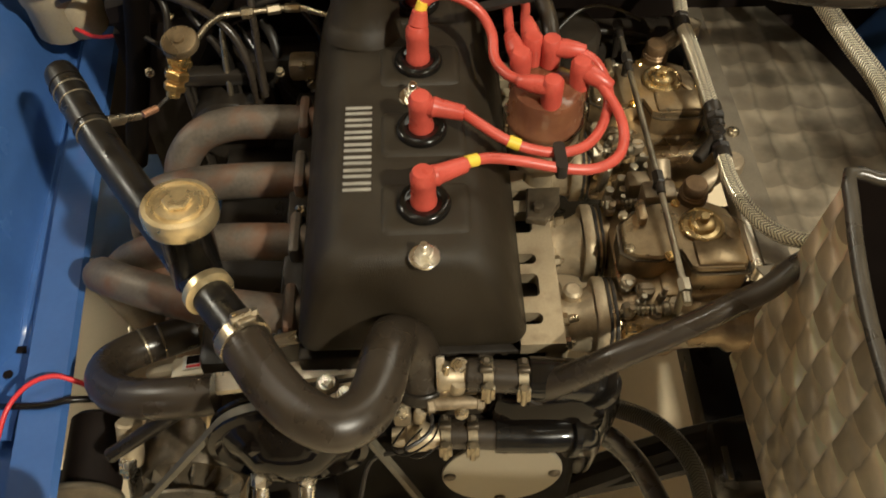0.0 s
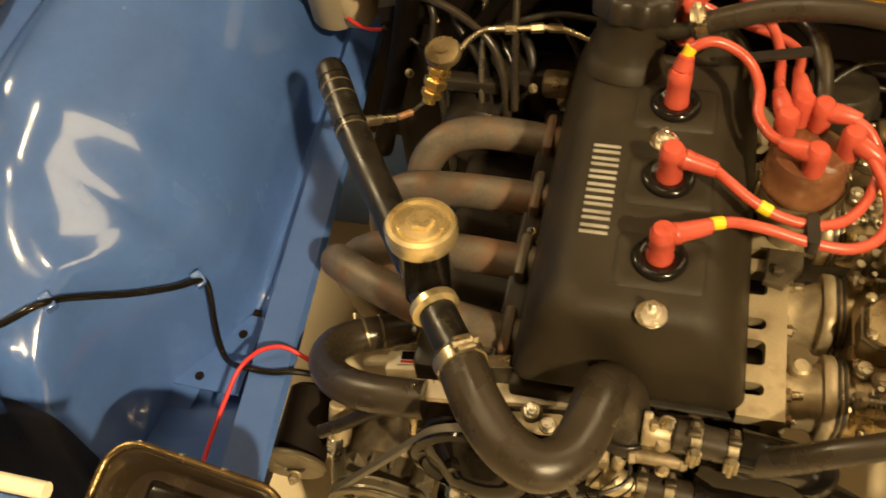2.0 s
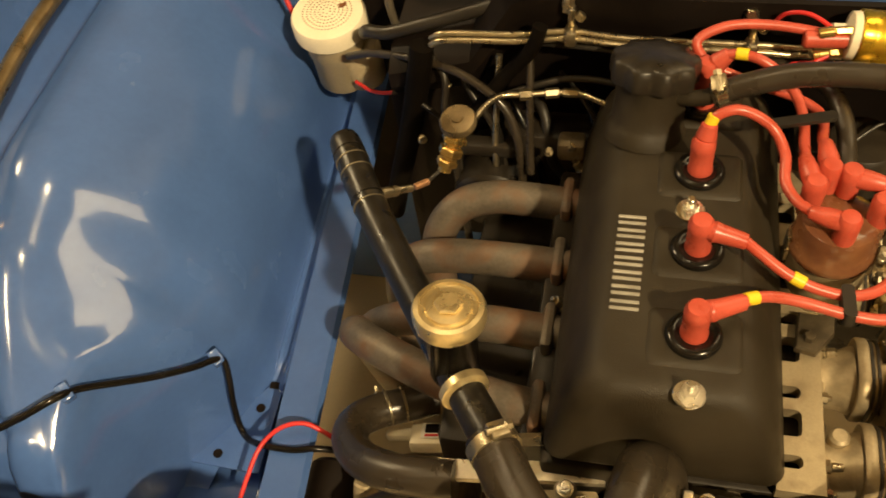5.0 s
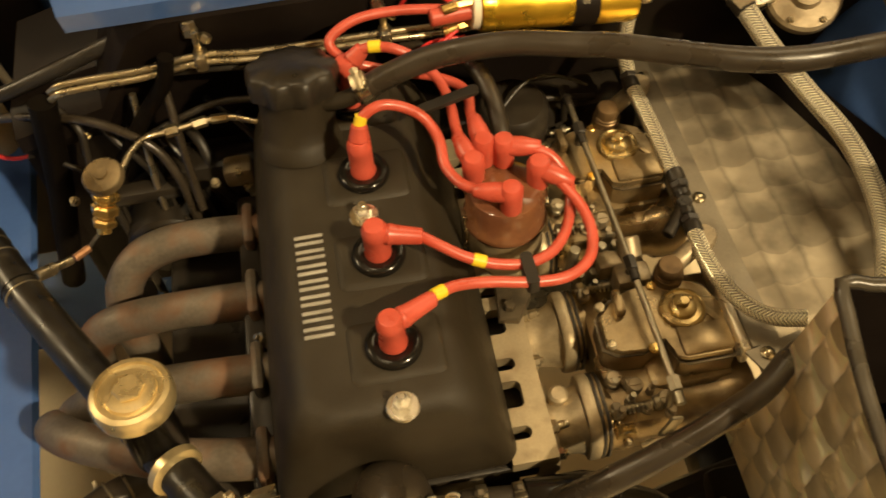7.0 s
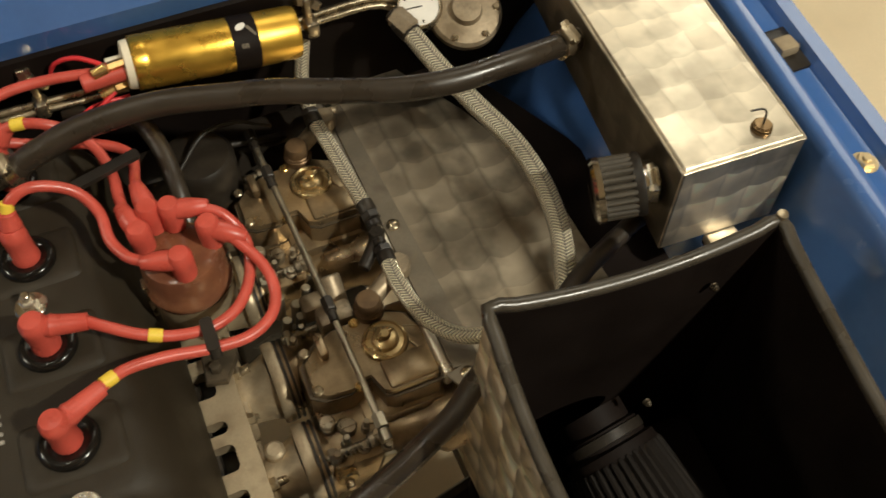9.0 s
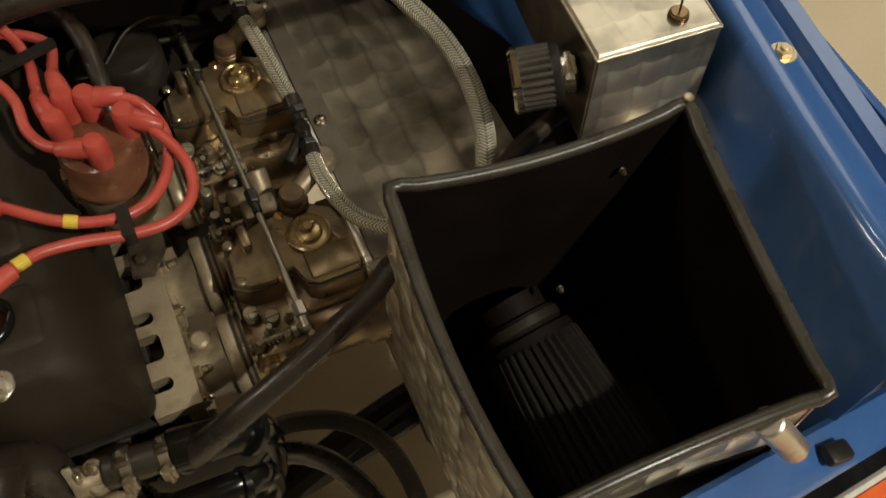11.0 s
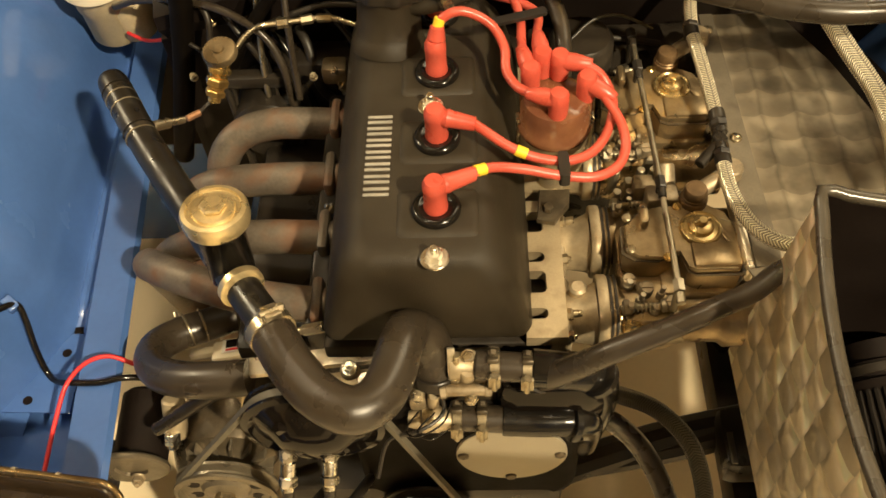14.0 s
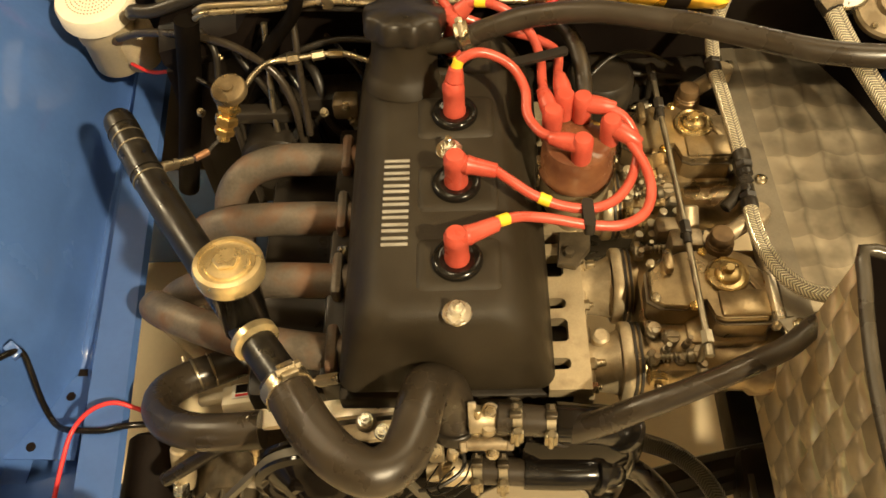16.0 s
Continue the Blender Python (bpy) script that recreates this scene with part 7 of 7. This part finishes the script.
# ---- wiring on the blue wing ----
for pts, r, m, lab in (([(-0.33, 0.092, 0.55), (-0.350, 0.097, 0.564), (-0.372, 0.099, 0.575), (-0.395, 0.090, 0.575), (-0.413, 0.070, 0.567), (-0.420, 0.040, 0.557), (-0.424, 0.00, 0.546), (-0.426, -0.04, 0.535), (-0.42, -0.10, 0.525)], 0.0026, RED_WIRE, "red wire looping over the blue wing flange"),
                       ([(-0.33, 0.085, 0.55), (-0.355, 0.078, 0.563), (-0.38, 0.073, 0.5625), (-0.410, 0.074, 0.5615), (-0.437, 0.085, 0.545), (-0.452, 0.098, 0.545), (-0.455, 0.110, 0.575), (-0.4535, 0.122, 0.61), (-0.455, 0.130, 0.632), (-0.461, 0.126, 0.641), (-0.472, 0.110, 0.652), (-0.484, 0.092, 0.668), (-0.498, 0.072, 0.688), (-0.512, 0.050, 0.714), (-0.527, 0.027, 0.740), (-0.535, 0.007, 0.755), (-0.560, -0.012, 0.750), (-0.588, -0.026, 0.744), (-0.615, -0.03, 0.745)], 0.0036, GLOSS_BLACK, "black taped wire clipped along the blue wing"),
                       ([(-0.672, 0.155, 0.838), (-0.685, 0.12, 0.822), (-0.688, 0.07, 0.80), (-0.672, 0.01, 0.775), (-0.64, -0.03, 0.75), (-0.605, -0.09, 0.70), (-0.59, -0.11, 0.66)], 0.0032, ZINC, "gold-coloured cable hanging in the wing channel"),
                       ([(-0.664, 0.155, 0.838), (-0.674, 0.10, 0.815), (-0.658, 0.03, 0.785), (-0.625, -0.025, 0.748), (-0.60, -0.09, 0.70)], 0.0036, GLOSS_BLACK, "black cable hanging in the wing channel"),
                       ([(-0.670, 0.185, 0.846), (-0.690, 0.235, 0.842), (-0.703, 0.30, 0.838), (-0.715, 0.40, 0.835), (-0.72, 0.6, 0.83)], 0.0095, CARB, "thick brown sleeve along the wing channel")):
    bm = B()
    tube(bm, pts, r, 10, 7)
    solo("cable", bm, m, lab, "cable", angle=60)
for x, y, z in ((-0.533, 0.021, 0.742), (-0.462, 0.131, 0.635)):
    bm = B()
    block(bm, (x - 0.010, y - 0.006, z - 0.008), (x + 0.007, y + 0.006, z + 0.008), 0.002, Euler((0, radians(25), radians(-40))).to_matrix().to_4x4())
    solo("cable_clip", bm, BLUE, "folded blue cable clip on the wing", "cable clip")
pc = thing("cable_gland", (-0.668, 0.16, 0.82), "brass cable gland with a hexagon nut on the wing", "cable gland")
bm = B()
rod(bm, (-0.670, 0.190, 0.846), (-0.668, 0.163, 0.842), 0.0115, 18)
part("sleeve", bm, BRASS, pc)
bm = B()
rod(bm, (-0.669, 0.160, 0.834), (-0.660, 0.148, 0.848), 0.0108, 6)
rod(bm, (-0.678, 0.168, 0.824), (-0.669, 0.160, 0.834), 0.0145, 18)
part("nut", bm, BRASS, pc)
# rounded lamp housing in the rear corner, seen from behind
lamp = thing("lamp_housing", (-0.357, -0.155, 0.60), "dark brown lamp housing with a bronze rim, seen from behind", "lamp housing")
lu = Vector((0.99, -0.115, -0.06)).normalized()
ln = Vector((0.06, -0.28, 0.96))
ln = (ln - lu * ln.dot(lu)).normalized()
lm = Matrix((lu, ln.cross(lu), ln)).transposed().to_4x4()
lm.translation = (-0.357, -0.158, 0.683)
bm = B()
loft(bm, [[lm @ Vector((x, y, z)) for x, y in outline(-0.084 + d, 0.084 - d, -0.072 + d, 0.072 - d, 0.03, 8)] for z, d in ((-0.075, 0.022), (-0.05, 0.012), (-0.012, 0.004), (-0.001, 0.0), (0.0, 0.004), (-0.006, 0.009), (-0.032, 0.014), (-0.034, 0.02))])
part("shell", bm, LAMP_SHELL, lamp, "glossy dark brown bowl", 35)
bm = B()
tube(bm, [tuple(lm @ Vector((x, y, 0.001))) for x, y in outline(-0.085, 0.085, -0.073, 0.073, 0.03, 8)] + [tuple(lm @ Vector((0.085, 0.043, 0.001)))], 0.0036, 10, 1)
part("rim", bm, BRONZE, lamp, "tarnished bronze rim", 60)
# bright screws added to stand in for the glints along the rim
for x, y in ((-0.06, 0.074), (-0.02, 0.075), (0.02, 0.075), (0.055, 0.073), (0.083, 0.03)):
    bm = B()
    p = lm @ Vector((x, y, 0.0))
    rod(bm, p - ln * 0.004, p + ln * 0.004, 0.0022, 8)
    part("screw", bm, STEEL, lamp)
for lo, hi in (((-0.045, 0.015, -0.034), (0.03, 0.045, -0.016)), ((0.042, -0.03, -0.034), (0.062, 0.05, -0.010)), ((-0.03, -0.04, -0.034), (0.02, 0.0, -0.012))):
    bm = B()
    block(bm, lo, hi, 0.005)
    bmesh.ops.transform(bm, matrix=lm, verts=bm.verts)
    part("bulb_holder", bm, BRONZE if lo[0] > 0.04 else GLOSS_BLACK, lamp, "moulded bulb holder")
# tail lamp and trim outside the rear panel
tl = thing("tail_lamp", (0.62, -0.28, 0.60), "tail lamp with red, orange and clear lenses", "tail lamp")


def rail(profile, x0, x1, n=8):
    return loft(B(), [[(x, rear_line(x)[0] + dy, rear_line(x)[1] + dz) for dy, dz in profile] for x in np.linspace(x0, x1, n)])


part("black_strip", rail(((-0.033, -0.013), (-0.045, -0.017), (-0.045, -0.04), (-0.033, -0.04)), 0.36, 0.78), GLOSS_BLACK, tl, "black trim strip")
# white strip in place of the bright reflection along the black trim
part("glint_strip", rail(((-0.045, -0.016), (-0.048, -0.013), (-0.052, -0.015), (-0.053, -0.04), (-0.045, -0.04)), 0.30, 0.78), LENS_WHITE, tl, "white strip standing in for the glint along the trim")
for x0, x1, m, lab in ((0.28, 0.485, LENS_WHITE, "clear ribbed lens"), (0.485, 0.545, LENS_RED, "red lens"), (0.545, 0.70, LENS_ORANGE, "orange lens")):
    part("lens", rail(((-0.053, -0.018), (-0.075, -0.022), (-0.092, -0.034), (-0.105, -0.08), (-0.053, -0.08)), x0 + 0.001, x1 - 0.001, 10), m, tl, lab)
part("lower_lens", rail(((-0.090, -0.036), (-0.116, -0.046), (-0.135, -0.07), (-0.135, -0.10), (-0.090, -0.10)), 0.485, 0.76, 10), LENS_WHITE, tl, "clear ribbed lower lens")
